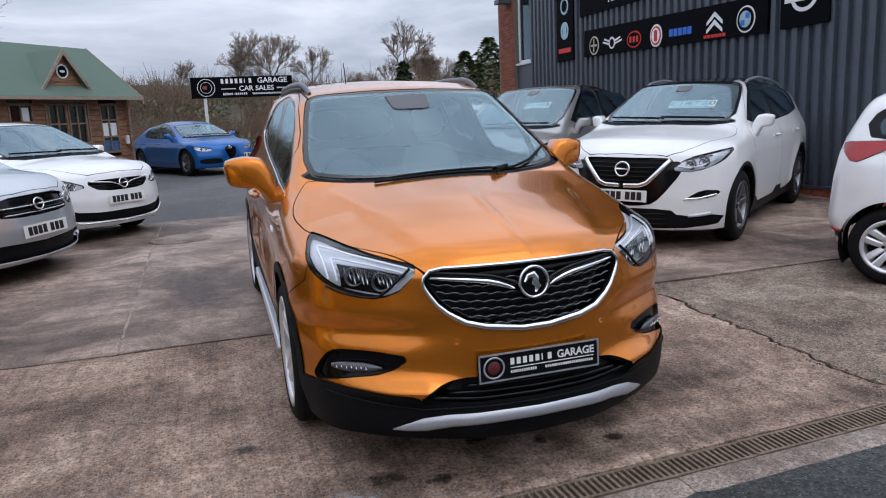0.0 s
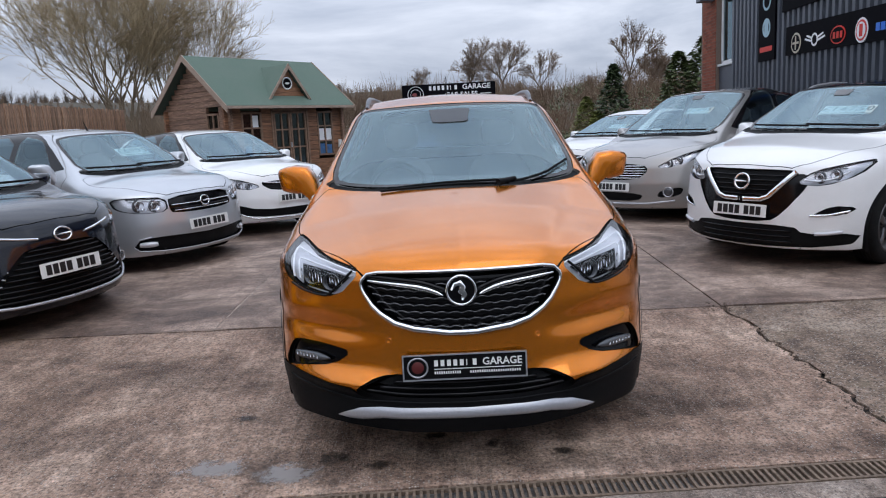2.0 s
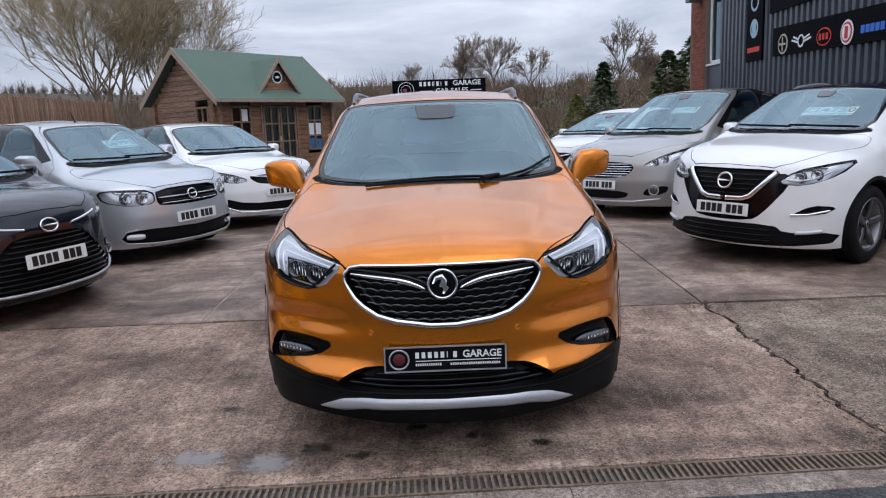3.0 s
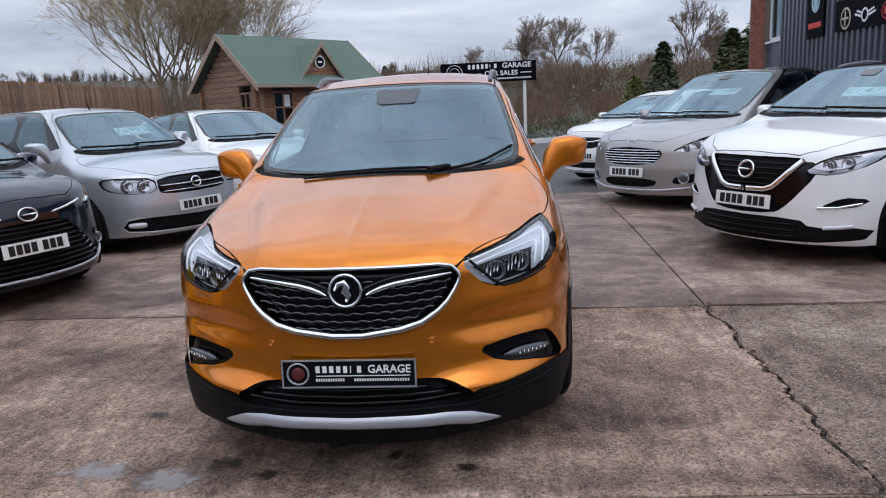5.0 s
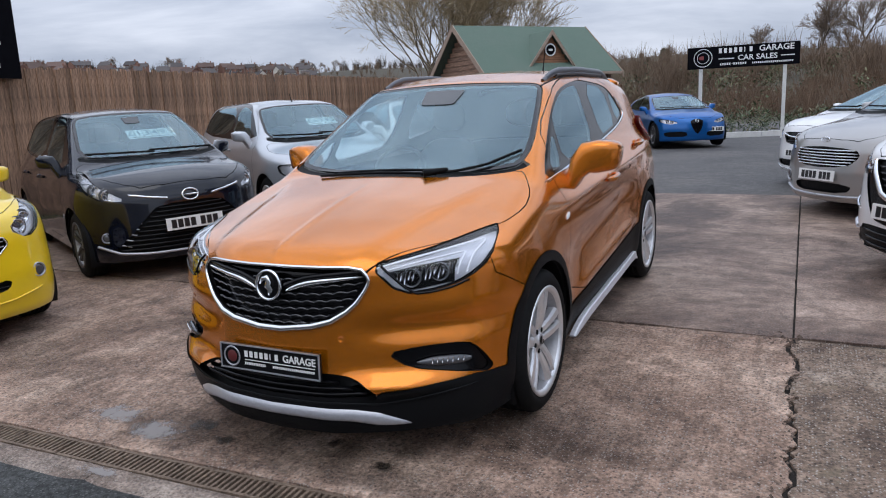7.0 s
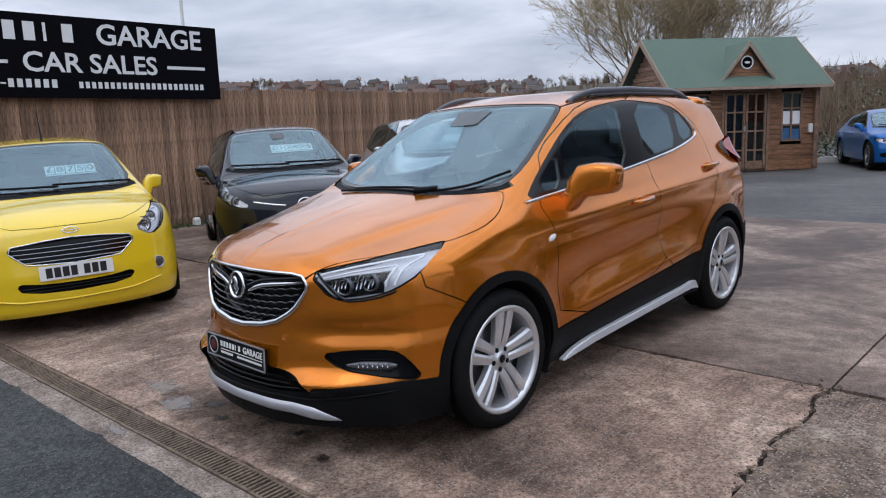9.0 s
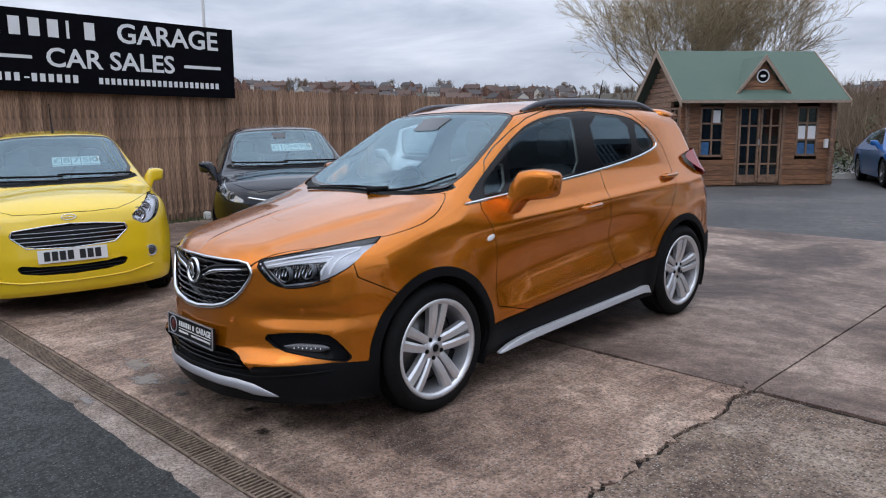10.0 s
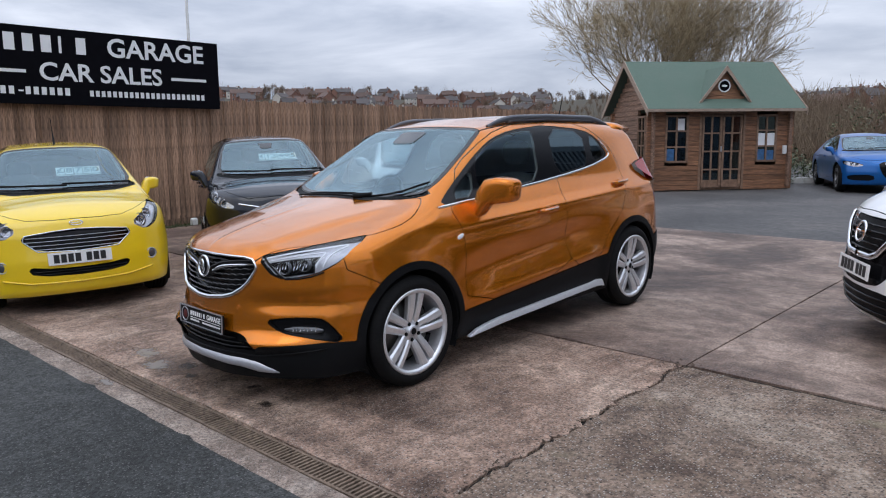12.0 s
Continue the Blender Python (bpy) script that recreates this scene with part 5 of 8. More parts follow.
def crossover_details(car, sd, s):
    def on_front(pts, lift=0.0, n=40, closed=False):
        p = np.array(pts, float)
        if closed:
            p = np.vstack([p, p[:1]])
        q = np.interp(np.linspace(0, len(p) - 1, n), np.arange(len(p)), p[:, 0]), np.interp(np.linspace(0, len(p) - 1, n), np.arange(len(p)), p[:, 1])
        return sd.on_front(q[0], q[1], lift)

    # chrome surround of the grille
    half = chaikin(s["grille_line"], 1)
    half = half[half[:, 0] > 0.01]
    ring = np.vstack([half, half[::-1] * np.array([-1, 1])])
    pts = sd.on_front(ring[:, 0], ring[:, 1], 0.004)
    fine = np.vstack([pts[i] * (1 - t) + pts[(i + 1) % len(pts)] * t for i in range(len(pts)) for t in (0, 0.5)])
    low = np.clip((0.80 - fine[:, 2]) / 0.16, 0, 1)
    rod("grille_surround", fine, 0.0075 + 0.0065 * low, M_CHROME, car, "bright chrome grille surround", sides=10, closed=True, up=(0, -1, 0.2))
    # scaled mesh of the grille: rows of shallow arcs
    for k in range(7):
        z0 = 0.640 + 0.030 * k
        wmax = np.interp(z0, [0.61, 0.645, 0.712, 0.80, 0.87], [0.05, 0.24, 0.355, 0.415, 0.40])
        xs = np.linspace(-wmax, wmax, int(wmax * 2 / 0.012) + 8)
        arc = np.abs(np.sin((xs / 0.058 + 0.5 * (k % 2)) * np.pi))
        zz = z0 + 0.018 * (np.abs(xs) / 0.42) ** 2 + 0.010 * arc - 0.004
        p = sd.on_front(xs, zz, -0.020)
        p[:, 1] -= 0.008 * arc
        rod("grille_bar", p, 0.0056, M_MESH, car, sides=8, flat=0.8)
    for sg in (-1, 1):
        xs = np.array([0.078, 0.10, 0.14, 0.185, 0.25, 0.33, 0.402])
        zs = np.array([0.776, 0.786, 0.801, 0.813, 0.822, 0.829, 0.835])
        p = sd.on_front(sg * xs, zs, -0.006)
        rod("grille_wing", p, [0.004, 0.009, 0.011, 0.011, 0.010, 0.008, 0.005], M_CHROME, car, "chrome wing bar", sides=8, flat=0.8, up=(0, -1, 0))
        xs2 = np.linspace(0.07, 0.41, 12)
        p = sd.on_front(sg * xs2, np.interp(xs2, xs, zs) + 0.022, -0.012)
        rod("grille_wing_back", p, 0.012, M_GLOSSB, car, sides=8)
    badge_disc(car, sd.on_front([0.0], [0.797], 0.002)[0], (0, -1, 0.12), 0.066)
    # dealer plate with bar lettering
    m = Matrix.Translation(sd.on_front([0.0], [0.480], 0.012)[0]) @ pose(0, 0, 0, -4, 0, 0)
    pl = new("number_plate")
    pl.parent, pl.matrix_basis = car, m
    box("plate", -0.262, 0.262, -0.010, 0.004, -0.056, 0.056, M_PLATEB, pl, bevel=0.002)
    bm = bmesh.new()
    for x0, x1, z0, z1 in ((-0.262, 0.262, 0.050, 0.056), (-0.262, 0.262, -0.056, -0.050), (-0.262, -0.256, -0.056, 0.056), (0.256, 0.262, -0.056, 0.056)):
        bm_box(bm, x0, x1, -0.014, -0.009, z0, z1)
    part("plate_frame", bm, M_SATIN, pl)
    letters("word", "GARAGE", 0.044, M_WHITEINK, pl, pose(0.158, -0.011, 0.016, 90, 0, 0), width=0.165)
    x = -0.128
    for k in range(7):
        box("name_bar", x, x + (0.016 if k != 5 else 0.004), -0.0125, -0.009, 0.004, 0.030, M_WHITEINK, pl)
        x += 0.027
    box("rule", -0.128, 0.238, -0.0125, -0.009, -0.010, -0.007, M_WHITEINK, pl)
    for k in range(12):
        box("number_bar", -0.128 + 0.0095 * k, -0.1225 + 0.0095 * k, -0.0125, -0.009, -0.030, -0.019, M_WHITEINK, pl)
    for k in range(22):
        box("address_bar", 0.022 + 0.0098 * k, 0.028 + 0.0098 * k, -0.0125, -0.009, -0.030, -0.020, M_WHITEINK, pl)
    V, F = lathe([(0.0, 0.045), (0.002, 0.045), (0.002, 0.038), (0.0, 0.038)], 32, "z")
    em = grid_part("emblem_ring", V, F, M_SATIN, pl)
    em.matrix_basis = pose(-0.198, -0.0105, 0.0, 90, 0, 0)
    V, F = lathe([(0.0, 0.026), (0.002, 0.022), (0.002, 0.0)], 24, "z")
    em = grid_part("emblem_disc", V, F, M_EMB, pl)
    em.matrix_basis = pose(-0.198, -0.0105, 0.0, 90, 0, 0)
    # slats of the lower grille
    for k in range(3):
        z0 = 0.352 + 0.028 * k
        w = 0.43 - 0.06 * k
        xs = np.linspace(-w, w, 24)
        rod("lower_grille_slat", sd.on_front(xs, xs * 0 + z0, -0.018), 0.008, M_GLOSSB, car, sides=6)
    xs = np.linspace(-0.580, 0.580, 60)
    zs = np.interp(np.abs(xs), [0, 0.20, 0.36, 0.44, 0.580], [0.280, 0.279, 0.272, 0.258, 0.222])
    rr = np.interp(np.abs(xs), [0, 0.36, 0.46, 0.53, 0.580], [0.026, 0.029, 0.031, 0.017, 0.003])
    rod("skid_trim", sd.on_front(xs, zs, 0.0) + np.array([0, -0.004, 0]), rr, M_SATIN, car, "satin silver skid trim", sides=12, flat=0.55, up=(0, -1, 0.25))
    xs = np.linspace(-0.80, 0.80, 50)
    zs = np.interp(np.abs(xs), [0, 0.30, 0.47, 0.68, 0.80], [0.325, 0.325, 0.318, 0.350, 0.366])
    rod("bumper_crease", sd.on_front(xs, zs, 0.007), 0.0045, M_PLASTIC, car, sides=6)
    for sg in (-1, 1):
        # fog lamps
        xs = np.linspace(0.60, 0.78, 12)
        p = sd.on_front(sg * xs, 0.474 - 0.03 * (xs - 0.6), -0.004)
        fog = rod("fog_lamp", p, [0.004, 0.010, 0.015, 0.019, 0.021, 0.022, 0.022, 0.022, 0.021, 0.020, 0.016, 0.008], M_LAMPK, car, sides=10, flat=0.8, up=(0, -1, 0))
        for k in range(7):
            x0 = 0.650 + 0.017 * k
            q = sd.on_front([sg * x0, sg * (x0 + 0.003)], [0.466 + 0.004 * (k % 2), 0.488 - 0.03 * (x0 - 0.65)], 0.016)
            rod("fog_rib", q, 0.0024, M_REFLECT, fog, sides=6)
        # headlamp: two slim light guides round two dark chambers with bright reflectors
        for pa, r0, dep in (([(0.455, 0.868), (0.50, 0.882), (0.60, 0.907), (0.70, 0.926), (0.768, 0.936), (0.778, 0.930), (0.778, 0.90), (0.776, 0.86), (0.770, 0.822)], 0.0052, -0.012),
                            ([(0.475, 0.853), (0.53, 0.868), (0.60, 0.886), (0.70, 0.904), (0.738, 0.909), (0.746, 0.902), (0.745, 0.87), (0.740, 0.818)], 0.0046, -0.014)):
            P = np.array(pa)
            q = np.linspace(0, len(P) - 1, 44)
            lx, lz = np.interp(q, np.arange(len(P)), P[:, 0]), np.interp(q, np.arange(len(P)), P[:, 1])
            rod("light_guide", sd.on_front(sg * lx, lz, dep), r0, M_LED, car, sides=8, up=(0, -1, 0))
        X, Y = np.meshgrid(np.linspace(0, 1, 14), np.linspace(0, 1, 8), indexing="ij")
        XX = 0.495 + 0.238 * X
        low, high = np.interp(XX, [0.495, 0.58, 0.735], [0.845, 0.768, 0.790]), np.interp(XX, [0.495, 0.60, 0.735], [0.852, 0.878, 0.896])
        idx = np.arange(112).reshape(14, 8)
        Q = np.stack([idx[:-1, :-1], idx[1:, :-1], idx[1:, 1:], idx[:-1, 1:]], -1).reshape(-1, 4)
        grid_part("lamp_chamber", sd.on_front(sg * XX.reshape(-1), (low + (high - low) * Y).reshape(-1), -0.027), Q, M_GLOSSB, car)
        for x0, z0, r in ((0.592, 0.818, 0.036), (0.688, 0.842, 0.036)):
            c = sd.on_front([sg * x0], [z0], -0.046)[0]
            V, F = lathe([(0.0, 0.004), (0.004, r * 0.5), (0.016, r * 0.85), (0.034, r), (0.034, r * 1.05), (0.0, r * 1.06)], 24, "z")
            ref = grid_part("reflector", V, F, M_LAMPK, car)
            ref.matrix_basis = Matrix.Translation(c) @ Vector((sg * 0.25, -1, 0.1)).to_track_quat("Z", "Y").to_matrix().to_4x4()
            V, F = blob(0, 0, 0.012, 0.008, 0.008, 0.014, 2)
            grid_part("bulb", V, F, M_REFLECT, ref)
        for k in range(15):
            x0 = 0.53 + 0.0145 * k
            lo_, hi_ = 0.800 + 0.10 * (x0 - 0.53) + 0.010 * math.sin(k * 2.3), 0.848 + 0.12 * (x0 - 0.53) + 0.006 * math.sin(k * 1.7)
            if k in (5, 6, 13):
                continue
            rod("lamp_rib", sd.on_front(sg * np.array([x0, x0 + 0.005]), np.array([lo_, hi_]), -0.020), 0.0034, M_REFLECT, car, sides=6)
        # black edge of the lens along its lower side
        P = np.array([(0.470, 0.872), (0.505, 0.842), (0.560, 0.785), (0.600, 0.757), (0.66, 0.760), (0.72, 0.772), (0.775, 0.795)])
        q = np.linspace(0, len(P) - 1, 30)
        rod("lens_edge", sd.on_front(sg * np.interp(q, np.arange(7), P[:, 0]), np.interp(q, np.arange(7), P[:, 1]), -0.001), 0.006, M_GLOSSB, car, sides=6, up=(0, -1, 0))
        # parking sensors
        for x0, z0 in ((0.66, 0.641), (0.319, 0.583)):
            c = sd.on_front([sg * x0], [z0], 0.0)[0]
            n = sd.normal(np.array([c]))[0]
            V, F = lathe([(0.0, 0.013), (0.002, 0.012), (0.002, 0.0095), (-0.0005, 0.009), (0.0015, 0.0)], 20, "z")
            o = grid_part("parking_sensor", V, F, M_ORANGE, car)
            o.matrix_basis = Matrix.Translation(c) @ Vector(n).to_track_quat("Z", "Y").to_matrix().to_4x4()
        # belt chrome, indicator, handles, sill trim, rails
        ys = np.array([0.30, 0.45, 0.629, 0.85, 1.098, 1.447, 1.753, 2.0, 2.179, 2.34, 2.43, 2.447, 2.42, 2.36])
        zs = np.array([1.069, 1.079, 1.089, 1.107, 1.125, 1.150, 1.178, 1.204, 1.230, 1.262, 1.288, 1.31, 1.36, 1.43])
        q = np.linspace(0, len(ys) - 1, 60)
        rod("window_trim", sd.on_side(np.interp(q, np.arange(14), ys), np.interp(q, np.arange(14), zs), sg, 0.002), 0.0095, M_CHROME, car, "chrome window trim", sides=8, flat=0.6, up=(sg, 0, 0.2))
        V, F = blob(0, 0, 0, 0.007, 0.030, 0.016, 2.2)
        V[:, 2] += 0.25 * V[:, 1]
        grid_part("side_indicator", V + sd.on_side([0.425], [0.878], sg, 0.002)[0], F, M_LED, car)
        for y0, z0 in ((1.36, 0.955), (2.44, 1.075)):
            yy = np.linspace(y0 - 0.10, y0 + 0.115, 9)
            p = sd.on_side(yy, z0 + 0.06 * (yy - y0), sg, 0.0)
            p[:, 0] += sg * np.array([0.004, 0.022, 0.034, 0.038, 0.039, 0.038, 0.036, 0.024, 0.006])
            hd = rod("door_handle", p, [0.012, 0.017, 0.018, 0.018, 0.018, 0.018, 0.018, 0.017, 0.012], M_ORANGE, car, sides=10, flat=1.0)
            V, F = blob(0, 0, 0, 0.012, 0.055, 0.034, 2.2)
            grid_part("handle_recess", V + sd.on_side([y0 - 0.01], [z0 - 0.004], sg, -0.006)[0], F, M_ORANGE, hd)
            rod("handle_strip", p[1:-1] + np.array([sg * 0.013, 0, 0.009]), 0.0038, M_SATIN, hd, sides=6)
        # sill trim: a flat bar, pointed at the front, kinked at the rear
        line = [(0.48, 0.198, 0.206), (0.56, 0.206, 0.234), (0.66, 0.213, 0.252), (0.80, 0.224, 0.266), (1.90, 0.268, 0.310), (2.00, 0.270, 0.322), (2.07, 0.262, 0.316), (2.09, 0.255, 0.285)]
        V, F = [], []
        for y0, zl, zh in line:
            xo, xi = 0.912, 0.872
            V += [(sg * xi, y0, zl), (sg * (xo - 0.006), y0, zl), (sg * xo, y0, zl + 0.006), (sg * (xo - 0.008), y0, zh - 0.004), (sg * (xo - 0.016), y0, zh), (sg * xi, y0, zh)]
        for i in range(len(line) - 1):
            for j in range(6):
                F.append((6 * i + j, 6 * i + (j + 1) % 6, 6 * i + 6 + (j + 1) % 6, 6 * i + 6 + j))
        F += [tuple(range(5, -1, -1)), tuple(range(6 * len(line) - 6, 6 * len(line)))]
        grid_part("sill_trim", V, F, M_SILL, car, "satin silver sill trim", smooth=False)
        yy = np.linspace(1.10, 2.68, 30)
        base = sd.on_side(yy, yy * 0 + 1.50, sg)
        top = sd.on_top(sg * (0.545 + 0.02 * np.sin((yy - 1.1) / 1.58 * np.pi)), yy, 0.0)
        rise = np.interp(yy, [1.10, 1.22, 1.40, 2.40, 2.58, 2.68], [-0.004, 0.018, 0.036, 0.033, 0.016, -0.004])
        p = top.copy()
        p[:, 2] += rise
        rod("roof_rail", p, np.interp(yy, [1.10, 1.25, 2.5, 2.68], [0.012, 0.017, 0.017, 0.012]), M_RAIL, car, "dark grey roof rail", sides=12, flat=1.25)
        rod("roof_rail_cap", p[4:-4] + np.array([0, 0, 0.016]), 0.008, M_SATIN, car, sides=6, flat=0.6)
        q = top[4:-4].copy()
        q[:, 2] += rise[4:-4] * 0.4
        rod("roof_rail_foot", q, 0.015, M_RAIL, car, sides=6)
        # black strip between roof and windscreen side
        yy = np.linspace(0.98, 2.75, 30)
        rod("roof_seam", sd.on_top(sg * np.linspace(0.575, 0.56, 30), yy, -0.002), 0.006, M_PLASTIC, car, sides=6)
    # wipers along the glass foot
    for pts in ([(-0.40, 0.10), (-0.20, 0.10), (0.0, 0.11), (0.20, 0.115), (0.30, 0.12)], [(0.22, 0.10), (0.36, 0.17), (0.52, 0.27), (0.66, 0.40)], [(-0.30, 0.13), (0.0, 0.15), (0.26, 0.17)]):
        p = np.array(pts)
        q = np.linspace(0, len(p) - 1, 14)
        rod("wiper", sd.on_top(np.interp(q, np.arange(len(p)), p[:, 0]), np.interp(q, np.arange(len(p)), p[:, 1]), 0.010), 0.0065, M_PLASTIC, car, sides=6, flat=1.2)
    p = sd.on_top([0.24, 0.34], [0.09, 0.17], 0.02)
    rod("wiper_arm", p, [0.02, 0.012], M_PLASTIC, car, sides=8)
    # spoiler, aerial
    xs = np.linspace(-0.60, 0.60, 24)
    pts = sd.on_top(xs, 2.88 - 0.10 * (xs / 0.6) ** 2, 0.0)
    V, F = [], []
    for p0 in pts:
        V += [tuple(p0 + np.array(o)) for o in ((0, -0.16, 0.012), (0, 0.06, 0.022), (0, 0.20, 0.004), (0, 0.19, -0.022), (0, 0.02, -0.05))]
    for i in range(len(pts) - 1):
        for j in range(5):
            F.append((5 * i + j, 5 * i + (j + 1) % 5, 5 * i + 5 + (j + 1) % 5, 5 * i + 5 + j))
    F += [(4, 3, 2, 1, 0), tuple(5 * len(pts) - 5 + j for j in range(5))]
    grid_part("roof_spoiler", V, F, M_ORANGE, car)
    p = sd.on_top([0.0], [2.72], 0.0)[0]
    rod("aerial", [p, p + np.array([0, 0.05, 0.12]), p + np.array([0, 0.09, 0.235])], [0.010, 0.0045, 0.003], M_PLASTIC, car)


M_MESH = material("glossy_grille_mesh", (0.014, 0.015, 0.018), rough=0.16, coat=0.8, spec=0.6)
M_SILL = material("bright_sill_silver", (0.66, 0.665, 0.70), rough=0.36, metal=0.45, grain=0.05, scale=80)
M_EMB = material("dull_red_emblem", (0.10, 0.012, 0.012), rough=0.5)
M_RAIL = material("roof_rail_grey", (0.10, 0.105, 0.12), rough=0.35, metal=0.4, grain=0.08, scale=60)
crossover_details(crossover, crossover_solid, spec)

# ---- the other cars of the yard ----
def plain_spec(label, paint_mat, fo, wb, ro, hw, H, R, nose_z, cowl, screen, roof_end, tail_low, belt, **extra):
    """Lines of an ordinary car: nose height, windscreen foot and head, roof end, belt line."""
    cy, cz = cowl
    sy, sz = screen
    ry, rz = roof_end
    by0, by1 = belt
    end = wb + ro
    kx = hw - 0.19
    tx = hw - 0.31
    win_f = [(cy + 0.52, by0 + 0.03), (cy + 0.60, by0 + 0.12), (sy + 0.12, sz - 0.07), (sy + 0.34, sz - 0.02), (sy + 0.62, sz + 0.0), (sy + 0.60, by0 + 0.05)]
    win_r = [(sy + 0.70, by0 + 0.06), (sy + 0.72, sz + 0.0), (ry - 0.45, rz - 0.01), (ry - 0.18, (rz + by1) / 2), (ry - 0.22, by1 + 0.03)]
    frame_ = [(cy + 0.20, by0), (sy + 0.05, sz - 0.08), (sy + 0.34, sz + 0.01), (sy + 0.75, sz + 0.03), (ry - 0.38, rz + 0.01), (ry - 0.10, (rz + by1) / 2), (ry - 0.16, by1)]
    s = dict(
        label=label, paint=paint_mat, step=0.035, front=fo, rear=ro, wheelbase=wb, half_width=hw, height=H, radius=R, arch=R + 0.05, track=hw - 0.012,
        belt=by0, cowl=cy, rim=R * 0.68, flare=0.018, round=0.11, round_front=0.09, top_soft=0.10,
        top=[(-fo - 0.7, nose_z - 0.45), (-fo - 0.08, nose_z - 0.11), (-fo + 0.06, nose_z), (-fo * 0.5, nose_z + (cz - nose_z) * 0.55), (cy - 0.08, cz - 0.02), (cy, cz), (sy, sz), (sy + 0.3, H - 0.02), (sy + 0.75, H),
             (ry - 0.3, rz + 0.045), (ry, rz), (tail_low[0], tail_low[1]), (end + 0.05, tail_low[1] - 0.15)],
        crown=[(-1, 0.09), (0, 0.07), (1.0, 0.07), (3, 0.08)],
        plan=[(-fo, hw - 0.07), (-0.4, hw - 0.012), (0, hw - 0.005), (wb, hw - 0.005), (end, hw - 0.05)],
        section=[(0.2, -0.05), (0.35, -0.01), (0.55, 0.0), (by0 - 0.22, 0.0), (by0 - 0.08, -0.025), (by0, -0.07), (by0 + 0.08, -0.11), (H - 0.08, -0.29), (H, -0.33)],
        nose=[(0.12, 0.12), (0.22, 0.02), (0.34, 0.0), (0.50, 0.0), (nose_z - 0.16, 0.035), (nose_z - 0.03, 0.09), (nose_z + 0.04, 0.2), (nose_z + 0.3, 0.6)],
        tail=[(0.2, 0.10), (0.45, 0.0), (0.75, 0.02), (0.95, 0.05), (1.1, 0.10), (1.5, 0.30)],
        nose_plan=[(0, 0.0), (0.25, 0.02), (0.45, 0.08), (0.6, 0.16), (hw - 0.1, 0.31), (hw - 0.02, 0.48), (hw + 0.05, 0.7)],
        tail_plan=[(0, 0.0), (0.5, 0.04), (hw - 0.12, 0.14), (hw, 0.3)],
        sill=[(-fo, 0.19), (-0.4, 0.19), (0.4, 0.20), (wb - 0.4, 0.21), (end, 0.27)],
        mirror=(cy + 0.52, by0 + 0.07, 0.185), wiper_y=(cy + 0.07, cy + 0.10),
        cuts=[
            dict(name="windscreen", view="top", poly=[(-0.2, cy + 0.02), (kx * 0.6, cy + 0.06), (kx, cy + 0.16), (tx + 0.02, sy - 0.06), (tx - 0.04, sy + 0.01), (-0.2, sy - 0.02)], mat=M_GLASS, frit=0.03, open=True, above=cz - 0.12, rounds=1),
            dict(name="cowl_panel", view="top", poly=[(-0.2, cy - 0.05), (kx * 0.6, cy - 0.02), (kx + 0.02, cy + 0.12), (kx, cy + 0.2), (-0.2, cy + 0.1)], mat=M_PLASTIC, above=cz - 0.12, rounds=1, sink=0.01),
            dict(name="front_window", view="side", poly=win_f, mat=M_SIDE, open=True, pair=True, rounds=1, frit=0.008, gap=0.001),
            dict(name="rear_side_window", view="side", poly=win_r, mat=M_PRIV, open=True, pair=True, rounds=1, frit=0.008, gap=0.001),
            dict(name="window_surround", view="side", poly=frame_, mat=M_GLOSSB, pair=True, rounds=1, gap=0.0, sink=0.004),
            dict(name="rear_window", view="rear", poly=[(-0.2, tail_low[1] + 0.04), (hw - 0.36, tail_low[1] + 0.04), (hw - 0.40, rz - 0.07), (-0.2, rz - 0.05)], mat=M_PRIV, frit=0.02, open=True, fore=wb - 0.2),
        ],
    )
    front = extra.pop("front_cuts", [])
    s["cuts"] += front
    s["cuts"] += [
        dict(name="bonnet", view="top", poly=[(-0.3, -fo + 0.09), (0.35, -fo + 0.11), (0.55, -fo + 0.26), (hw - 0.13, -0.22), (hw - 0.10, 0.0), (kx + 0.05, cy + 0.10), (kx * 0.6, cy - 0.03), (-0.3, cy - 0.06)], above=nose_z - 0.12, rounds=1),
        dict(name="front_door", view="side", poly=[(0.42, 0.30), (0.44, by0 - 0.1), (cy + 0.22, by0 + 0.02), (sy + 0.0, sz - 0.05), (sy + 0.34, sz + 0.05), (sy + 0.67, sz + 0.07), (sy + 0.66, by0), (sy + 0.62, 0.30)], pair=True, rounds=1),
        dict(name="rear_door", view="side", poly=[(sy + 0.62, 0.30), (sy + 0.66, by0), (sy + 0.67, sz + 0.07), (ry - 0.35, rz + 0.04), (ry - 0.2, by1), (wb - 0.05, 0.80), (wb - 0.42, 0.55), (wb - 0.45, 0.30)], pair=True, rounds=1),
    ]
    s["pod_y"] = (sy - 0.21, sy - 0.10)
    s.update(extra)
    return s


def lamp_cut(poly, bowl=M_LAMPD, wrap=0.3):
    return dict(name="headlamp", view="lamp", poly=poly, wrap=wrap, mat=M_LENS, open=True, pair=True, rounds=1, bowl=bowl)


def front_cut(name, poly, mat=M_GLOSSB, sink=0.03, pair=False, rounds=1):
    return dict(name=name, view="front", poly=poly, mat=mat, sink=sink, open=sink > 0.015, back=-0.15, pair=pair, rounds=rounds)


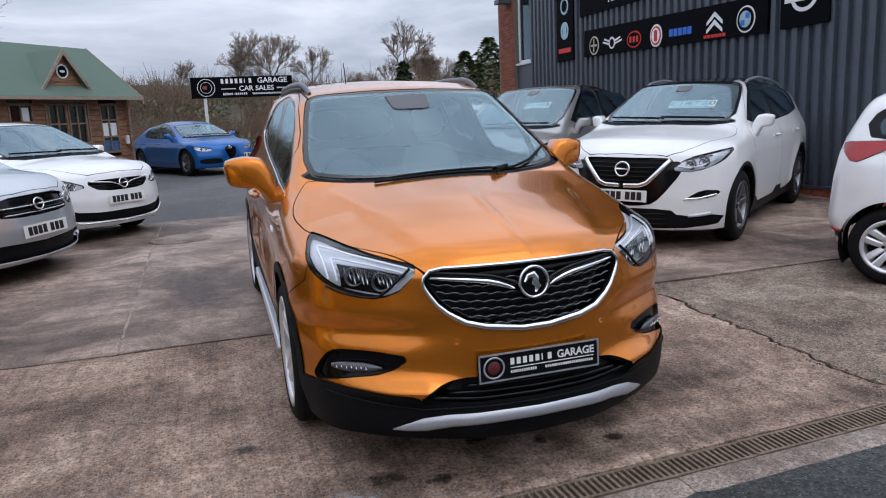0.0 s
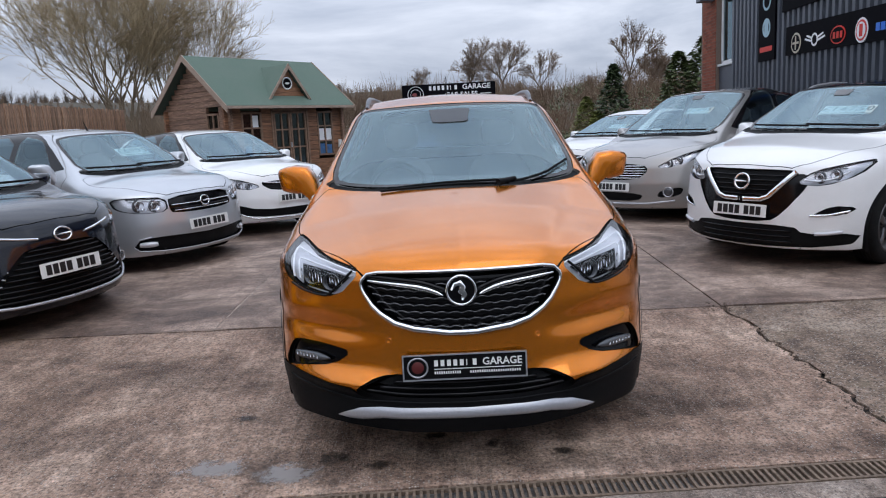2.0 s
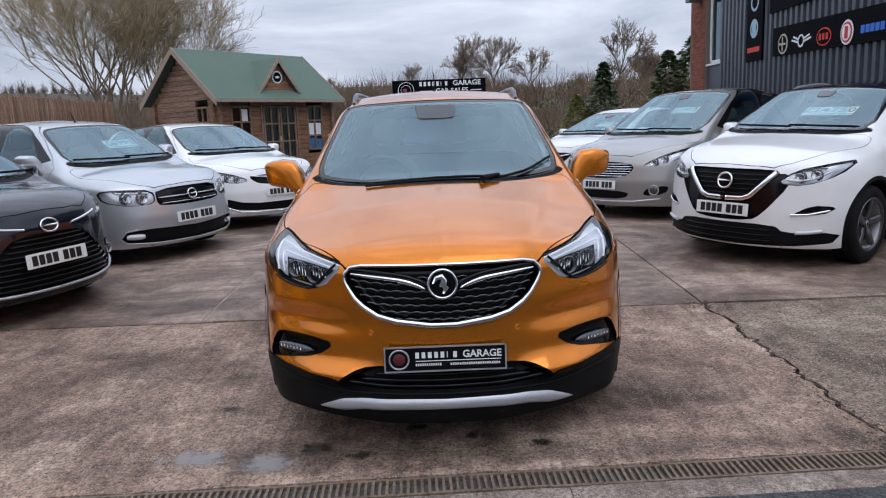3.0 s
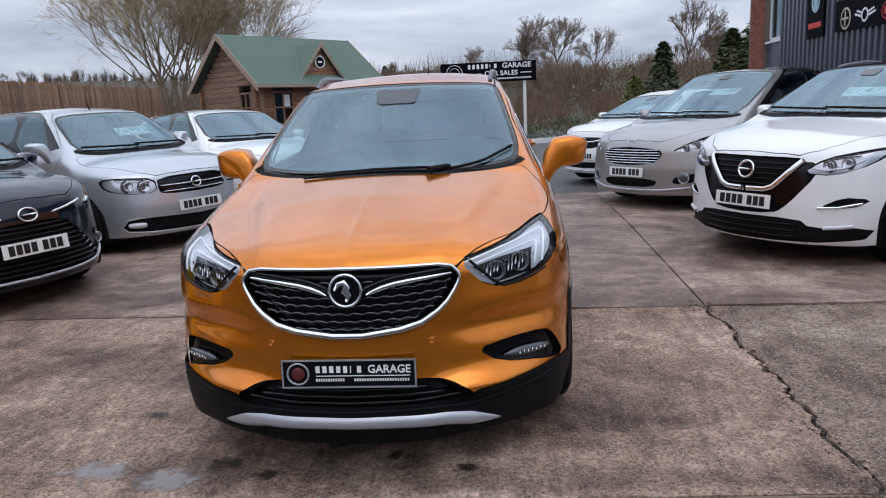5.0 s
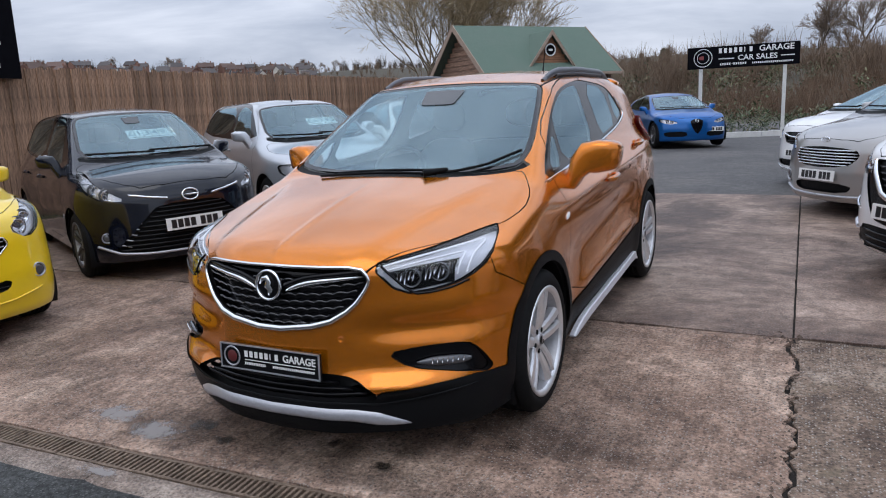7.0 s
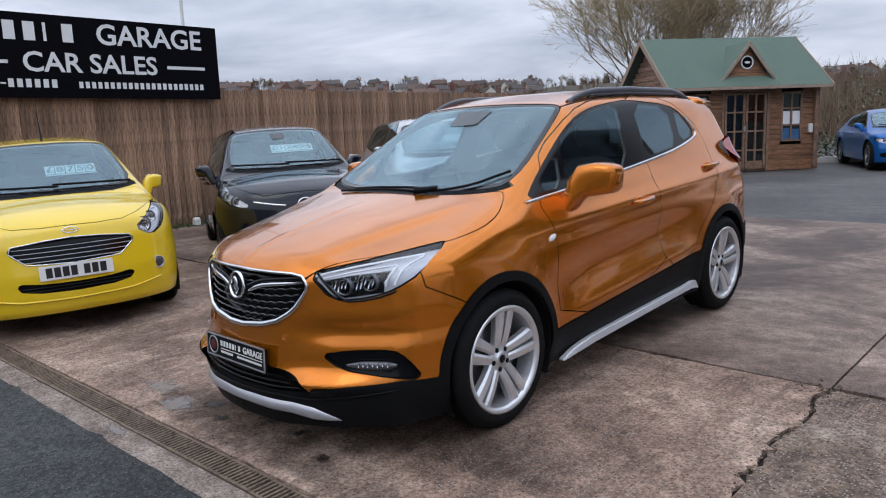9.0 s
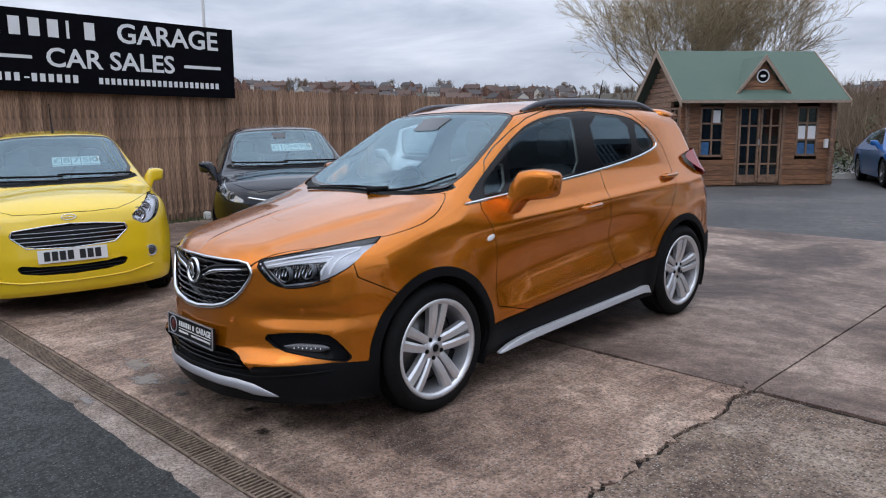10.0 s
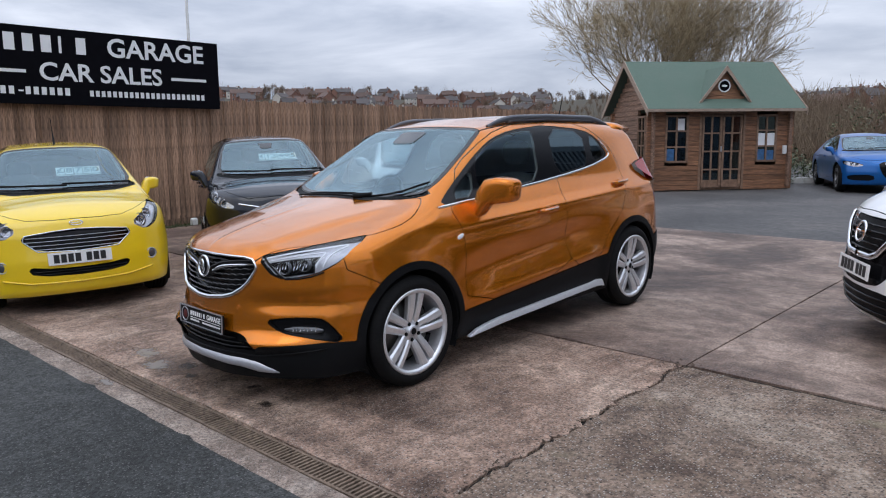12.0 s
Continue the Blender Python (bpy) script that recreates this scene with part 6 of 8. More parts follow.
def slats(car, sd, zs, widths, r, mat, sink=-0.008, bow=0.0, name="grille_slat"):
    for z0, w in zip(zs, widths):
        xs = np.linspace(-w, w, 20)
        rod(name, sd.on_front(xs, z0 + bow * (xs / max(w, 0.01)) ** 2, sink), r, mat, car, sides=6)


def line_on_front(car, sd, name, pts, r, mat, lift=0.0, both=True, flat=1.0):
    p = np.array(pts, float)
    q = np.linspace(0, len(p) - 1, 6 * len(p))
    x, z = np.interp(q, np.arange(len(p)), p[:, 0]), np.interp(q, np.arange(len(p)), p[:, 1])
    for sg in ((-1, 1) if both else (1,)):
        rod(name, sd.on_front(sg * x, z, lift), r, mat, car, sides=8, flat=flat, up=(0, -1, 0))


def lamp_inside(car, sd, spots):
    """Reflectors in dark cups, with bright ribs between them."""
    for sg in (-1, 1):
        for x0, z0, r in spots:
            turn = Vector((sg * 0.25, -1, 0.1)).to_track_quat("Z", "Y").to_matrix().to_4x4()
            cup = grid_part("lamp_cup", *lathe([(0.002, 0.0), (0.002, r * 1.15), (0.006, r * 1.45), (0.0, r * 1.55)], 20, "z"), M_LAMPK, car)
            cup.matrix_basis = Matrix.Translation(sd.on_front([sg * x0], [z0], -0.029)[0]) @ turn
            V, F = lathe([(0.0, 0.004), (0.004, r * 0.5), (0.016, r * 0.85), (0.028, r), (0.028, r * 1.08), (0.0, r * 1.1)], 20, "z")
            o = grid_part("reflector", V, F, M_REFLECT, car)
            o.matrix_basis = Matrix.Translation(sd.on_front([sg * x0], [z0], -0.036)[0]) @ turn
        (xa, za, ra), (xb, zb, rb) = spots[0], spots[-1]
        for k in range(5):
            q = (k + 0.5) / 5
            x0, z0 = xa + (xb - xa) * q, za + (zb - za) * q
            rod("lamp_rib", sd.on_front(sg * np.array([x0 - 0.006, x0 + 0.006]), np.array([z0 - ra * 1.3, z0 - ra * 0.5]), -0.018), 0.0035, M_REFLECT, car, sides=6)
        xs = np.linspace(xa - ra * 1.4, xb + rb * 1.6, 8)
        zs = np.interp(xs, [xa, xb], [za + ra * 1.35, zb + rb * 1.45])
        rod("lamp_brow", sd.on_front(sg * xs, zs, -0.016), 0.006, M_LAMPK, car, sides=6)


def round_fog(car, sd, x0, z0, r):
    for sg in (-1, 1):
        c = sd.on_front([sg * x0], [z0], 0.004)[0]
        m = Matrix.Translation(c) @ Vector((sg * 0.3, -1, 0.0)).to_track_quat("Z", "Y").to_matrix().to_4x4()
        o = grid_part("fog_lamp", *lathe([(-0.02, r * 1.30), (0.005, r * 1.28), (0.007, r * 1.18), (0.004, r * 1.08), (-0.006, r * 1.02)], 24, "z"), M_SATIN, car)
        o.matrix_basis = m
        grid_part("fog_lens", *lathe([(-0.008, r * 1.04), (0.0, r * 0.95), (0.005, r * 0.5), (0.006, 0.0)], 24, "z"), M_LAMPK, o)


def simple_badge(car, sd, z0, rx, rz, mat=M_CHROME):
    c = sd.on_front([0.0], [z0], 0.006)[0]
    a = np.linspace(0, 2 * np.pi, 28, endpoint=False)
    p = np.stack([c[0] + rx * np.cos(a), c[1] + 0.25 * rz * np.sin(a) - 0.004, c[2] + rz * np.sin(a)], -1)
    b = rod("badge", p, min(rx, rz) * 0.16, mat, car, closed=True, up=(0, -1, 0))
    rod("badge_bar", [c + np.array([-rx, -0.004, 0]), c + np.array([rx, -0.004, 0])], rz * 0.16, mat, b, sides=6)


def front_plate(car, sd, z0, x0=0.0, lean=-5, mat=M_PLATE):
    plate_bars(car, Matrix.Translation(sd.on_front([x0], [z0], 0.012)[0]) @ pose(0, 0, 0, lean, 0, 0), back=mat)


def handles(car, sd, ys, z0, mat):
    for sg in (-1, 1):
        for y0 in ys:
            yy = np.linspace(y0 - 0.1, y0 + 0.1, 7)
            p = sd.on_side(yy, yy * 0 + z0, sg, 0.0)
            p[:, 0] += sg * np.array([0.002, 0.022, 0.034, 0.036, 0.034, 0.024, 0.002])
            rod("door_handle", p, 0.014, mat, car, sides=8)


def rails(car, sd, y0, y1, x0, mat):
    for sg in (-1, 1):
        yy = np.linspace(y0, y1, 20)
        p = sd.on_top(sg * x0 + yy * 0, yy)
        p[:, 2] += 0.045 * np.sin((yy - y0) / (y1 - y0) * np.pi) ** 0.35
        rod("roof_rail", p, 0.016, mat, car, sides=8)


def aerial(car, sd, y0, h=0.16):
    p = sd.on_top([0.0], [y0])[0]
    rod("aerial", [p, p + np.array([0, h * 0.3, h * 0.5]), p + np.array([0, h * 0.55, h])], [0.012, 0.005, 0.003], M_PLASTIC, car)


M_DARKRIM = material("dark_alloy", (0.10, 0.10, 0.105), rough=0.3, metal=0.7, grain=0.1, scale=40)
CARS = {}
CARS["yellow"] = lambda: plain_spec("bright yellow small hatchback parked nose out before a wooden fence", M_YELLOW, 0.78, 2.489, 0.66, 0.848, 1.545, 0.30, 0.90, (0.12, 1.06), (0.92, 1.505), (2.95, 1.46), (3.08, 1.0), (0.98, 1.06),
    front_cuts=[lamp_cut([(0.50, 0.78), (0.64, 0.70), (0.80, 0.77), (0.93, 0.95), (0.82, 0.95), (0.66, 0.87)]),
                front_cut("grille", [(-0.2, 0.575), (0.33, 0.59), (0.45, 0.69), (0.43, 0.74), (0.2, 0.765), (-0.2, 0.775)]),
                front_cut("lower_intake", [(-0.2, 0.355), (0.38, 0.375), (0.43, 0.46), (0.2, 0.43), (-0.2, 0.43)], M_PLASTIC)], rim_mat=M_ALLOY, nose_plan=[(0, 0.0), (0.25, 0.012), (0.45, 0.05), (0.6, 0.105), (0.75, 0.23), (0.83, 0.40), (0.9, 0.62)], pod=False)
CARS["black"] = lambda: plain_spec("glossy black small hatchback parked nose out by a fence", M_BLACKP, 0.80, 2.51, 0.635, 0.848, 1.535, 0.31, 0.90, (0.10, 1.045), (0.90, 1.495), (2.95, 1.45), (3.08, 1.0), (0.98, 1.08),
    front_cuts=[lamp_cut([(0.56, 0.74), (0.78, 0.74), (0.95, 0.82), (1.02, 0.98), (0.92, 0.97), (0.80, 0.86)]),
                front_cut("grille", [(-0.2, 0.26), (0.66, 0.27), (0.63, 0.33), (0.38, 0.60), (0.28, 0.68), (-0.2, 0.69)], M_PLASTIC)], rim_mat=M_DARKRIM)
CARS["silver"] = lambda: plain_spec("silver hatchback with black window frames parked nose out", M_SILVER, 0.83, 2.589, 0.65, 0.866, 1.52, 0.315, 0.86, (0.14, 1.02), (0.90, 1.465), (3.0, 1.45), (3.13, 1.0), (1.02, 1.06),
    front_cuts=[lamp_cut([(0.45, 0.64), (0.72, 0.63), (0.94, 0.68), (0.97, 0.79), (0.80, 0.80), (0.46, 0.78)]),
                front_cut("grille", [(-0.2, 0.60), (0.38, 0.61), (0.41, 0.66), (0.40, 0.78), (-0.2, 0.79)]),
                front_cut("lower_intake", [(-0.2, 0.23), (0.70, 0.24), (0.74, 0.31), (0.68, 0.39), (-0.2, 0.36)], M_PLASTIC)], pod=False)
CARS["family"] = lambda: plain_spec("white family hatchback parked nose out by the cabin", M_WHITE, 0.92, 2.662, 0.79, 0.90, 1.485, 0.325, 0.86, (0.10, 1.02), (0.98, 1.43), (3.05, 1.40), (3.2, 0.98), (0.96, 1.06),
    front_cuts=[lamp_cut([(0.46, 0.67), (0.66, 0.63), (0.98, 0.70), (1.08, 0.80), (0.90, 0.80), (0.70, 0.76)]),
                front_cut("grille", [(-0.2, 0.60), (0.30, 0.61), (0.42, 0.68), (0.43, 0.73), (-0.2, 0.74)]),
                front_cut("lower_intake", [(-0.2, 0.25), (0.60, 0.27), (0.78, 0.36), (0.76, 0.45), (0.5, 0.36), (-0.2, 0.36)], M_PLASTIC)], pod=False)
CARS["white_crossover"] = lambda: plain_spec("white crossover with black roof parked nose out beside a steel building", M_WHITE, 0.90, 2.646, 0.85, 0.903, 1.615, 0.35, 0.95, (0.10, 1.15), (0.98, 1.575), (3.1, 1.48), (3.25, 1.1), (1.07, 1.16),
    front_cuts=[lamp_cut([(0.47, 0.76), (0.70, 0.74), (0.96, 0.83), (1.08, 0.95), (0.90, 0.93), (0.62, 0.87)]),
                front_cut("grille", [(-0.2, 0.62), (0.22, 0.63), (0.42, 0.85), (0.40, 0.875), (-0.2, 0.875)], M_PLASTIC),
                front_cut("nose_panel", [(-0.2, 0.42), (0.26, 0.43), (0.36, 0.50), (0.54, 0.75), (0.52, 0.84), (0.40, 0.84), (-0.2, 0.80)], M_GLOSSB, sink=0.01),
                front_cut("air_slot", [(0.56, 0.485), (0.78, 0.50), (0.84, 0.56), (0.70, 0.575)], M_GLOSSB, sink=0.03, pair=True),
                front_cut("lower_intake", [(-0.2, 0.20), (0.80, 0.22), (0.86, 0.34), (0.52, 0.33), (0.45, 0.40), (-0.2, 0.40)], M_PLASTIC, sink=0.012)],
    zones=[dict(name="roof_panel", f=lambda V: np.maximum(np.maximum(1.47 - V[:, 2], 0.93 - V[:, 1]), np.abs(V[:, 0]) - 0.60), mat=M_BLACKP, label="gloss black roof panel"),
           dict(name="lower_cladding", f=lambda V: np.minimum(np.where(np.abs(V[:, 1] - 1.3) < 1.2, V[:, 2] - 0.37, 1), np.minimum(np.hypot(V[:, 1], V[:, 2] - 0.35), np.hypot(V[:, 1] - 2.646, V[:, 2] - 0.35)) - 0.435 + 1.0 * (np.abs(V[:, 0]) < 0.6)), mat=M_PLASTIC, lift=0.004)], twin=False, rim_mat=M_DARKRIM, mirror=(0.62, 1.14, 0.165), mirror_h=0.066)
CARS["carrier"] = lambda: plain_spec("warm grey people carrier parked nose out between white cars", M_GREY, 0.98, 2.849, 0.95, 0.955, 1.69, 0.345, 0.88, (0.0, 1.075), (1.10, 1.65), (3.3, 1.52), (3.6, 1.1), (1.03, 1.12),
    front_cuts=[lamp_cut([(0.58, 0.70), (0.78, 0.70), (1.02, 0.78), (1.16, 0.92), (0.98, 0.88), (0.74, 0.79)]),
                front_cut("grille", [(-0.2, 0.54), (0.34, 0.56), (0.46, 0.67), (0.40, 0.74), (-0.2, 0.77)]),
                front_cut("lower_intake", [(-0.2, 0.29), (0.36, 0.29), (0.42, 0.38), (-0.2, 0.40)], M_PLASTIC),
                front_cut("fog_recess", [(0.56, 0.33), (0.80, 0.35), (0.84, 0.46), (0.60, 0.42)], M_PLASTIC, pair=True)])
CARS["small_white"] = lambda: plain_spec("white small hatchback parked nose out near the hedge", M_WHITE, 0.86, 2.51, 0.65, 0.868, 1.48, 0.315, 0.90, (0.05, 1.04), (0.95, 1.40), (2.95, 1.39), (3.08, 1.0), (0.98, 1.08),
    front_cuts=[lamp_cut([(0.50, 0.72), (0.68, 0.66), (0.90, 0.76), (1.0, 0.93), (0.88, 0.90), (0.70, 0.83)]),
                front_cut("grille", [(-0.2, 0.58), (0.28, 0.60), (0.40, 0.70), (0.42, 0.76), (-0.2, 0.77)]),
                front_cut("lower_intake", [(-0.2, 0.27), (0.55, 0.29), (0.60, 0.37), (-0.2, 0.37)], M_PLASTIC)])
CARS["blue"] = lambda: plain_spec("metallic blue saloon parked beside a low white wall", M_BLUE, 0.80, 2.82, 1.02, 0.93, 1.436, 0.34, 0.82, (0.28, 1.00), (1.15, 1.36), (2.75, 1.32), (3.35, 1.05), (0.95, 1.0),
    front_cuts=[lamp_cut([(0.46, 0.66), (0.70, 0.62), (0.98, 0.68), (1.02, 0.76), (0.80, 0.75)]),
                front_cut("grille", [(-0.3, 0.74), (0.17, 0.74), (0.13, 0.52), (0.0, 0.34), (-0.3, 0.34)]),
                front_cut("side_intake", [(0.24, 0.30), (0.75, 0.30), (0.80, 0.42), (0.28, 0.44)], M_PLASTIC, pair=True)], rim_mat=M_DARKRIM)
CARS["hatch"] = lambda: plain_spec("white small hatchback seen from behind with red tail lamps", M_WHITE, 0.74, 2.385, 0.56, 0.83, 1.50, 0.295, 0.90, (0.10, 1.05), (0.90, 1.42), (2.75, 1.41), (2.87, 0.98), (0.98, 1.06),
    front_cuts=[lamp_cut([(0.50, 0.78), (0.64, 0.70), (0.80, 0.77), (0.93, 0.95), (0.82, 0.95), (0.66, 0.87)]),
                dict(name="tail_lamp", view="side", poly=[(2.34, 1.08), (2.55, 1.075), (2.80, 1.06), (2.80, 1.0), (2.70, 0.90), (2.54, 0.98)], mat=M_RED, pair=True, sink=-0.006, rounds=1),
                dict(name="rear_bumper_insert", view="rear", poly=[(-0.2, 0.30), (0.70, 0.30), (0.72, 0.36), (-0.2, 0.36)], mat=M_PLASTIC, sink=0.01, rounds=0)])

# ---- fence, signs ----
M_FENCE = material("fence_boards", (0.325, 0.197, 0.126), rough=0.85, grain=0.5, scale=14, stretch=(5, 5, 0.6), stain=0.85, second=(0.085, 0.053, 0.036), stain_scale=2.4, bump=0.4, bump_scale=20, object_random=0.30)
M_POST = material("white_post_paint", (0.72, 0.72, 0.70), rough=0.5, grain=0.06, scale=30, stain=0.3, second=(0.45, 0.43, 0.40), stain_scale=4)
M_SIGN = material("black_sign_board", (0.004, 0.004, 0.006), rough=0.6, spec=0.04, grain=0.2, scale=8)
M_LETTER = material("white_sign_letters", (0.80, 0.81, 0.82), rough=0.45)

FX = -7.12


def fence():
    f = thing("fence", Matrix.Identity(4), "tall brown close-boarded timber fence, weathered", "fence", kind="structure")
    w = 0.108
    meshes = []
    for k in range(6):
        bm = bmesh.new()
        h = 2.05 + 0.018 * math.sin(k * 2.7)
        vs = [(0, -w / 2, 0), (0.022, -w / 2, 0), (0.010, w / 2, 0), (0, w / 2, 0)]
        lo = [bm.verts.new(v) for v in vs]
        hi = [bm.verts.new((x, y, h + 0.004 * math.sin(k + y * 30))) for x, y, z in vs]
        for i in range(4):
            bm.faces.new((lo[i], lo[(i + 1) % 4], hi[(i + 1) % 4], hi[i]))
        bm.faces.new(hi)
        bmesh.ops.recalc_face_normals(bm, faces=bm.faces)
        me = bpy.data.meshes.new("board")
        bm.to_mesh(me)
        bm.free()
        me.materials.append(M_FENCE)
        meshes.append(me)
    y, k = -5.0, 0
    while y < 18.6:
        o = new("board", meshes[(k * 5 + k // 7) % 6])
        o.parent = f
        o.matrix_basis = pose(FX + 0.004 * math.sin(k * 1.9), y, ground_z(0, y) + 0.12, 0.25 * math.sin(k * 3.1), 0.3 * math.sin(k * 2.3), 0)
        y += 0.094
        k += 1
    for k in range(9):
        y0 = -5.0 + 2.75 * k
        box("gravel_board", FX - 0.03, FX + 0.012, y0, y0 + 2.72, ground_z(0, y0) - 0.05, ground_z(0, y0 + 1.3) + 0.14, M_FENCE, f)
        box("fence_post", FX - 0.12, FX - 0.03, y0 - 0.05, y0 + 0.05, 0, 2.2, M_FENCE, f)
    for z0 in (0.5, 1.2, 1.9):
        box("rail", FX - 0.07, FX - 0.005, -5.0, 18.6, z0, z0 + 0.08, M_FENCE, f)


fence()
# rough grass along the fence foot
rng = random.Random(5)
V, F = [], []
for k in range(2600):
    y = rng.uniform(-1.0, 16.0)
    x = FX + 0.04 + abs(rng.gauss(0, 0.16))
    h, a = rng.uniform(0.03, 0.13), rng.uniform(0, 6.28)
    z = ground_z(0, y) - 0.01
    b = len(V)
    dx, dy = 0.008 * math.cos(a), 0.008 * math.sin(a)
    V += [(x - dx, y - dy, z), (x + dx, y + dy, z), (x + rng.gauss(0, 0.03), y + rng.gauss(0, 0.03), z + h)]
    F.append((b, b + 1, b + 2))
tagged(grid_part("grass_tufts", V, F, material("dull_grass", (0.045, 0.060, 0.018), rough=0.9, grain=0.3, scale=3), None), "ragged grass along the fence foot", "grass", kind="stuff")
strip = sheet("verge", FX + 0.0, FX + 0.30, -5.0, 18.6, M_GRASS, None, 0.006, 2, 12)
tagged(strip, "narrow mossy verge at the fence foot", "verge", kind="structure")
pp = thing("marker_post", pose(FX + 0.22, 6.55, ground_z(0, 6.5)), "short white plastic marker at the fence foot", "post")
box("stake", -0.05, 0.05, -0.05, 0.05, 0.0, 0.10, M_POST, pp, bevel=0.008)
grid_part("cap", *lathe([(0.095, 0.06), (0.12, 0.055), (0.13, 0.0)], 20, "z"), M_POST, pp)


def sign_board(m, w, h, full, posts, label):
    """A black board with white lettering; the proprietor's name, number and address are plain bars."""
    s = thing("sign", m, label, "sign")
    box("board", -w / 2, w / 2, -0.012, 0.012, 0, h, M_SIGN, s, bevel=0.003)
    x0 = -w / 2 + (0.29 * w if full else 0.03 * w)
    x1 = w / 2 - 0.045 * w
    tw = x1 - x0
    n = 7
    nw = tw * 0.48
    for k in range(n):
        a = x0 + nw * k / n
        wd = nw / n * (0.58 if k != 5 else 0.16)
        box("name_bar", a, a + wd, -0.017, -0.011, h * 0.68, h * 0.90, M_LETTER, s)
    letters("word", "GARAGE", h * 0.36, M_LETTER, s, pose(x0 + tw * 0.765, -0.014, h * 0.79, 90, 0, 0), width=tw * 0.45, extrude=0.003)
    letters("word", "CAR SALES", h * 0.33, M_LETTER, s, pose(x0 + tw * 0.52, -0.014, h * 0.42, 90, 0, 0), width=tw * 0.52, extrude=0.003)
    for a, b in ((0.0, 0.21), (0.825, 1.0)):
        box("line", x0 + tw * a, x0 + tw * b, -0.017, -0.011, h * 0.40, h * 0.442, M_LETTER, s)
    for name, a, b, n, top in (("number_bar", 0.02, 0.385, 12, 0.225), ("address_bar", 0.455, 0.995, 22, 0.205)):
        for k in range(n):
            if (name == "number_bar" and k == 5):
                box(name, x0 + tw * (a + (b - a) * (k + 0.15) / n), x0 + tw * (a + (b - a) * (k + 0.75) / n), -0.017, -0.011, h * 0.160, h * 0.180, M_LETTER, s)
                continue
            box(name, x0 + tw * (a + (b - a) * k / n), x0 + tw * (a + (b - a) * (k + 0.62) / n), -0.017, -0.011, h * 0.125, h * top, M_LETTER, s)
    if full:
        V, F = lathe([(0.0, h * 0.42), (0.004, h * 0.42), (0.004, h * 0.39), (0.0, h * 0.39)], 40, "z")
        e = grid_part("emblem_ring", V, F, M_LETTER, s)
        e.matrix_basis = pose(-w / 2 + 0.145 * w, -0.013, h * 0.5, 90, 0, 0)
        V, F = lathe([(0.0, h * 0.27), (0.004, h * 0.27), (0.004, h * 0.25), (0.0, h * 0.25)], 40, "z")
        e = grid_part("emblem_inner_ring", V, F, M_LETTER, s)
        e.matrix_basis = pose(-w / 2 + 0.145 * w, -0.013, h * 0.5, 90, 0, 0)
        e = grid_part("emblem", *blob(0, 0, 0, h * 0.19, h * 0.09, 0.004, 2.2), material("emblem_red", (0.25, 0.05, 0.05), rough=0.5), s)
        e.matrix_basis = pose(-w / 2 + 0.145 * w, -0.014, h * 0.5, 90, 0, 12)
    for px, z0 in posts:
        box("post", px - 0.05, px + 0.05, 0.014, 0.095, z0, h * 0.9, M_POST, s, bevel=0.006)
    return s


# ---- the sign over the fence: its face looks along +x ----
sg1 = sign_board(pose(FX + 0.13, 4.47, 2.20, 0, 0, 90), 5.5, 1.15, True, ((2.1, 0.02), (-1.9, 0.02)), "black garage sign board with white lettering above the fence")
sg2 = sign_board(pose(1.37, 24.5, 2.41, 0, 0, 0), 3.15, 0.65, True, ((-1.18, -2.15), (1.19, -2.15)), "black garage sign board on two white posts by the hedge")
lp = thing("lamp_post", pose(-9.0, 7.7, 0), "thin pale grey street lamp post beyond the fence", "lamp post")
grid_part("pole", *lathe([(0.0, 0.045), (3.0, 0.032), (6.2, 0.024), (6.25, 0.0)], 12, "z"), M_POST, lp)
rod("lamp_arm", [(0, 0, 6.15), (0.3, 0, 6.3), (0.8, 0, 6.32)], 0.03, M_POST, lp)

# ---- steel-clad building ----
M_CLAD = material("dark_steel_cladding", (0.088, 0.102, 0.128), rough=0.34, metal=0.25, grain=0.10, scale=40, stain=0.35, second=(0.085, 0.09, 0.10), stain_scale=1.2, stretch=(1, 1, 0.35))
M_BRICK = material("red_brick", (0.26, 0.075, 0.040), rough=0.85, grain=0.3, scale=30, stain=0.5, second=(0.15, 0.05, 0.03), stain_scale=6, bump=0.4, bump_scale=60, object_random=0.28)
M_MORTAR = material("mortar", (0.20, 0.15, 0.12), rough=0.95, grain=0.2, scale=60)
M_UPVC = material("white_window_frame", (0.70, 0.71, 0.71), rough=0.35, grain=0.04, scale=20)
M_PANE = glass_material("window_pane", (0.45, 0.50, 0.52), 0.35, 1.9)
WX = 7.90


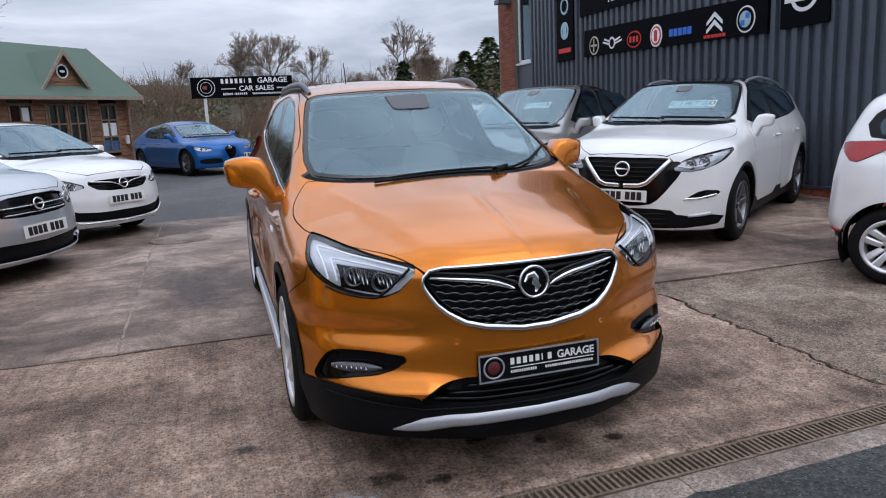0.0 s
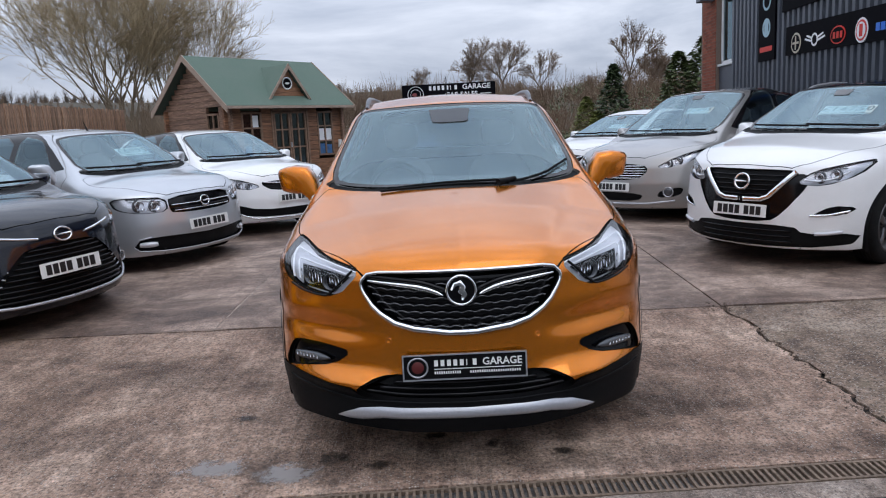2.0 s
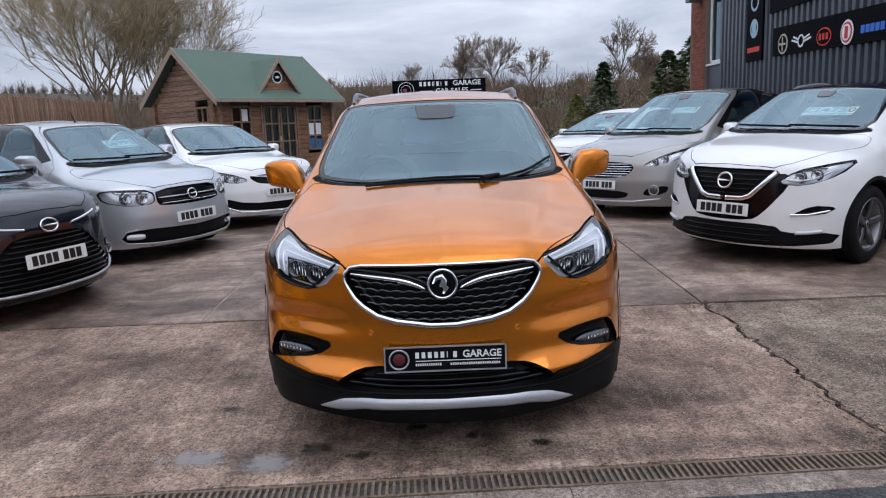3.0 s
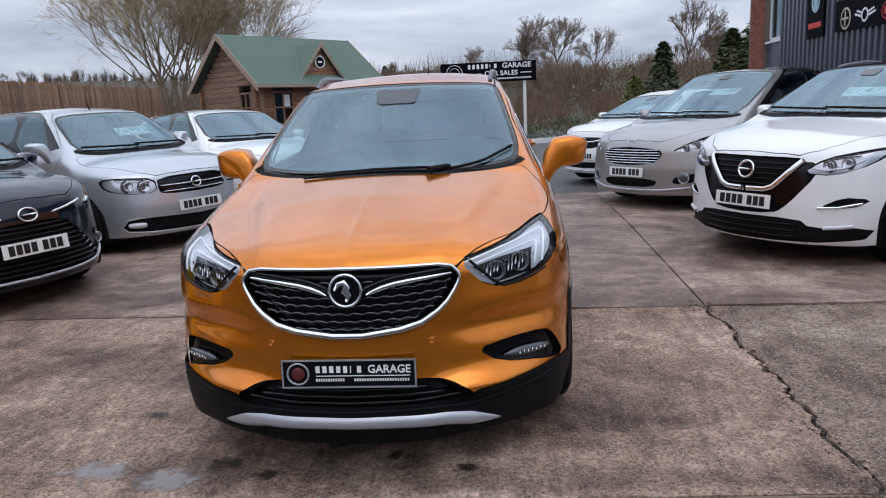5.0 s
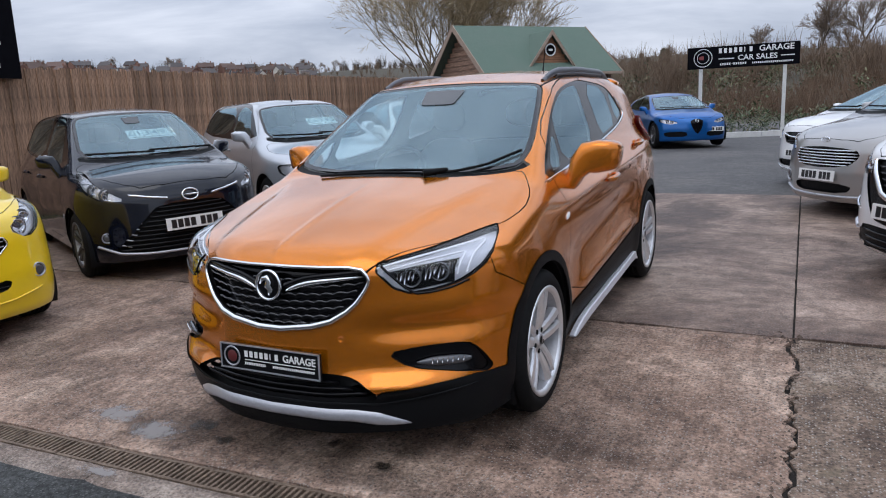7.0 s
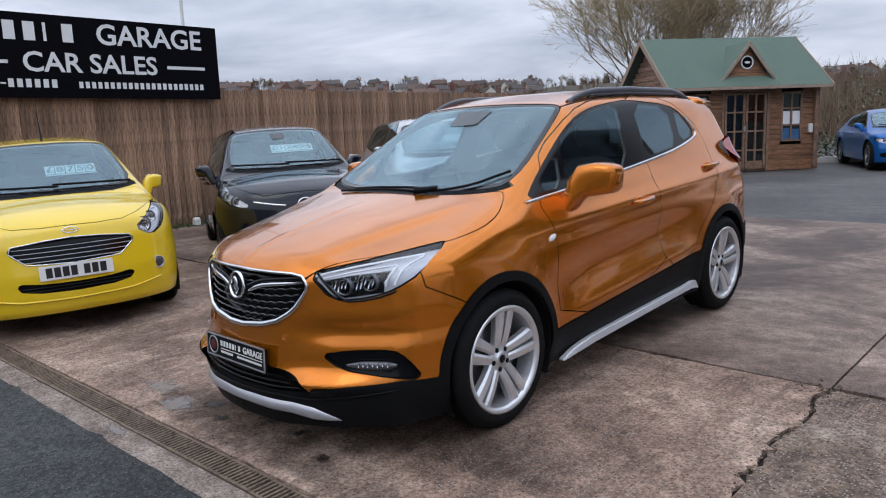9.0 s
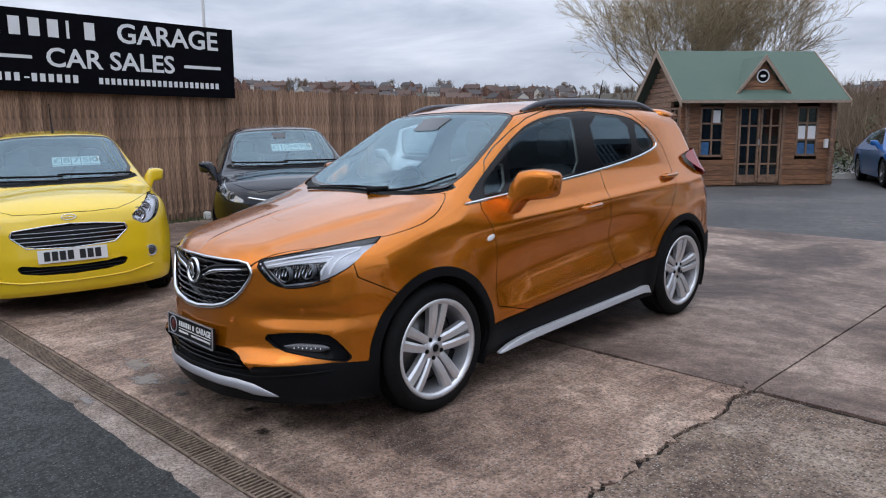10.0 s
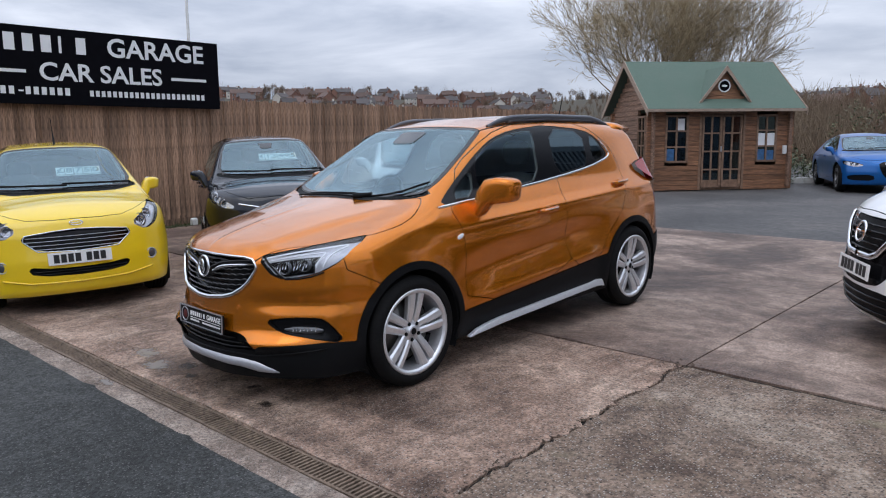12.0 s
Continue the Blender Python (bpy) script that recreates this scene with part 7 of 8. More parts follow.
def clad_building():
    b = thing("garage_building", Matrix.Identity(4), "tall dark grey corrugated steel building with brick end pier", "building", kind="structure")
    y0, y1, top = 6.5, 16.70, 6.6
    pitch = 0.205
    ys, xs = [], []
    y = y0
    while y < y1:
        for dy, dx in ((0.0, 0.0), (0.085, 0.0), (0.098, -0.055), (0.188, -0.055)):
            ys.append(y + dy), xs.append(WX + dx)
        y += pitch
    n = len(ys)
    V = [(xs[i], ys[i], 0.30) for i in range(n)] + [(xs[i], ys[i], top) for i in range(n)]
    F = [(i, i + 1, n + i + 1, n + i) for i in range(n - 1)]
    grid_part("cladding", V, F, M_CLAD, b, "ribbed dark grey steel cladding", smooth=False)
    box("wall_core", WX + 0.03, WX + 0.30, y0, y1, 0.0, top, M_CLAD, b)
    box("plinth", WX - 0.05, WX + 0.03, y0, y1, 0.10, 0.30, M_BRICK, b)
    box("base_trim", WX - 0.075, WX - 0.02, y0, y1, 0.30, 0.335, M_CLAD, b)
    box("eaves_trim", WX - 0.06, WX + 0.35, y0, 18.8, top, top + 0.18, M_CLAD, b)
    # end bay: panel, window, brick pier
    box("end_panel", WX + 0.0, WX + 0.28, 16.70, 17.62, 0.15, 2.72, M_CLAD, b)
    box("end_wall", WX + 0.20, WX + 0.30, 16.70, 17.62, 2.72, top, M_CLAD, b)
    win = new("window")
    win.parent = b
    for a, c, d, e in ((16.72, 16.79, 2.74, 5.2), (17.50, 17.57, 2.74, 5.2), (16.72, 17.57, 2.74, 2.81), (16.72, 17.57, 4.35, 4.41), (16.72, 17.57, 5.13, 5.2)):
        box("frame", WX + 0.02, WX + 0.09, a, c, d, e, M_UPVC, win)
    box("pane", WX + 0.05, WX + 0.06, 16.76, 17.53, 2.78, 5.16, M_PANE, win)
    box("window_sill", WX - 0.06, WX + 0.1, 16.70, 17.60, 2.69, 2.74, M_UPVC, win)
    pier = new("brick_pier")
    pier.parent = b
    box("mortar_core", WX - 0.085, WX + 0.28, 17.635, 18.615, 0.0, top, M_MORTAR, pier)
    bm = bmesh.new()
    bm_box(bm, -0.006, 0.006, 0, 0.215, 0, 0.065)
    me = bpy.data.meshes.new("brick")
    bm.to_mesh(me)
    bm.free()
    me.materials.append(M_BRICK)
    bm = bmesh.new()
    bm_box(bm, -0.006, 0.006, 0, 0.1025, 0, 0.065)
    half = bpy.data.meshes.new("brick")
    bm.to_mesh(half)
    bm.free()
    half.materials.append(M_BRICK)
    for r in range(52):
        z = 1.5 + 0.075 * r
        if r % 2:
            row = [(half, 17.635), (me, 17.747), (me, 17.972), (me, 18.197), (half, 18.422)]
        else:
            row = [(me, 17.635), (me, 17.86), (me, 18.085), (me, 18.31)]
        for mesh, yy in row:
            o = new("brick", mesh)
            o.parent = pier
            o.matrix_basis = pose(WX - 0.087 + 0.002 * math.sin(r * 3 + yy * 9), yy, z)
    rod("pipe", [(WX - 0.12, 18.63, 0.3), (WX - 0.12, 18.63, 6.0)], 0.022, material("ochre_pipe", (0.45, 0.32, 0.12), rough=0.6), b)
    # bracket and lamp at the pier head
    box("bracket", WX - 0.45, WX - 0.1, 17.7, 18.0, 4.25, 4.36, M_CLAD, b, bevel=0.01)


clad_building()


def flat_disc(parent, name, y, z, ry, rz, mat, lift=0.0, ring=None):
    a = np.linspace(0, 2 * np.pi, 36, endpoint=False)
    if ring:
        V = [(-lift, y + k * ry * math.cos(t), z + k * rz * math.sin(t)) for k in (1.0, ring) for t in a]
        F = [(i, (i + 1) % 36, 36 + (i + 1) % 36, 36 + i) for i in range(36)]
        V += [(-lift - 0.004, v[1], v[2]) for v in V]
        F = F + [tuple(72 + i for i in reversed(f)) for f in F] + [(i, 72 + i, 72 + (i + 1) % 36, (i + 1) % 36) for i in range(36)]
    else:
        V = [(-lift, y + ry * math.cos(t), z + rz * math.sin(t)) for t in a] + [(-lift - 0.004, y + ry * math.cos(t), z + rz * math.sin(t)) for t in a]
        F = [tuple(range(36)), tuple(range(71, 35, -1))] + [(i, (i + 1) % 36, 36 + (i + 1) % 36, 36 + i) for i in range(36)]
    return grid_part(name, V, F, mat, parent, smooth=False)


def emblem_board():
    """Panels with makers' emblems as plain coloured shapes."""
    cream = material("emblem_cream", (0.55, 0.50, 0.40), rough=0.4)
    white = M_LETTER
    red = material("emblem_bright_red", (0.60, 0.03, 0.02), rough=0.4)
    blue = material("emblem_blue", (0.03, 0.16, 0.62), rough=0.4)
    pale = material("emblem_pale_blue", (0.35, 0.52, 0.60), rough=0.4)
    X = WX - 0.075

    def panel(ya, yb, za, zb, label, m=pose(X, 0, 0)):
        p = thing("sign", m, label, "sign", group="emblem boards on the cladding")
        box("board", -0.012, 0.04, ya, yb, za, zb, M_SIGN, p, bevel=0.003)
        return p
    p = panel(-5.23, 0.02, 0.0, 0.53, "long black board with a row of car makers' emblems", pose(X, 14.0, 2.588, 1.4, 0, 0))
    flat_disc(p, "emblem", -0.40, 0.205, 0.187, 0.187, cream, 0.014)
    flat_disc(p, "emblem_inner", -0.40, 0.205, 0.150, 0.150, M_SIGN, 0.020)
    box("emblem_bar", -0.028, -0.024, -0.42, -0.38, 0.08, 0.33, cream, p)
    box("emblem_bar", -0.028, -0.024, -0.52, -0.28, 0.185, 0.225, cream, p)
    flat_disc(p, "emblem", -1.085, 0.205, 0.115, 0.115, white, 0.018, 0.7)
    for k in (-1, 1):
        for d in (0.0, 0.055):
            grid_part("wing", [(-0.016, -1.085 + k * 0.10, 0.165 + d), (-0.016, -1.085 + k * 0.10, 0.205 + d), (-0.016, -1.085 + k * (0.34 - d), 0.255 + d), (-0.016, -1.085 + k * (0.36 - d), 0.225 + d)], [(0, 1, 2, 3)], white, p, smooth=False)
    flat_disc(p, "emblem", -1.855, 0.205, 0.234, 0.150, red, 0.014)
    flat_disc(p, "emblem_inner", -1.855, 0.205, 0.205, 0.125, M_SIGN, 0.020)
    for k in (-0.11, 0.0, 0.11):
        box("emblem_bar", -0.028, -0.024, -1.895 + k, -1.825 + k, 0.15, 0.26, red, p)
    flat_disc(p, "emblem", -2.55, 0.205, 0.180, 0.195, white, 0.014)
    flat_disc(p, "emblem_inner", -2.55, 0.205, 0.150, 0.162, red, 0.020)
    flat_disc(p, "emblem_inner", -2.55, 0.205, 0.120, 0.130, white, 0.026)
    box("emblem_bar", -0.034, -0.030, -2.60, -2.51, 0.11, 0.30, red, p)
    for k in range(5):
        box("emblem_bar", -0.018, -0.012, -3.53 + 0.125 * k, -3.43 + 0.125 * k, 0.15, 0.27, blue, p)
    for dz in (0.0, 0.12):
        for k in (-1, 1):
            grid_part("chevron", [(-0.016, -4.10, 0.23 + dz), (-0.016, -4.10, 0.31 + dz), (-0.016, -4.10 + k * 0.19, 0.16 + dz), (-0.016, -4.10 + k * 0.19, 0.08 + dz + 0.02)], [(0, 1, 2, 3)], white, p, smooth=False)
    for k in range(6):
        box("emblem_bar", -0.018, -0.012, -4.36 + 0.088 * k, -4.29 + 0.088 * k, 0.035, 0.085, red, p)
    flat_disc(p, "emblem", -4.80, 0.235, 0.195, 0.195, white, 0.014)
    flat_disc(p, "emblem_inner", -4.80, 0.235, 0.170, 0.170, M_SIGN, 0.020)
    flat_disc(p, "emblem_inner", -4.80, 0.235, 0.120, 0.120, pale, 0.026)
    for y0, z0 in ((-4.90, 0.235), (-4.80, 0.135)):
        box("emblem_quarter", -0.034, -0.030, y0 + 0.01, y0 + 0.09, z0 + 0.01, z0 + 0.09, blue, p)
    p = panel(14.50, 15.24, 2.58, 5.2, "tall black board with a column of makers' emblems")
    flat_disc(p, "emblem", 14.87, 3.75, 0.179, 0.179, pale, 0.014, 0.72)
    flat_disc(p, "emblem", 14.87, 3.23, 0.179, 0.187, pale, 0.014, 0.72)
    box("emblem_bar", -0.02, -0.014, 14.78, 14.96, 3.10, 3.36, pale, p)
    box("emblem_bar", -0.018, -0.012, 14.60, 15.16, 2.76, 2.86, red, p)
    p = panel(9.2, 14.2, 3.42, 5.4, "large black board with white lettering on the steel wall")
    letters("word", "Find us on", 0.22, M_LETTER, p, Matrix.Translation((-0.015, 12.55, 3.62)) @ pose(0, 0, 0, 90, 0, -90), width=1.0, extrude=0.002)
    box("word_bar", -0.018, -0.012, 11.05, 11.95, 3.55, 3.69, M_LETTER, p)
    p = panel(7.68, 8.52, 2.47, 4.0, "black board with a round silver emblem")
    flat_disc(p, "emblem", 8.10, 2.86, 0.234, 0.203, white, 0.014, 0.75)
    box("emblem_bar", -0.022, -0.014, 7.76, 8.44, 2.80, 2.92, white, p)


emblem_board()
# added wall, never in view: it blocks the low sky behind the camera
back = thing("workshop_wall", Matrix.Identity(4), "plain rendered wall across the road behind the viewer", "wall", kind="structure")
box("wall_face", -14, 20, -16.4, -16.0, -0.6, 5.0, layered("grey_render", [(0.3, (0.20, 0.19, 0.18)), (0.6, (0.30, 0.29, 0.27)), (0.8, (0.36, 0.35, 0.33))]), back)

# ---- log cabin ----
M_LOG = material("stained_logs", (0.270, 0.128, 0.066), rough=0.7, grain=0.45, scale=9, stretch=(0.5, 6, 6), stain=0.75, second=(0.075, 0.038, 0.022), stain_scale=3.0, bump=0.3, object_random=0.2)
M_LOGY = material("stained_gable_logs", (0.250, 0.150, 0.102), rough=0.75, grain=0.45, scale=9, stretch=(6, 0.5, 6), stain=0.7, second=(0.07, 0.042, 0.03), stain_scale=3.0, bump=0.3, object_random=0.2)
M_FELT = material("green_roof_felt", (0.100, 0.150, 0.118), rough=0.9, grain=0.26, scale=120, stain=0.45, second=(0.13, 0.165, 0.135), stain_scale=1.2, bump=0.3, bump_scale=200)
M_BARGE = material("weathered_barge_board", (0.36, 0.27, 0.21), rough=0.8, grain=0.25, scale=12, stretch=(1, 6, 6), stain=0.4, stain_scale=4)
M_FRAMEW = material("window_timber", (0.215, 0.130, 0.085), rough=0.7, grain=0.3, scale=14)
M_CABGLASS = glass_material("cabin_glass", (0.5, 0.58, 0.62), 0.6, 2.1)


def cabin():
    c = thing("log_cabin", Matrix.Translation((-4.08, 20.18, 0.262)) @ pose(0, 0, 0, 0, 0, 51.4), "brown log cabin with green felt roof and small dormer gable", "cabin")
    L, D, zr, ze = 4.31, 1.70, 3.45, 2.10
    wl, wd = L / 2 - 0.27, D - 0.36
    th = 0.045
    lh = 0.128
    # logs of front and back, left out at openings; openings: (x0, x1, z0, z1)
    doors = (-0.54, 0.60, 0.05, 1.97)
    w1, w2 = (-1.53, -0.90, 0.72, 1.95), (0.98, 1.56, 0.72, 1.95)
    n = int(2.06 / lh)
    for k in range(n + 1):
        z0, z1 = k * lh, min((k + 1) * lh - 0.006, 2.10)
        for y, holes in ((-wd, (doors, w1, w2)), (wd, ())):
            segs = [(-wl - 0.14, wl + 0.14)]
            for h in holes:
                if z1 > h[2] and z0 < h[3]:
                    segs = [q for a, b in segs for q in ((a, min(b, h[0])), (max(a, h[1]), b)) if q[1] - q[0] > 0.02]
            for a, b in segs:
                box("log", a, b, y - th, y + th, z0, z1, M_LOG, c, bevel=0.010)
        for x in (-wl, wl):
            segs = [(-wd - 0.14, wd + 0.14)]
            if x < 0 and z1 > 0.75 and z0 < 1.95:
                segs = [(-wd - 0.14, -wd + 0.32), (-wd + 0.86, wd + 0.14)]
            for a, b in segs:
                box("log", x - th + 0.002, x + th - 0.002, a, b, z0 + lh * 0.5, z1 + lh * 0.5, M_LOGY, c, bevel=0.010)
    # gables
    k = 0
    z = 2.14
    while z < zr - 0.22:
        hw = (zr - 0.16 - z) / (zr - ze) * D - 0.08
        for x in (-wl, wl):
            box("gable_log", x - th + 0.004, x + th - 0.004, -hw, hw, z, z + lh - 0.006, M_LOGY, c, bevel=0.010)
        z += lh
    # roof: two felted slopes with thickness
    for sg in (-1, 1):
        o = prism("roof", [(0, zr), (sg * D, ze), (sg * D, ze - 0.055), (0, zr - 0.06)], "x", -L / 2, L / 2, M_FELT, c, "green mineral felt roof slope")
        for x in (-L / 2 - 0.012, L / 2 + 0.012):
            prism("barge_board", [(0, zr + 0.02), (sg * (D + 0.03), ze + 0.0), (sg * (D + 0.03), ze - 0.17), (0, zr - 0.15)], "x", x - 0.011, x + 0.011, M_BARGE, c, "weathered pale barge board")
        box("eaves_board", -L / 2, L / 2, sg * D - 0.012, sg * D + 0.012, ze - 0.075, ze - 0.005, M_BARGE, c)
    # dormer gable
    dw, dz0, dz1, dy = 0.62, 2.33, 3.19, -1.36
    def slope(z):
        return -D * (zr - z) / (zr - ze)
    for sg in (-1, 1):
        V = [(0.03, dy - 0.10, dz1), (0.03 + sg * (dw + 0.12), dy - 0.10, dz0 - 0.10), (0.03 + sg * (dw + 0.12), slope(dz0 - 0.10) + 0.02, dz0 - 0.10), (0.03, slope(dz1) + 0.05, dz1)]
        V += [(x, y, z - 0.04) for x, y, z in V]
        F = [(0, 1, 2, 3), (7, 6, 5, 4), (0, 4, 5, 1), (1, 5, 6, 2), (2, 6, 7, 3), (3, 7, 4, 0)]
        grid_part("dormer_roof", V, F, M_FELT, c, smooth=False)
        V = [(0.03, dy - 0.115, dz1 + 0.01), (0.03 + sg * (dw + 0.14), dy - 0.115, dz0 - 0.11), (0.03 + sg * (dw + 0.14), dy - 0.115, dz0 - 0.21), (0.03, dy - 0.115, dz1 - 0.12)]
        V += [(x, y - 0.022, z) for x, y, z in V]
        grid_part("dormer_barge_board", V, F, M_BARGE, c, smooth=False)
    prism("dormer_wall", [(0.03 - dw, dz0 - 0.06), (0.03 + dw, dz0 - 0.06), (0.03, dz1 - 0.07)], "y", dy, dy + 0.04, M_LOG, c)
    for k in range(4):
        hw = dw * (1 - (k + 0.4) / 5.3)
        box("dormer_board", 0.03 - hw, 0.03 + hw, dy - 0.014, dy, dz0 - 0.03 + 0.14 * k, dz0 + 0.10 + 0.14 * k, M_LOG, c, bevel=0.006)
    V, F = lathe([(0.0, 0.165), (0.02, 0.165), (0.02, 0.135), (0.012, 0.13)], 40, "z")
    e = grid_part("round_badge", V, F, M_LETTER, c, "round black and white emblem")
    e.matrix_basis = pose(0.03, dy - 0.016, 2.69, 90, 0, 0)
    V, F = lathe([(0.014, 0.134), (0.016, 0.0)], 32, "z")
    e2 = grid_part("badge_face", V, F, M_SIGN, e)
    V, F = blob(0, 0, 0.018, 0.075, 0.03, 0.006, 2.2)
    grid_part("badge_mark", V, F, M_LETTER, e)

    def window(x0, x1, z0, z1, y, cols, rows, name, swap=False):
        w = new(name)
        w.parent = c
        if swap:
            w.matrix_basis = Matrix.Translation((-wl, 0, 0)) @ pose(0, 0, 0, 0, 0, -90) @ Matrix.Translation((0, wl * 0, 0))
        f = 0.05
        for a, b, d, e_ in ((x0, x0 + f, z0, z1), (x1 - f, x1, z0, z1), (x0, x1, z0, z0 + f), (x0, x1, z1 - f, z1)):
            box("frame", a, b, y - 0.055, y + 0.035, d, e_, M_FRAMEW, w)
        for i in range(1, cols):
            x = x0 + (x1 - x0) * i / cols
            box("glazing_bar", x - 0.02, x + 0.02, y - 0.045, y + 0.005, z0, z1, M_FRAMEW, w)
        for j in range(1, rows):
            z = z0 + (z1 - z0) * j / rows
            box("glazing_bar", x0, x1, y - 0.042, y + 0.005, z - 0.02, z + 0.02, M_FRAMEW, w)
        box("pane", x0, x1, y - 0.012, y - 0.006, z0, z1, M_CABGLASS, w)
        return w
    window(*w1, -wd, 2, 3, "window")
    window(*w2, -wd, 2, 3, "window")
    window(wd - 0.86, wd - 0.32, 0.78, 1.95, 0.0, 2, 3, "side_window", True)
    for x0, x1 in ((-0.52, 0.02), (0.04, 0.58)):
        d = window(x0, x1, 0.06, 1.95, -wd, 2, 4, "door")
        box("door_panel", x0 + 0.05, x1 - 0.05, -wd - 0.02, -wd + 0.01, 0.06, 0.26, M_FRAMEW, d)
    box("door_handle", -0.015, 0.015, -wd - 0.09, -wd - 0.05, 1.0, 1.14, M_SATIN, c)
    box("door_frame", -0.60, -0.54, -wd - 0.06, -wd + 0.05, 0.0, 2.02, M_FRAMEW, c)
    box("door_frame", 0.60, 0.66, -wd - 0.06, -wd + 0.05, 0.0, 2.02, M_FRAMEW, c)
    box("door_frame", -0.60, 0.66, -wd - 0.06, -wd + 0.05, 1.97, 2.03, M_FRAMEW, c)
    # notices in the windows
    for x0, x1, z0, z1, mt in ((-1.20, -1.00, 1.56, 1.86, M_LETTER), (1.00, 1.24, 1.13, 1.47, M_LETTER), (1.30, 1.52, 1.13, 1.47, M_LETTER), (-1.49, -1.27, 0.76, 1.08, M_POSTER), (1.00, 1.24, 0.74, 1.05, M_POSTER), (1.28, 1.50, 0.74, 1.02, M_POSTER)):
        box("notice", x0, x1, -wd - 0.020, -wd - 0.0145, z0, z1, mt, c)
    box("letter_box", 1.72, 1.82, -wd - 0.11, -wd - 0.05, 0.92, 1.14, M_POST, c, bevel=0.006)
    box("floor_board", -wl, wl, -wd, wd, 0.0, 0.05, M_FRAMEW, c)
    box("inner_wall", -wl + 0.1, wl - 0.1, wd - 0.2, wd - 0.15, 0.05, 2.05, M_FRAMEW, c)


M_POSTER = material("blue_poster", (0.04, 0.12, 0.26), rough=0.4, grain=0.3, scale=12)
cabin()

# ---- white kerb, hedge, scrub, trees, far town ----
KERB = [(-4.6, 22.3), (-2.24, 23.45), (1.04, 24.85), (2.88, 25.75), (5.2, 27.1), (9.5, 29.8), (16, 34)]


def kerb_at(x):
    return float(np.interp(x, [p[0] for p in KERB], [p[1] for p in KERB]))


kerb = thing("kerb", Matrix.Identity(4), "low white-painted kerb along the hedge", "kerb", kind="structure")
for (xa, ya), (xb, yb) in zip(KERB[:-1], KERB[1:]):
    ln, an = math.hypot(xb - xa, yb - ya), math.degrees(math.atan2(yb - ya, xb - xa))
    k = max(1, round(ln / 0.9))
    for i in range(k):
        t = i / k
        o = box("kerb_stone", 0.004, ln / k - 0.004, 0.0, 0.14, -0.1, 0.15, M_POST, kerb, bevel=0.012)
        o.matrix_basis = pose(xa + (xb - xa) * t, ya + (yb - ya) * t, ground_z(0, ya), 0, 0, an)


def leaves(name, centres, size, spread, per, mats, label, category, seed, flat=0.6):
    """Many small leaf blades round given centres, in one mesh a tone."""
    r = random.Random(seed)
    sets = [([], []) for _ in mats]
    for c in centres:
        for _ in range(per):
            V, F = sets[r.choices(range(len(mats)), weights=[3, 2, 1][:len(mats)])[0]]
            x, y, z = (c[i] + r.gauss(0, spread[i]) for i in range(3))
            a, b = r.uniform(0, 6.28), r.gauss(0, 0.7)
            s = size * r.uniform(0.6, 1.4)
            u = Vector((math.cos(a), math.sin(a), b)).normalized() * s
            w = Vector((-math.sin(a), math.cos(a), r.gauss(0, 0.5))).normalized() * s * flat
            p = Vector((x, y, z))
            k = len(V)
            V += [tuple(p - u), tuple(p + w * 0.5), tuple(p + u), tuple(p - w * 0.5)]
            F.append((k, k + 1, k + 2, k + 3))
    out = None
    for (V, F), m in zip(sets, mats):
        if not V:
            continue
        if out is None:
            out = tagged(new(name), label, category, kind="stuff")
        grid_part("foliage", V, F, m, out, smooth=False)
    return out


M_LEAFD = material("dark_leaf", (0.042, 0.070, 0.024), rough=0.6, grain=0.3, scale=4)
M_LEAFM = material("mid_leaf", (0.075, 0.100, 0.034), rough=0.6, grain=0.3, scale=4)
M_LEAFP = material("pale_dry_leaf", (0.20, 0.185, 0.10), rough=0.7, grain=0.3, scale=4)
M_TWIG = material("brown_twigs", (0.160, 0.108, 0.070), rough=0.85, grain=0.3, scale=2)
M_TWIGR = material("reddish_twigs", (0.150, 0.094, 0.058), rough=0.85, grain=0.3, scale=2)
M_TWIGG = material("grey_twigs", (0.235, 0.180, 0.140), rough=0.85, grain=0.3, scale=2)
M_TWIGD = material("dark_far_twigs", (0.085, 0.066, 0.052), rough=0.9, grain=0.3, scale=1)
M_TWIGY = material("golden_twigs", (0.37, 0.295, 0.185), rough=0.85, grain=0.3, scale=2)
M_TWIGT = material("tan_twigs", (0.175, 0.125, 0.080), rough=0.85, grain=0.3, scale=2)
M_BARK = material("tree_bark", (0.10, 0.080, 0.060), rough=0.9, grain=0.4, scale=12, stretch=(4, 4, 1), bump=0.5)

M_PALEBARK = material("pale_bark", (0.21, 0.165, 0.115), rough=0.9, grain=0.4, scale=12, stretch=(4, 4, 1), bump=0.5)

rng = random.Random(11)
cs = []
for k in range(420):
    x = rng.uniform(-3.2, 13)
    y = kerb_at(x) + 0.25 + abs(rng.gauss(0.5, 0.5))
    top = 0.75 + 0.35 * noise.noise((x * 0.5, 3, 1)) + 0.25 * noise.noise((x * 1.6, 1, 4))
    cs.append((x, y, 0.3 + rng.uniform(0.05, max(0.2, top))))
leaves("hedge", cs, 0.065, (0.16, 0.16, 0.10), 34, (M_LEAFD, M_LEAFM, M_LEAFP), "low tangled evergreen hedge with pale dry leaves", "hedge", 3)
cs = [(rng.uniform(-4.6, -2.4), rng.uniform(22.6, 24.4), rng.uniform(0.3, 1.3)) for _ in range(60)]
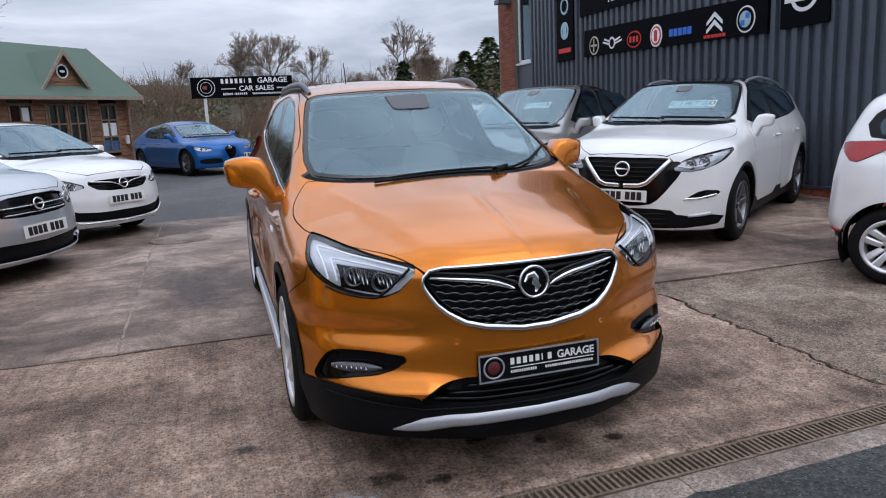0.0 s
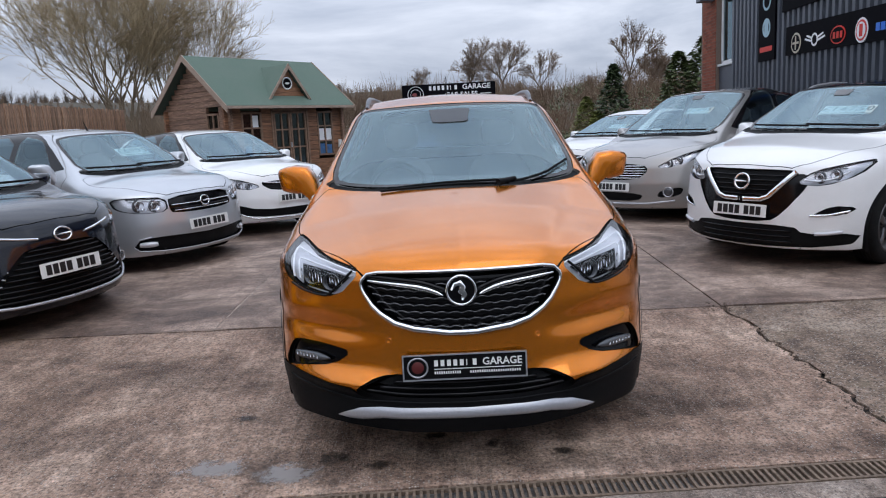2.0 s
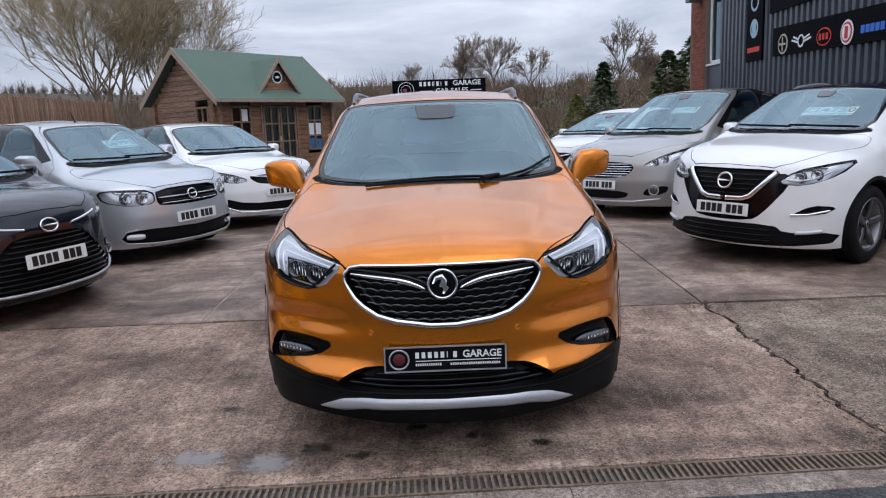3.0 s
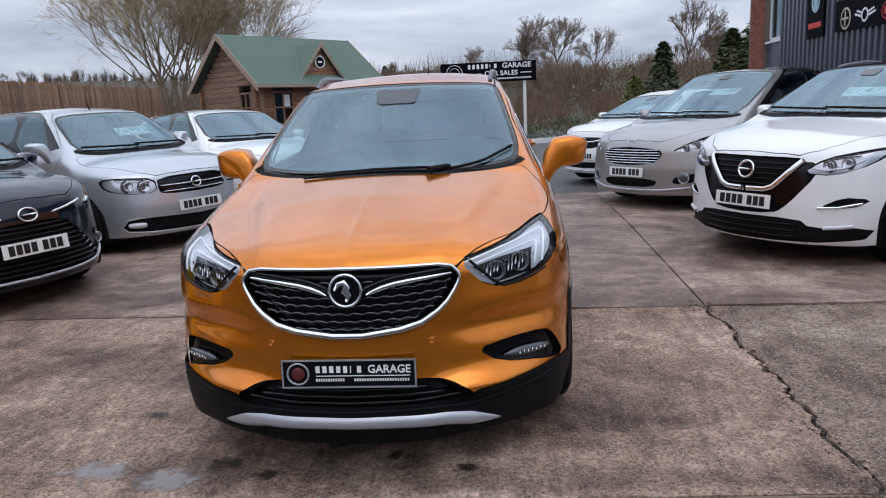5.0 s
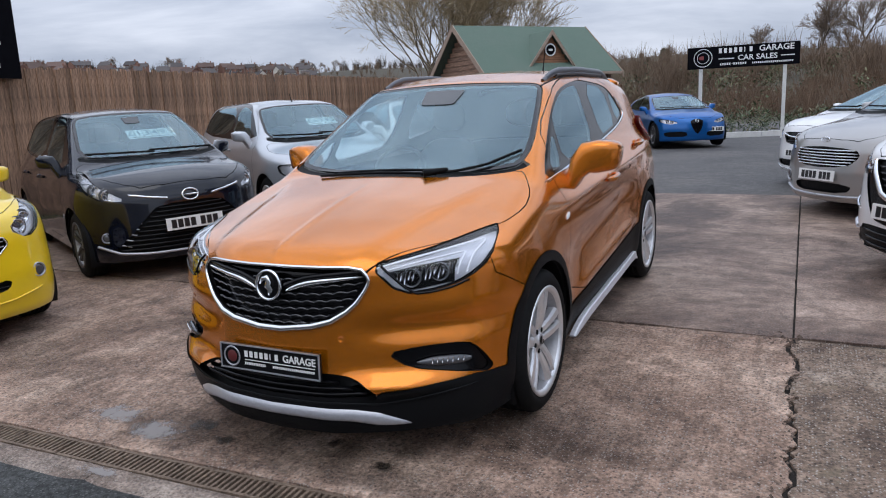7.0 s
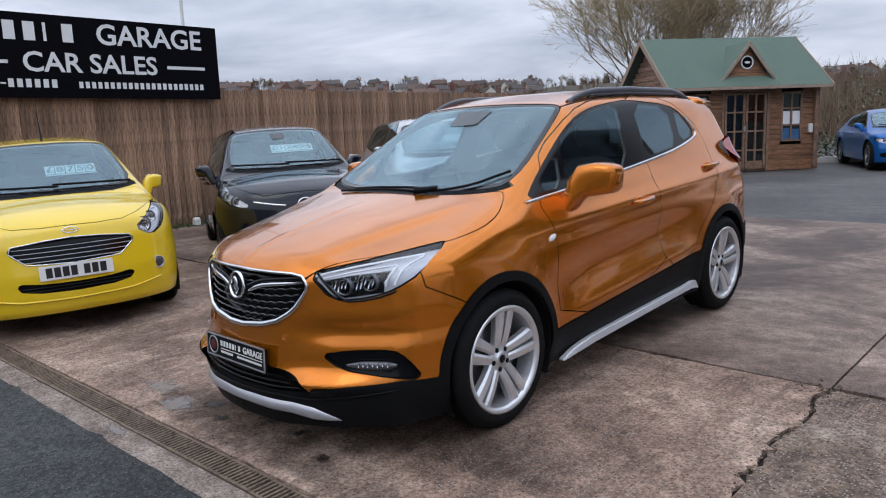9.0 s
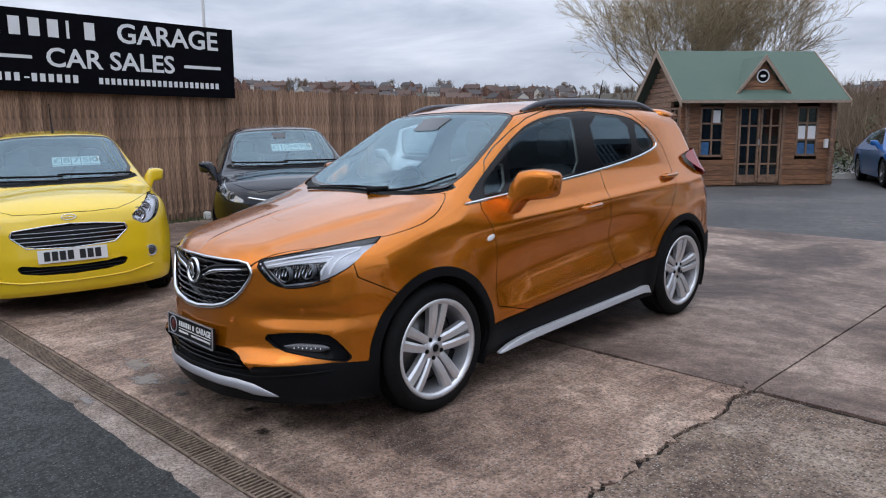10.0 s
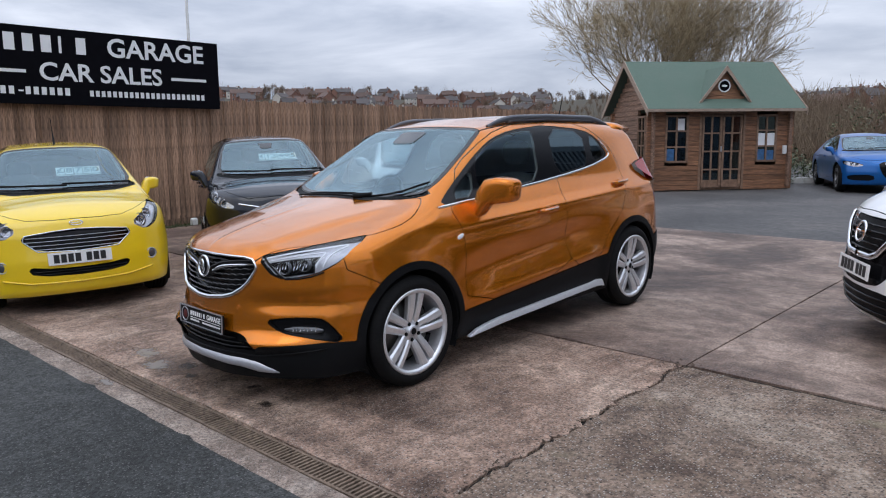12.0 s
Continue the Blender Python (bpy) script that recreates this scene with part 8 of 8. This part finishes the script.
leaves("hedge", cs, 0.06, (0.15, 0.15, 0.12), 36, (M_LEAFM, M_LEAFD, M_LEAFP), "low leafy shrub beside the cabin", "hedge", 4)


def limb(V, F, a, b, ra, rb, sides=4):
    d = (b - a)
    if d.length < 1e-5:
        return
    d.normalize()
    u = d.orthogonal().normalized()
    w = d.cross(u)
    k = len(V)
    for p, r in ((a, ra), (b, rb)):
        for i in range(sides):
            t = 2 * math.pi * i / sides
            V.append(tuple(p + (u * math.cos(t) + w * math.sin(t)) * r))
    for i in range(sides):
        j = (i + 1) % sides
        F.append((k + i, k + j, k + sides + j, k + sides + i))


def bare_tree(m, h, seed, label, stems=1, spread=0.55, depth=5, twig_mat=M_TWIG, droop=0.0, girth=1.0, kids=(3, 4), rising=0.0, leans=(0.10, 0.42), bark=M_BARK, fine=0.0055):
    """A leafless tree: tapered trunk, limbs, and fine twigs."""
    r = random.Random(seed)
    t = thing("tree", m, label, "tree", group="bare trees")
    tv, tf, kv, kf = [], [], [], []

    def grow(p, d, ln, rad, lev):
        n = 3 if lev < 3 else 2
        q = p
        for i in range(n):
            d = (d + Vector((r.gauss(0, 0.10), r.gauss(0, 0.10), r.gauss(0.03, 0.06) - droop * lev * 0.02 + rising))).normalized()
            e = q + d * (ln / n)
            r1 = rad * (1 - 0.28 * (i + 1) / n)
            if lev < 2:
                limb(tv, tf, q, e, rad * (1 - 0.28 * i / n), r1, 7)
            else:
                limb(kv, kf, q, e, rad * (1 - 0.28 * i / n), r1, 3)
            q = e
            if lev >= 1 and lev < depth and i < n - 1 and r.random() < 0.75:
                side(q, d, ln * r.uniform(0.45, 0.7), r1 * 0.6, lev + 1)
        if lev < depth:
            for _ in range(r.randint(*kids)):
                side(q, d, ln * r.uniform(0.58, 0.82), rad * 0.62, lev + 1)

    def side(p, d, ln, rad, lev):
        o = d.orthogonal().normalized()
        o.rotate(Matrix.Rotation(r.uniform(0, 6.28), 3, d))
        grow(p, (d + o * spread * r.uniform(0.5, 1.3)).normalized(), ln, max(rad, fine), lev)
    for k in range(stems):
        a = 6.28 * k / stems + r.uniform(-0.4, 0.4)
        lean = 0.0 if stems == 1 else r.uniform(*leans)
        grow(Vector((0.25 * math.cos(a), 0.25 * math.sin(a), -0.2)) * (0 if stems == 1 else 1), Vector((lean * math.cos(a), lean * math.sin(a), 1)).normalized(), h * 0.30, 0.022 * h * girth, 0)
    grid_part("trunk", tv, tf, bark, t)
    grid_part("crown", kv, kf, twig_mat, t, smooth=False)
    return t


def land_z(x, y):
    return ground_z(x, y) - 0.02 + float(hill(x, y))


def at(b, r):
    """A place at bearing b (degrees left of the yard's long axis) and distance r from the yard."""
    return -r * math.sin(radians(b)), 5 + r * math.cos(radians(b))


# the big many-stemmed tree behind the cabin
x, y = at(25.3, 41)
bare_tree(pose(x, y, land_z(x, y)), 13.0, 21, "large leafless many-stemmed tree with dense twigs behind the cabin", stems=13, spread=0.54, depth=6, twig_mat=M_TWIGY, girth=0.26, kids=(2, 3), rising=0.045, leans=(0.05, 0.46), bark=M_PALEBARK, fine=0.0085)
x, y = at(21.0, 43)
bare_tree(pose(x, y, land_z(x, y)), 10.5, 22, "leafless multi-stemmed tree behind the cabin", stems=5, spread=0.42, depth=6, twig_mat=M_TWIGY, girth=0.30, kids=(2, 3), rising=0.035, leans=(0.05, 0.3), bark=M_PALEBARK, fine=0.0085)
# bare trees along the bank
protos = []
for k, (b, r, h, tw) in enumerate(((-3.0, 78, 8.0, M_TWIGG), (-6.0, 80, 8.5, M_TWIGG), (-16, 66, 7, M_TWIG))):
    x, y = at(b, r)
    protos.append(bare_tree(pose(x, y, land_z(x, y)), h, 40 + k, "slender leafless tree on the bank", stems=1, spread=0.45, depth=6, twig_mat=tw, girth=0.7))
rng = random.Random(77)
for k in range(24):
    b, r = (rng.uniform(-24, -12) if k % 3 else rng.uniform(-9, 12)), rng.uniform(75, 125)
    x, y = at(b, r)
    s = rng.uniform(0.5, 0.85)
    copy_thing(protos[k % 3], pose(x, y, land_z(x, y) - 0.2, 0, 0, rng.uniform(0, 360)) @ Matrix.Scale(s, 4))
for k in range(26):
    b, r = rng.uniform(14, 75), rng.uniform(90, 230)
    x, y = at(b, r)
    s = rng.uniform(0.55, 0.95)
    copy_thing(protos[k % 3], pose(x, y, land_z(x, y) - 0.2, 0, 0, rng.uniform(0, 360)) @ Matrix.Scale(s, 4))


# brown scrub: clouds of fine twigs
def scrub(name, spots, h, per, mat, seed, label):
    r = random.Random(seed)
    V, F = [], []
    for x, y in spots:
        z = land_z(x, y)
        s = r.uniform(0.6, 1.3)
        for _ in range(per):
            a, q = r.uniform(0, 6.28), abs(r.gauss(0, 0.5))
            px, py = x + 1.6 * s * q * math.cos(a), y + 1.6 * s * q * math.sin(a)
            t = h * s * r.uniform(0.45, 1.0) * max(0.25, 1 - 0.4 * q)
            z0 = z + t * r.uniform(-0.1, 0.5)
            d = Vector((r.gauss(0, 0.35), r.gauss(0, 0.35), 1)).normalized() * t * 0.6
            limb(V, F, Vector((px, py, z0)), Vector((px, py, z0)) + d, 0.020 * h / 2.5, 0.006, 3)
    tagged(grid_part(name, V, F, mat, None, smooth=False), label, "scrub", kind="stuff")


rng = random.Random(9)
near = [at(rng.uniform(-32, 14), rng.uniform(33, 52)) for _ in range(240)]
mid = [at(rng.uniform(-32, 22), rng.uniform(50, 85)) for _ in range(300)]
far_ = [at(rng.uniform(8, 80), rng.uniform(70, 170)) for _ in range(260)]
behind = [at(rng.uniform(9, 37), rng.uniform(31, 46)) for _ in range(190)]
scrub("scrub", behind, 3.2, 80, M_TWIGT, 4, "tall tan leafless thicket behind the cabin")
scrub("scrub", near, 1.9, 60, M_TWIGR, 1, "dense brown leafless scrub on the bank")
scrub("scrub", mid, 3.4, 70, M_TWIG, 2, "tall brown leafless thicket on the bank")
scrub("scrub", far_, 4.5, 60, M_TWIG, 3, "distant leafless hedgerows in the valley")


def conifer(m, h, seed, label, wide=0.28, mat=(M_LEAFD, M_LEAFM)):
    r = random.Random(seed)
    t = thing("tree", m, label, "tree", group="evergreens")
    V, F = sweep_mesh([(0, 0, -0.2), (0, 0, h * 0.5), (0, 0, h)], [h * 0.02, h * 0.014, 0.01], 7)
    grid_part("trunk", V, F, M_BARK, t)
    V, F = [], []
    for k in range(2600):
        q = r.uniform(0.04, 1.0) ** 0.8
        z = h * q
        rad = wide * h * (1 - q) ** 0.75 * r.uniform(0.35, 1.0) + 0.05
        a = r.uniform(0, 6.28)
        lump = 1 + 0.35 * noise.noise((math.cos(a) * 1.5, math.sin(a) * 1.5, z * 0.8 + seed))
        p = Vector((rad * lump * math.cos(a), rad * lump * math.sin(a), z))
        s = h * 0.035 * r.uniform(0.5, 1.3)
        d = Vector((math.cos(a), math.sin(a), r.uniform(-0.5, 0.3))) * s
        w = Vector((-math.sin(a), math.cos(a), r.gauss(0, 0.3))) * s * 0.5
        b = len(V)
        V += [tuple(p - d * 0.4), tuple(p + w), tuple(p + d), tuple(p - w)]
        F.append((b, b + 1, b + 2, b + 3))
    grid_part("crown", V, F, mat[seed % 2], t, smooth=False)
    return t


M_LEAFY = material("yellow_green_leaf", (0.150, 0.170, 0.034), rough=0.6, grain=0.3, scale=4)
for b, r, h, sd, w, mt, lb in ((-18.3, 25.6, 3.7, 1, 0.30, (M_LEAFD, M_LEAFD), "dark green conifer behind the hedge"), (-15.8, 26.0, 2.5, 2, 0.42, (M_LEAFY, M_LEAFY), "yellow-green evergreen shrub behind the hedge"), (-16.9, 25.4, 1.9, 12, 0.5, (M_LEAFY, M_LEAFY), "low yellow-green evergreen shrub behind the hedge"),
                               (-24.2, 24.5, 3.9, 3, 0.38, (M_LEAFM, M_LEAFM), "broad green evergreen beside the building"), (-26.5, 24.0, 4.3, 4, 0.42, (M_LEAFM, M_LEAFM), "broad green evergreen beside the building"),
                               (57.5, 190, 11, 6, 0.2, (M_LEAFD, M_LEAFD), "far dark pine above the town"), (52.5, 185, 11, 7, 0.22, (M_LEAFD, M_LEAFD), "far dark pine above the town"), (8.5, 120, 6, 8, 0.35, (M_LEAFD, M_LEAFD), "far dark evergreen on the skyline"), (70, 120, 8, 9, 0.4, (M_LEAFD, M_LEAFD), "far dark evergreen on the skyline")):
    x, y = at(b, r)
    conifer(pose(x, y, land_z(x, y) - 0.2), h, sd, lb, w, mt)

# far town: brick houses on the hill
M_HBRICK = material("far_brick", (0.20, 0.105, 0.078), rough=0.9, grain=0.15, scale=1.2, object_random=0.3)
M_HWHITE = material("far_render", (0.55, 0.52, 0.47), rough=0.9, grain=0.1, scale=1.0, object_random=0.2)
M_HROOF = material("far_slate", (0.075, 0.065, 0.064), rough=0.8, grain=0.2, scale=2, object_random=0.3)
M_HTILE = material("far_clay_tile", (0.115, 0.075, 0.062), rough=0.85, grain=0.2, scale=2, object_random=0.3)
M_HWIN = material("far_window", (0.06, 0.07, 0.08), rough=0.1)


def house(w, d, h, wall, roof, label, m):
    t = thing("house", m, label, "house", group="houses of the far town")
    body = prism("wall", [(-d / 2, -1.5), (d / 2, -1.5), (d / 2, h), (0, h + d * 0.38), (-d / 2, h)], "x", -w / 2, w / 2, wall, t)
    for sg in (-1, 1):
        prism("roof", [(0, h + d * 0.38 + 0.18), (sg * (d / 2 + 0.35), h - 0.10), (sg * (d / 2 + 0.35), h - 0.28), (0, h + d * 0.38)], "x", -w / 2 - 0.25, w / 2 + 0.25, roof, t)
    box("chimney", w * 0.28, w * 0.28 + 0.8, -0.4, 0.4, h + d * 0.2, h + d * 0.38 + 1.2, wall, t)
    for x in (-w * 0.3, w * 0.05, w * 0.3):
        for z in (0.9, 3.4):
            if z + 1.2 < h:
                win = box("window", x - 0.55, x + 0.55, -d / 2 - 0.06, -d / 2 + 0.02, z, z + 1.25, M_UPVC, t)
                box("pane", x - 0.45, x + 0.45, -d / 2 - 0.08, -d / 2 - 0.062, z + 0.1, z + 1.15, M_HWIN, win)
    return t


hp = []
for k, (w, d, h, wa, ro, lb) in enumerate(((9, 7, 5.2, M_HBRICK, M_HROOF, "far red-brick house with slate roof"), (11, 7.5, 5.2, M_HBRICK, M_HTILE, "far brick house with clay tile roof"), (9, 7, 5.2, M_HWHITE, M_HROOF, "far pale rendered house with slate roof"))):
    b, r = (62 - 6 * k), 420 + 20 * k
    x, y = at(b, r)
    hp.append(house(w, d, h, wa, ro, lb, pose(x, y, land_z(x, y), 0, 0, b + 10 * k)))
rng = random.Random(31)
for k in range(205):
    b, r = rng.uniform(36, 80), rng.uniform(320, 640)
    if k > 182:
        b, r = rng.uniform(13, 19), rng.uniform(330, 420)
    x, y = at(b, r)
    copy_thing(hp[rng.choices((0, 1, 2), weights=(5, 4, 2))[0]], pose(x, y, land_z(x, y), 0, 0, b + rng.gauss(0, 35)))
# bare trees and dark evergreens between the far houses
rng = random.Random(58)
for k in range(90):
    b, r = rng.uniform(34, 84), rng.uniform(300, 660)
    x, y = at(b, r)
    copy_thing(protos[k % 3], pose(x, y, land_z(x, y) - 0.4, 0, 0, rng.uniform(0, 360)) @ Matrix.Scale(rng.uniform(0.9, 1.7), 4))
ivy = []
for k in range(46):
    x, y = at(rng.uniform(-30, 13), rng.uniform(27, 60))
    if y > kerb_at(x) + 1.5:
        ivy += [(x + rng.gauss(0, 0.7), y + rng.gauss(0, 0.7), land_z(x, y) + rng.uniform(0.3, 2.0)) for _ in range(4)]
leaves("undergrowth", ivy, 0.10, (0.30, 0.30, 0.25), 40, (M_LEAFM, M_LEAFD, M_LEAFP), "dull green brambles and ivy among the scrub", "undergrowth", 6)
wood = [at(rng.uniform(30, 86), rng.uniform(250, 680)) for _ in range(420)]
scrub("scrub", wood, 8.0, 46, M_TWIG, 12, "distant leafless woods and hedges between the houses")
crest = [at(rng.uniform(20, 86), rng.uniform(600, 720)) for _ in range(330)]
scrub("scrub", crest, 13.0, 60, M_TWIGD, 14, "dark leafless woods along the crest behind the far town")
hills = [at(rng.uniform(-34, 36), rng.uniform(230, 760)) for _ in range(900)]
scrub("scrub", hills, 6.0, 60, M_TWIG, 13, "distant leafless woods on the far hill")

# ---- park the other cars ----
def park(key, x, y, turn, dz=0.0, **kw):
    s = CARS[key]()
    s.update(kw)
    lean = 1.8 if y < 8 else 0.28
    s["pose"] = Matrix.Translation((x, y, ground_z(x, y) + dz)) @ pose(0, 0, 0, lean, 0, 0) @ pose(0, 0, 0, 0, 0, turn)
    return build_car(s)


c, sd = park("yellow", -2.421, 3.083, 75.9)
slats(c, sd, (0.61, 0.645, 0.68, 0.715), (0.35, 0.40, 0.42, 0.42), 0.0032, M_SATIN, -0.010)
line_on_front(c, sd, "grille_surround", [(0.0, 0.577), (0.33, 0.592), (0.44, 0.69), (0.42, 0.738), (0.2, 0.763), (0.0, 0.773)], 0.005, M_CHROME, 0.002)
slats(c, sd, (0.385, 0.41), (0.38, 0.40), 0.006, M_GLOSSB)
line_on_front(c, sd, "bumper_lip", [(0.0, 0.30), (0.4, 0.31), (0.62, 0.35)], 0.008, M_YELLOW, 0.004)
front_plate(c, sd, 0.52), round_fog(c, sd, 0.620, 0.47, 0.040), simple_badge(c, sd, 0.825, 0.055, 0.022)
lamp_inside(c, sd, ((0.56, 0.80, 0.045), (0.63, 0.86, 0.035)))
price_card(sd, c, 0.16, 0.42, 0.56, "£8750", 0.42), handles(c, sd, (1.35, 2.2), 0.86, M_YELLOW), aerial(c, sd, 1.1, 0.3)

c, sd = park("black", -2.52, 5.515, 65.0)
slats(c, sd, (0.30, 0.34, 0.38, 0.42, 0.46, 0.50, 0.54, 0.58, 0.62, 0.655), (0.62, 0.60, 0.56, 0.52, 0.48, 0.45, 0.41, 0.37, 0.33, 0.29), 0.009, M_GLOSSB)
line_on_front(c, sd, "bumper_trim", [(0.0, 0.255), (0.4, 0.258), (0.62, 0.275), (0.76, 0.34)], 0.012, M_SATIN, 0.004)
line_on_front(c, sd, "nose_trim", [(0.20, 0.735), (0.34, 0.755), (0.50, 0.785)], 0.010, M_CHROME, 0.006)
for k in range(5):
    line_on_front(c, sd, "grille_fin", [(0.44 + 0.025 * k, 0.53 - 0.05 * k), (0.50 + 0.028 * k, 0.55 - 0.05 * k)], 0.005, M_SATIN, -0.006)
front_plate(c, sd, 0.50), simple_badge(c, sd, 0.745, 0.072, 0.05), lamp_inside(c, sd, ((0.66, 0.80, 0.045), (0.74, 0.85, 0.035)))
round_fog(c, sd, 0.70, 0.42, 0.035)
price_card(sd, c, 0.12, 0.46, 0.60, "£13495", 0.48), handles(c, sd, (1.35, 2.2), 0.88, M_BLACKP)

c, sd = park("silver", -2.165, 7.88, 59.3)
slats(c, sd, (0.655, 0.70), (0.38, 0.39), 0.012, M_GLOSSB)
slats(c, sd, (0.635, 0.695), (0.37, 0.39), 0.006, M_CHROME, 0.0)
line_on_front(c, sd, "intake_trim", [(0.0, 0.225), (0.5, 0.232), (0.70, 0.25), (0.74, 0.30), (0.70, 0.37), (0.60, 0.39)], 0.007, M_SATIN, 0.004)
for sg in (-1, 1):
    p = sd.on_front(sg * np.linspace(0.56, 0.70, 6), np.full(6, 0.31), -0.012)
    rod("fog_lamp", p, [0.020, 0.028, 0.030, 0.030, 0.028, 0.020], M_BEZEL, c, sides=8, up=(0, -1, 0))
simple_badge(c, sd, 0.70, 0.055, 0.05), front_plate(c, sd, 0.475), lamp_inside(c, sd, ((0.53, 0.71, 0.045), (0.66, 0.72, 0.045)))
line_on_front(c, sd, "light_guide", [(0.46, 0.76), (0.62, 0.77), (0.72, 0.775)], 0.008, M_LED, -0.02)
price_card(sd, c, 0.16, 0.46, 0.60, "£6995", 0.40), handles(c, sd, (1.4, 2.3), 0.90, M_SILVER), aerial(c, sd, 1.1, 0.12)

c, sd = park("family", -1.61, 10.18, 46.4)
slats(c, sd, (0.64, 0.67, 0.70), (0.36, 0.40, 0.41), 0.008, M_GLOSSB)
line_on_front(c, sd, "grille_wing", [(0.06, 0.665), (0.16, 0.70), (0.42, 0.725)], 0.009, M_CHROME, 0.002)
line_on_front(c, sd, "intake_trim", [(0.0, 0.235), (0.55, 0.25), (0.76, 0.34)], 0.008, M_CHROME, 0.006)
simple_badge(c, sd, 0.68, 0.055, 0.055), front_plate(c, sd, 0.50), lamp_inside(c, sd, ((0.58, 0.69, 0.035), (0.68, 0.71, 0.035)))
handles(c, sd, (1.4, 2.4), 0.88, M_WHITE)

c, sd = park("white_crossover", 4.515, 6.675, -55.0)
line_on_front(c, sd, "grille_wing", [(0.02, 0.615), (0.17, 0.617), (0.24, 0.645), (0.34, 0.755), (0.435, 0.86)], 0.024, M_CHROME, 0.004, flat=0.5)
for k in range(5):
    slats(c, sd, (0.66 + 0.042 * k,), (0.20 + 0.038 * k,), 0.007, M_GLOSSB)
slats(c, sd, (0.25, 0.30, 0.35), (0.44, 0.44, 0.44), 0.009, M_GLOSSB)
line_on_front(c, sd, "slot_trim", [(0.56, 0.492), (0.68, 0.498), (0.80, 0.53)], 0.010, M_CHROME, 0.004)
line_on_front(c, sd, "fog_lamp", [(0.60, 0.335), (0.68, 0.34), (0.77, 0.355)], 0.016, M_BEZEL, 0.002)
line_on_front(c, sd, "light_guide", [(0.50, 0.80), (0.58, 0.785), (0.68, 0.80), (0.78, 0.86)], 0.008, M_LED, -0.02)
simple_badge(c, sd, 0.77, 0.068, 0.066), front_plate(c, sd, 0.52), lamp_inside(c, sd, ((0.60, 0.82, 0.035), (0.70, 0.84, 0.035)))
price_card(sd, c, 0.20, 0.46, 0.60, "£14750", 0.50), handles(c, sd, (1.4, 2.4), 0.96, M_WHITE), rails(c, sd, 1.2, 2.9, 0.56, M_SATIN)

c, sd = park("carrier", 4.064, 9.61, -51.4)
slats(c, sd, (0.575, 0.605, 0.635, 0.665, 0.695, 0.725), (0.36, 0.40, 0.43, 0.44, 0.42, 0.40), 0.007, M_CHROME, 0.0)
line_on_front(c, sd, "bumper_trim", [(0.0, 0.25), (0.45, 0.255), (0.75, 0.29)], 0.014, M_SATIN, 0.004)
round_fog(c, sd, 0.68, 0.40, 0.05)
simple_badge(c, sd, 0.83, 0.06, 0.024), front_plate(c, sd, 0.465), lamp_inside(c, sd, ((0.66, 0.75, 0.04), (0.76, 0.79, 0.035)))
price_card(sd, c, 0.22, 0.55, 0.70, "£1495", 0.40), handles(c, sd, (1.5, 2.6), 0.95, M_GREY)

c, sd = park("small_white", 3.749, 12.431, -51.1)
line_on_front(c, sd, "grille_wing", [(0.05, 0.69), (0.20, 0.70), (0.40, 0.735)], 0.014, M_CHROME, 0.004)
slats(c, sd, (0.61, 0.64), (0.28, 0.32), 0.008, M_GLOSSB)
simple_badge(c, sd, 0.69, 0.06, 0.06), front_plate(c, sd, 0.47), lamp_inside(c, sd, ((0.60, 0.76, 0.045), (0.68, 0.80, 0.035)))
line_on_front(c, sd, "bumper_trim", [(0.0, 0.235), (0.45, 0.24), (0.65, 0.28)], 0.008, M_CHROME, 0.004)
price_card(sd, c, 0.18, 0.42, 0.56, "£6495", 0.40), handles(c, sd, (1.35, 2.2), 0.88, M_WHITE)

c, sd = park("blue", 0.324, 20.846, 27.0)
simple_badge(c, sd, 0.70, 0.04, 0.04), front_plate(c, sd, 0.47, 0.45), lamp_inside(c, sd, ((0.60, 0.69, 0.03), (0.70, 0.70, 0.03)))
handles(c, sd, (1.6, 2.6), 0.84, M_BLUE)

c, sd = park("hatch", 6.72, 2.46, 31.0)
for sg in (-1, 1):
    p = sd.on_side(np.linspace(2.72, 2.93, 6), np.full(6, 0.38), sg, 0.006)
    rod("reflector_strip", p, 0.012, M_RED, c, sides=6)
handles(c, sd, (1.3, 2.1), 0.88, M_WHITE)
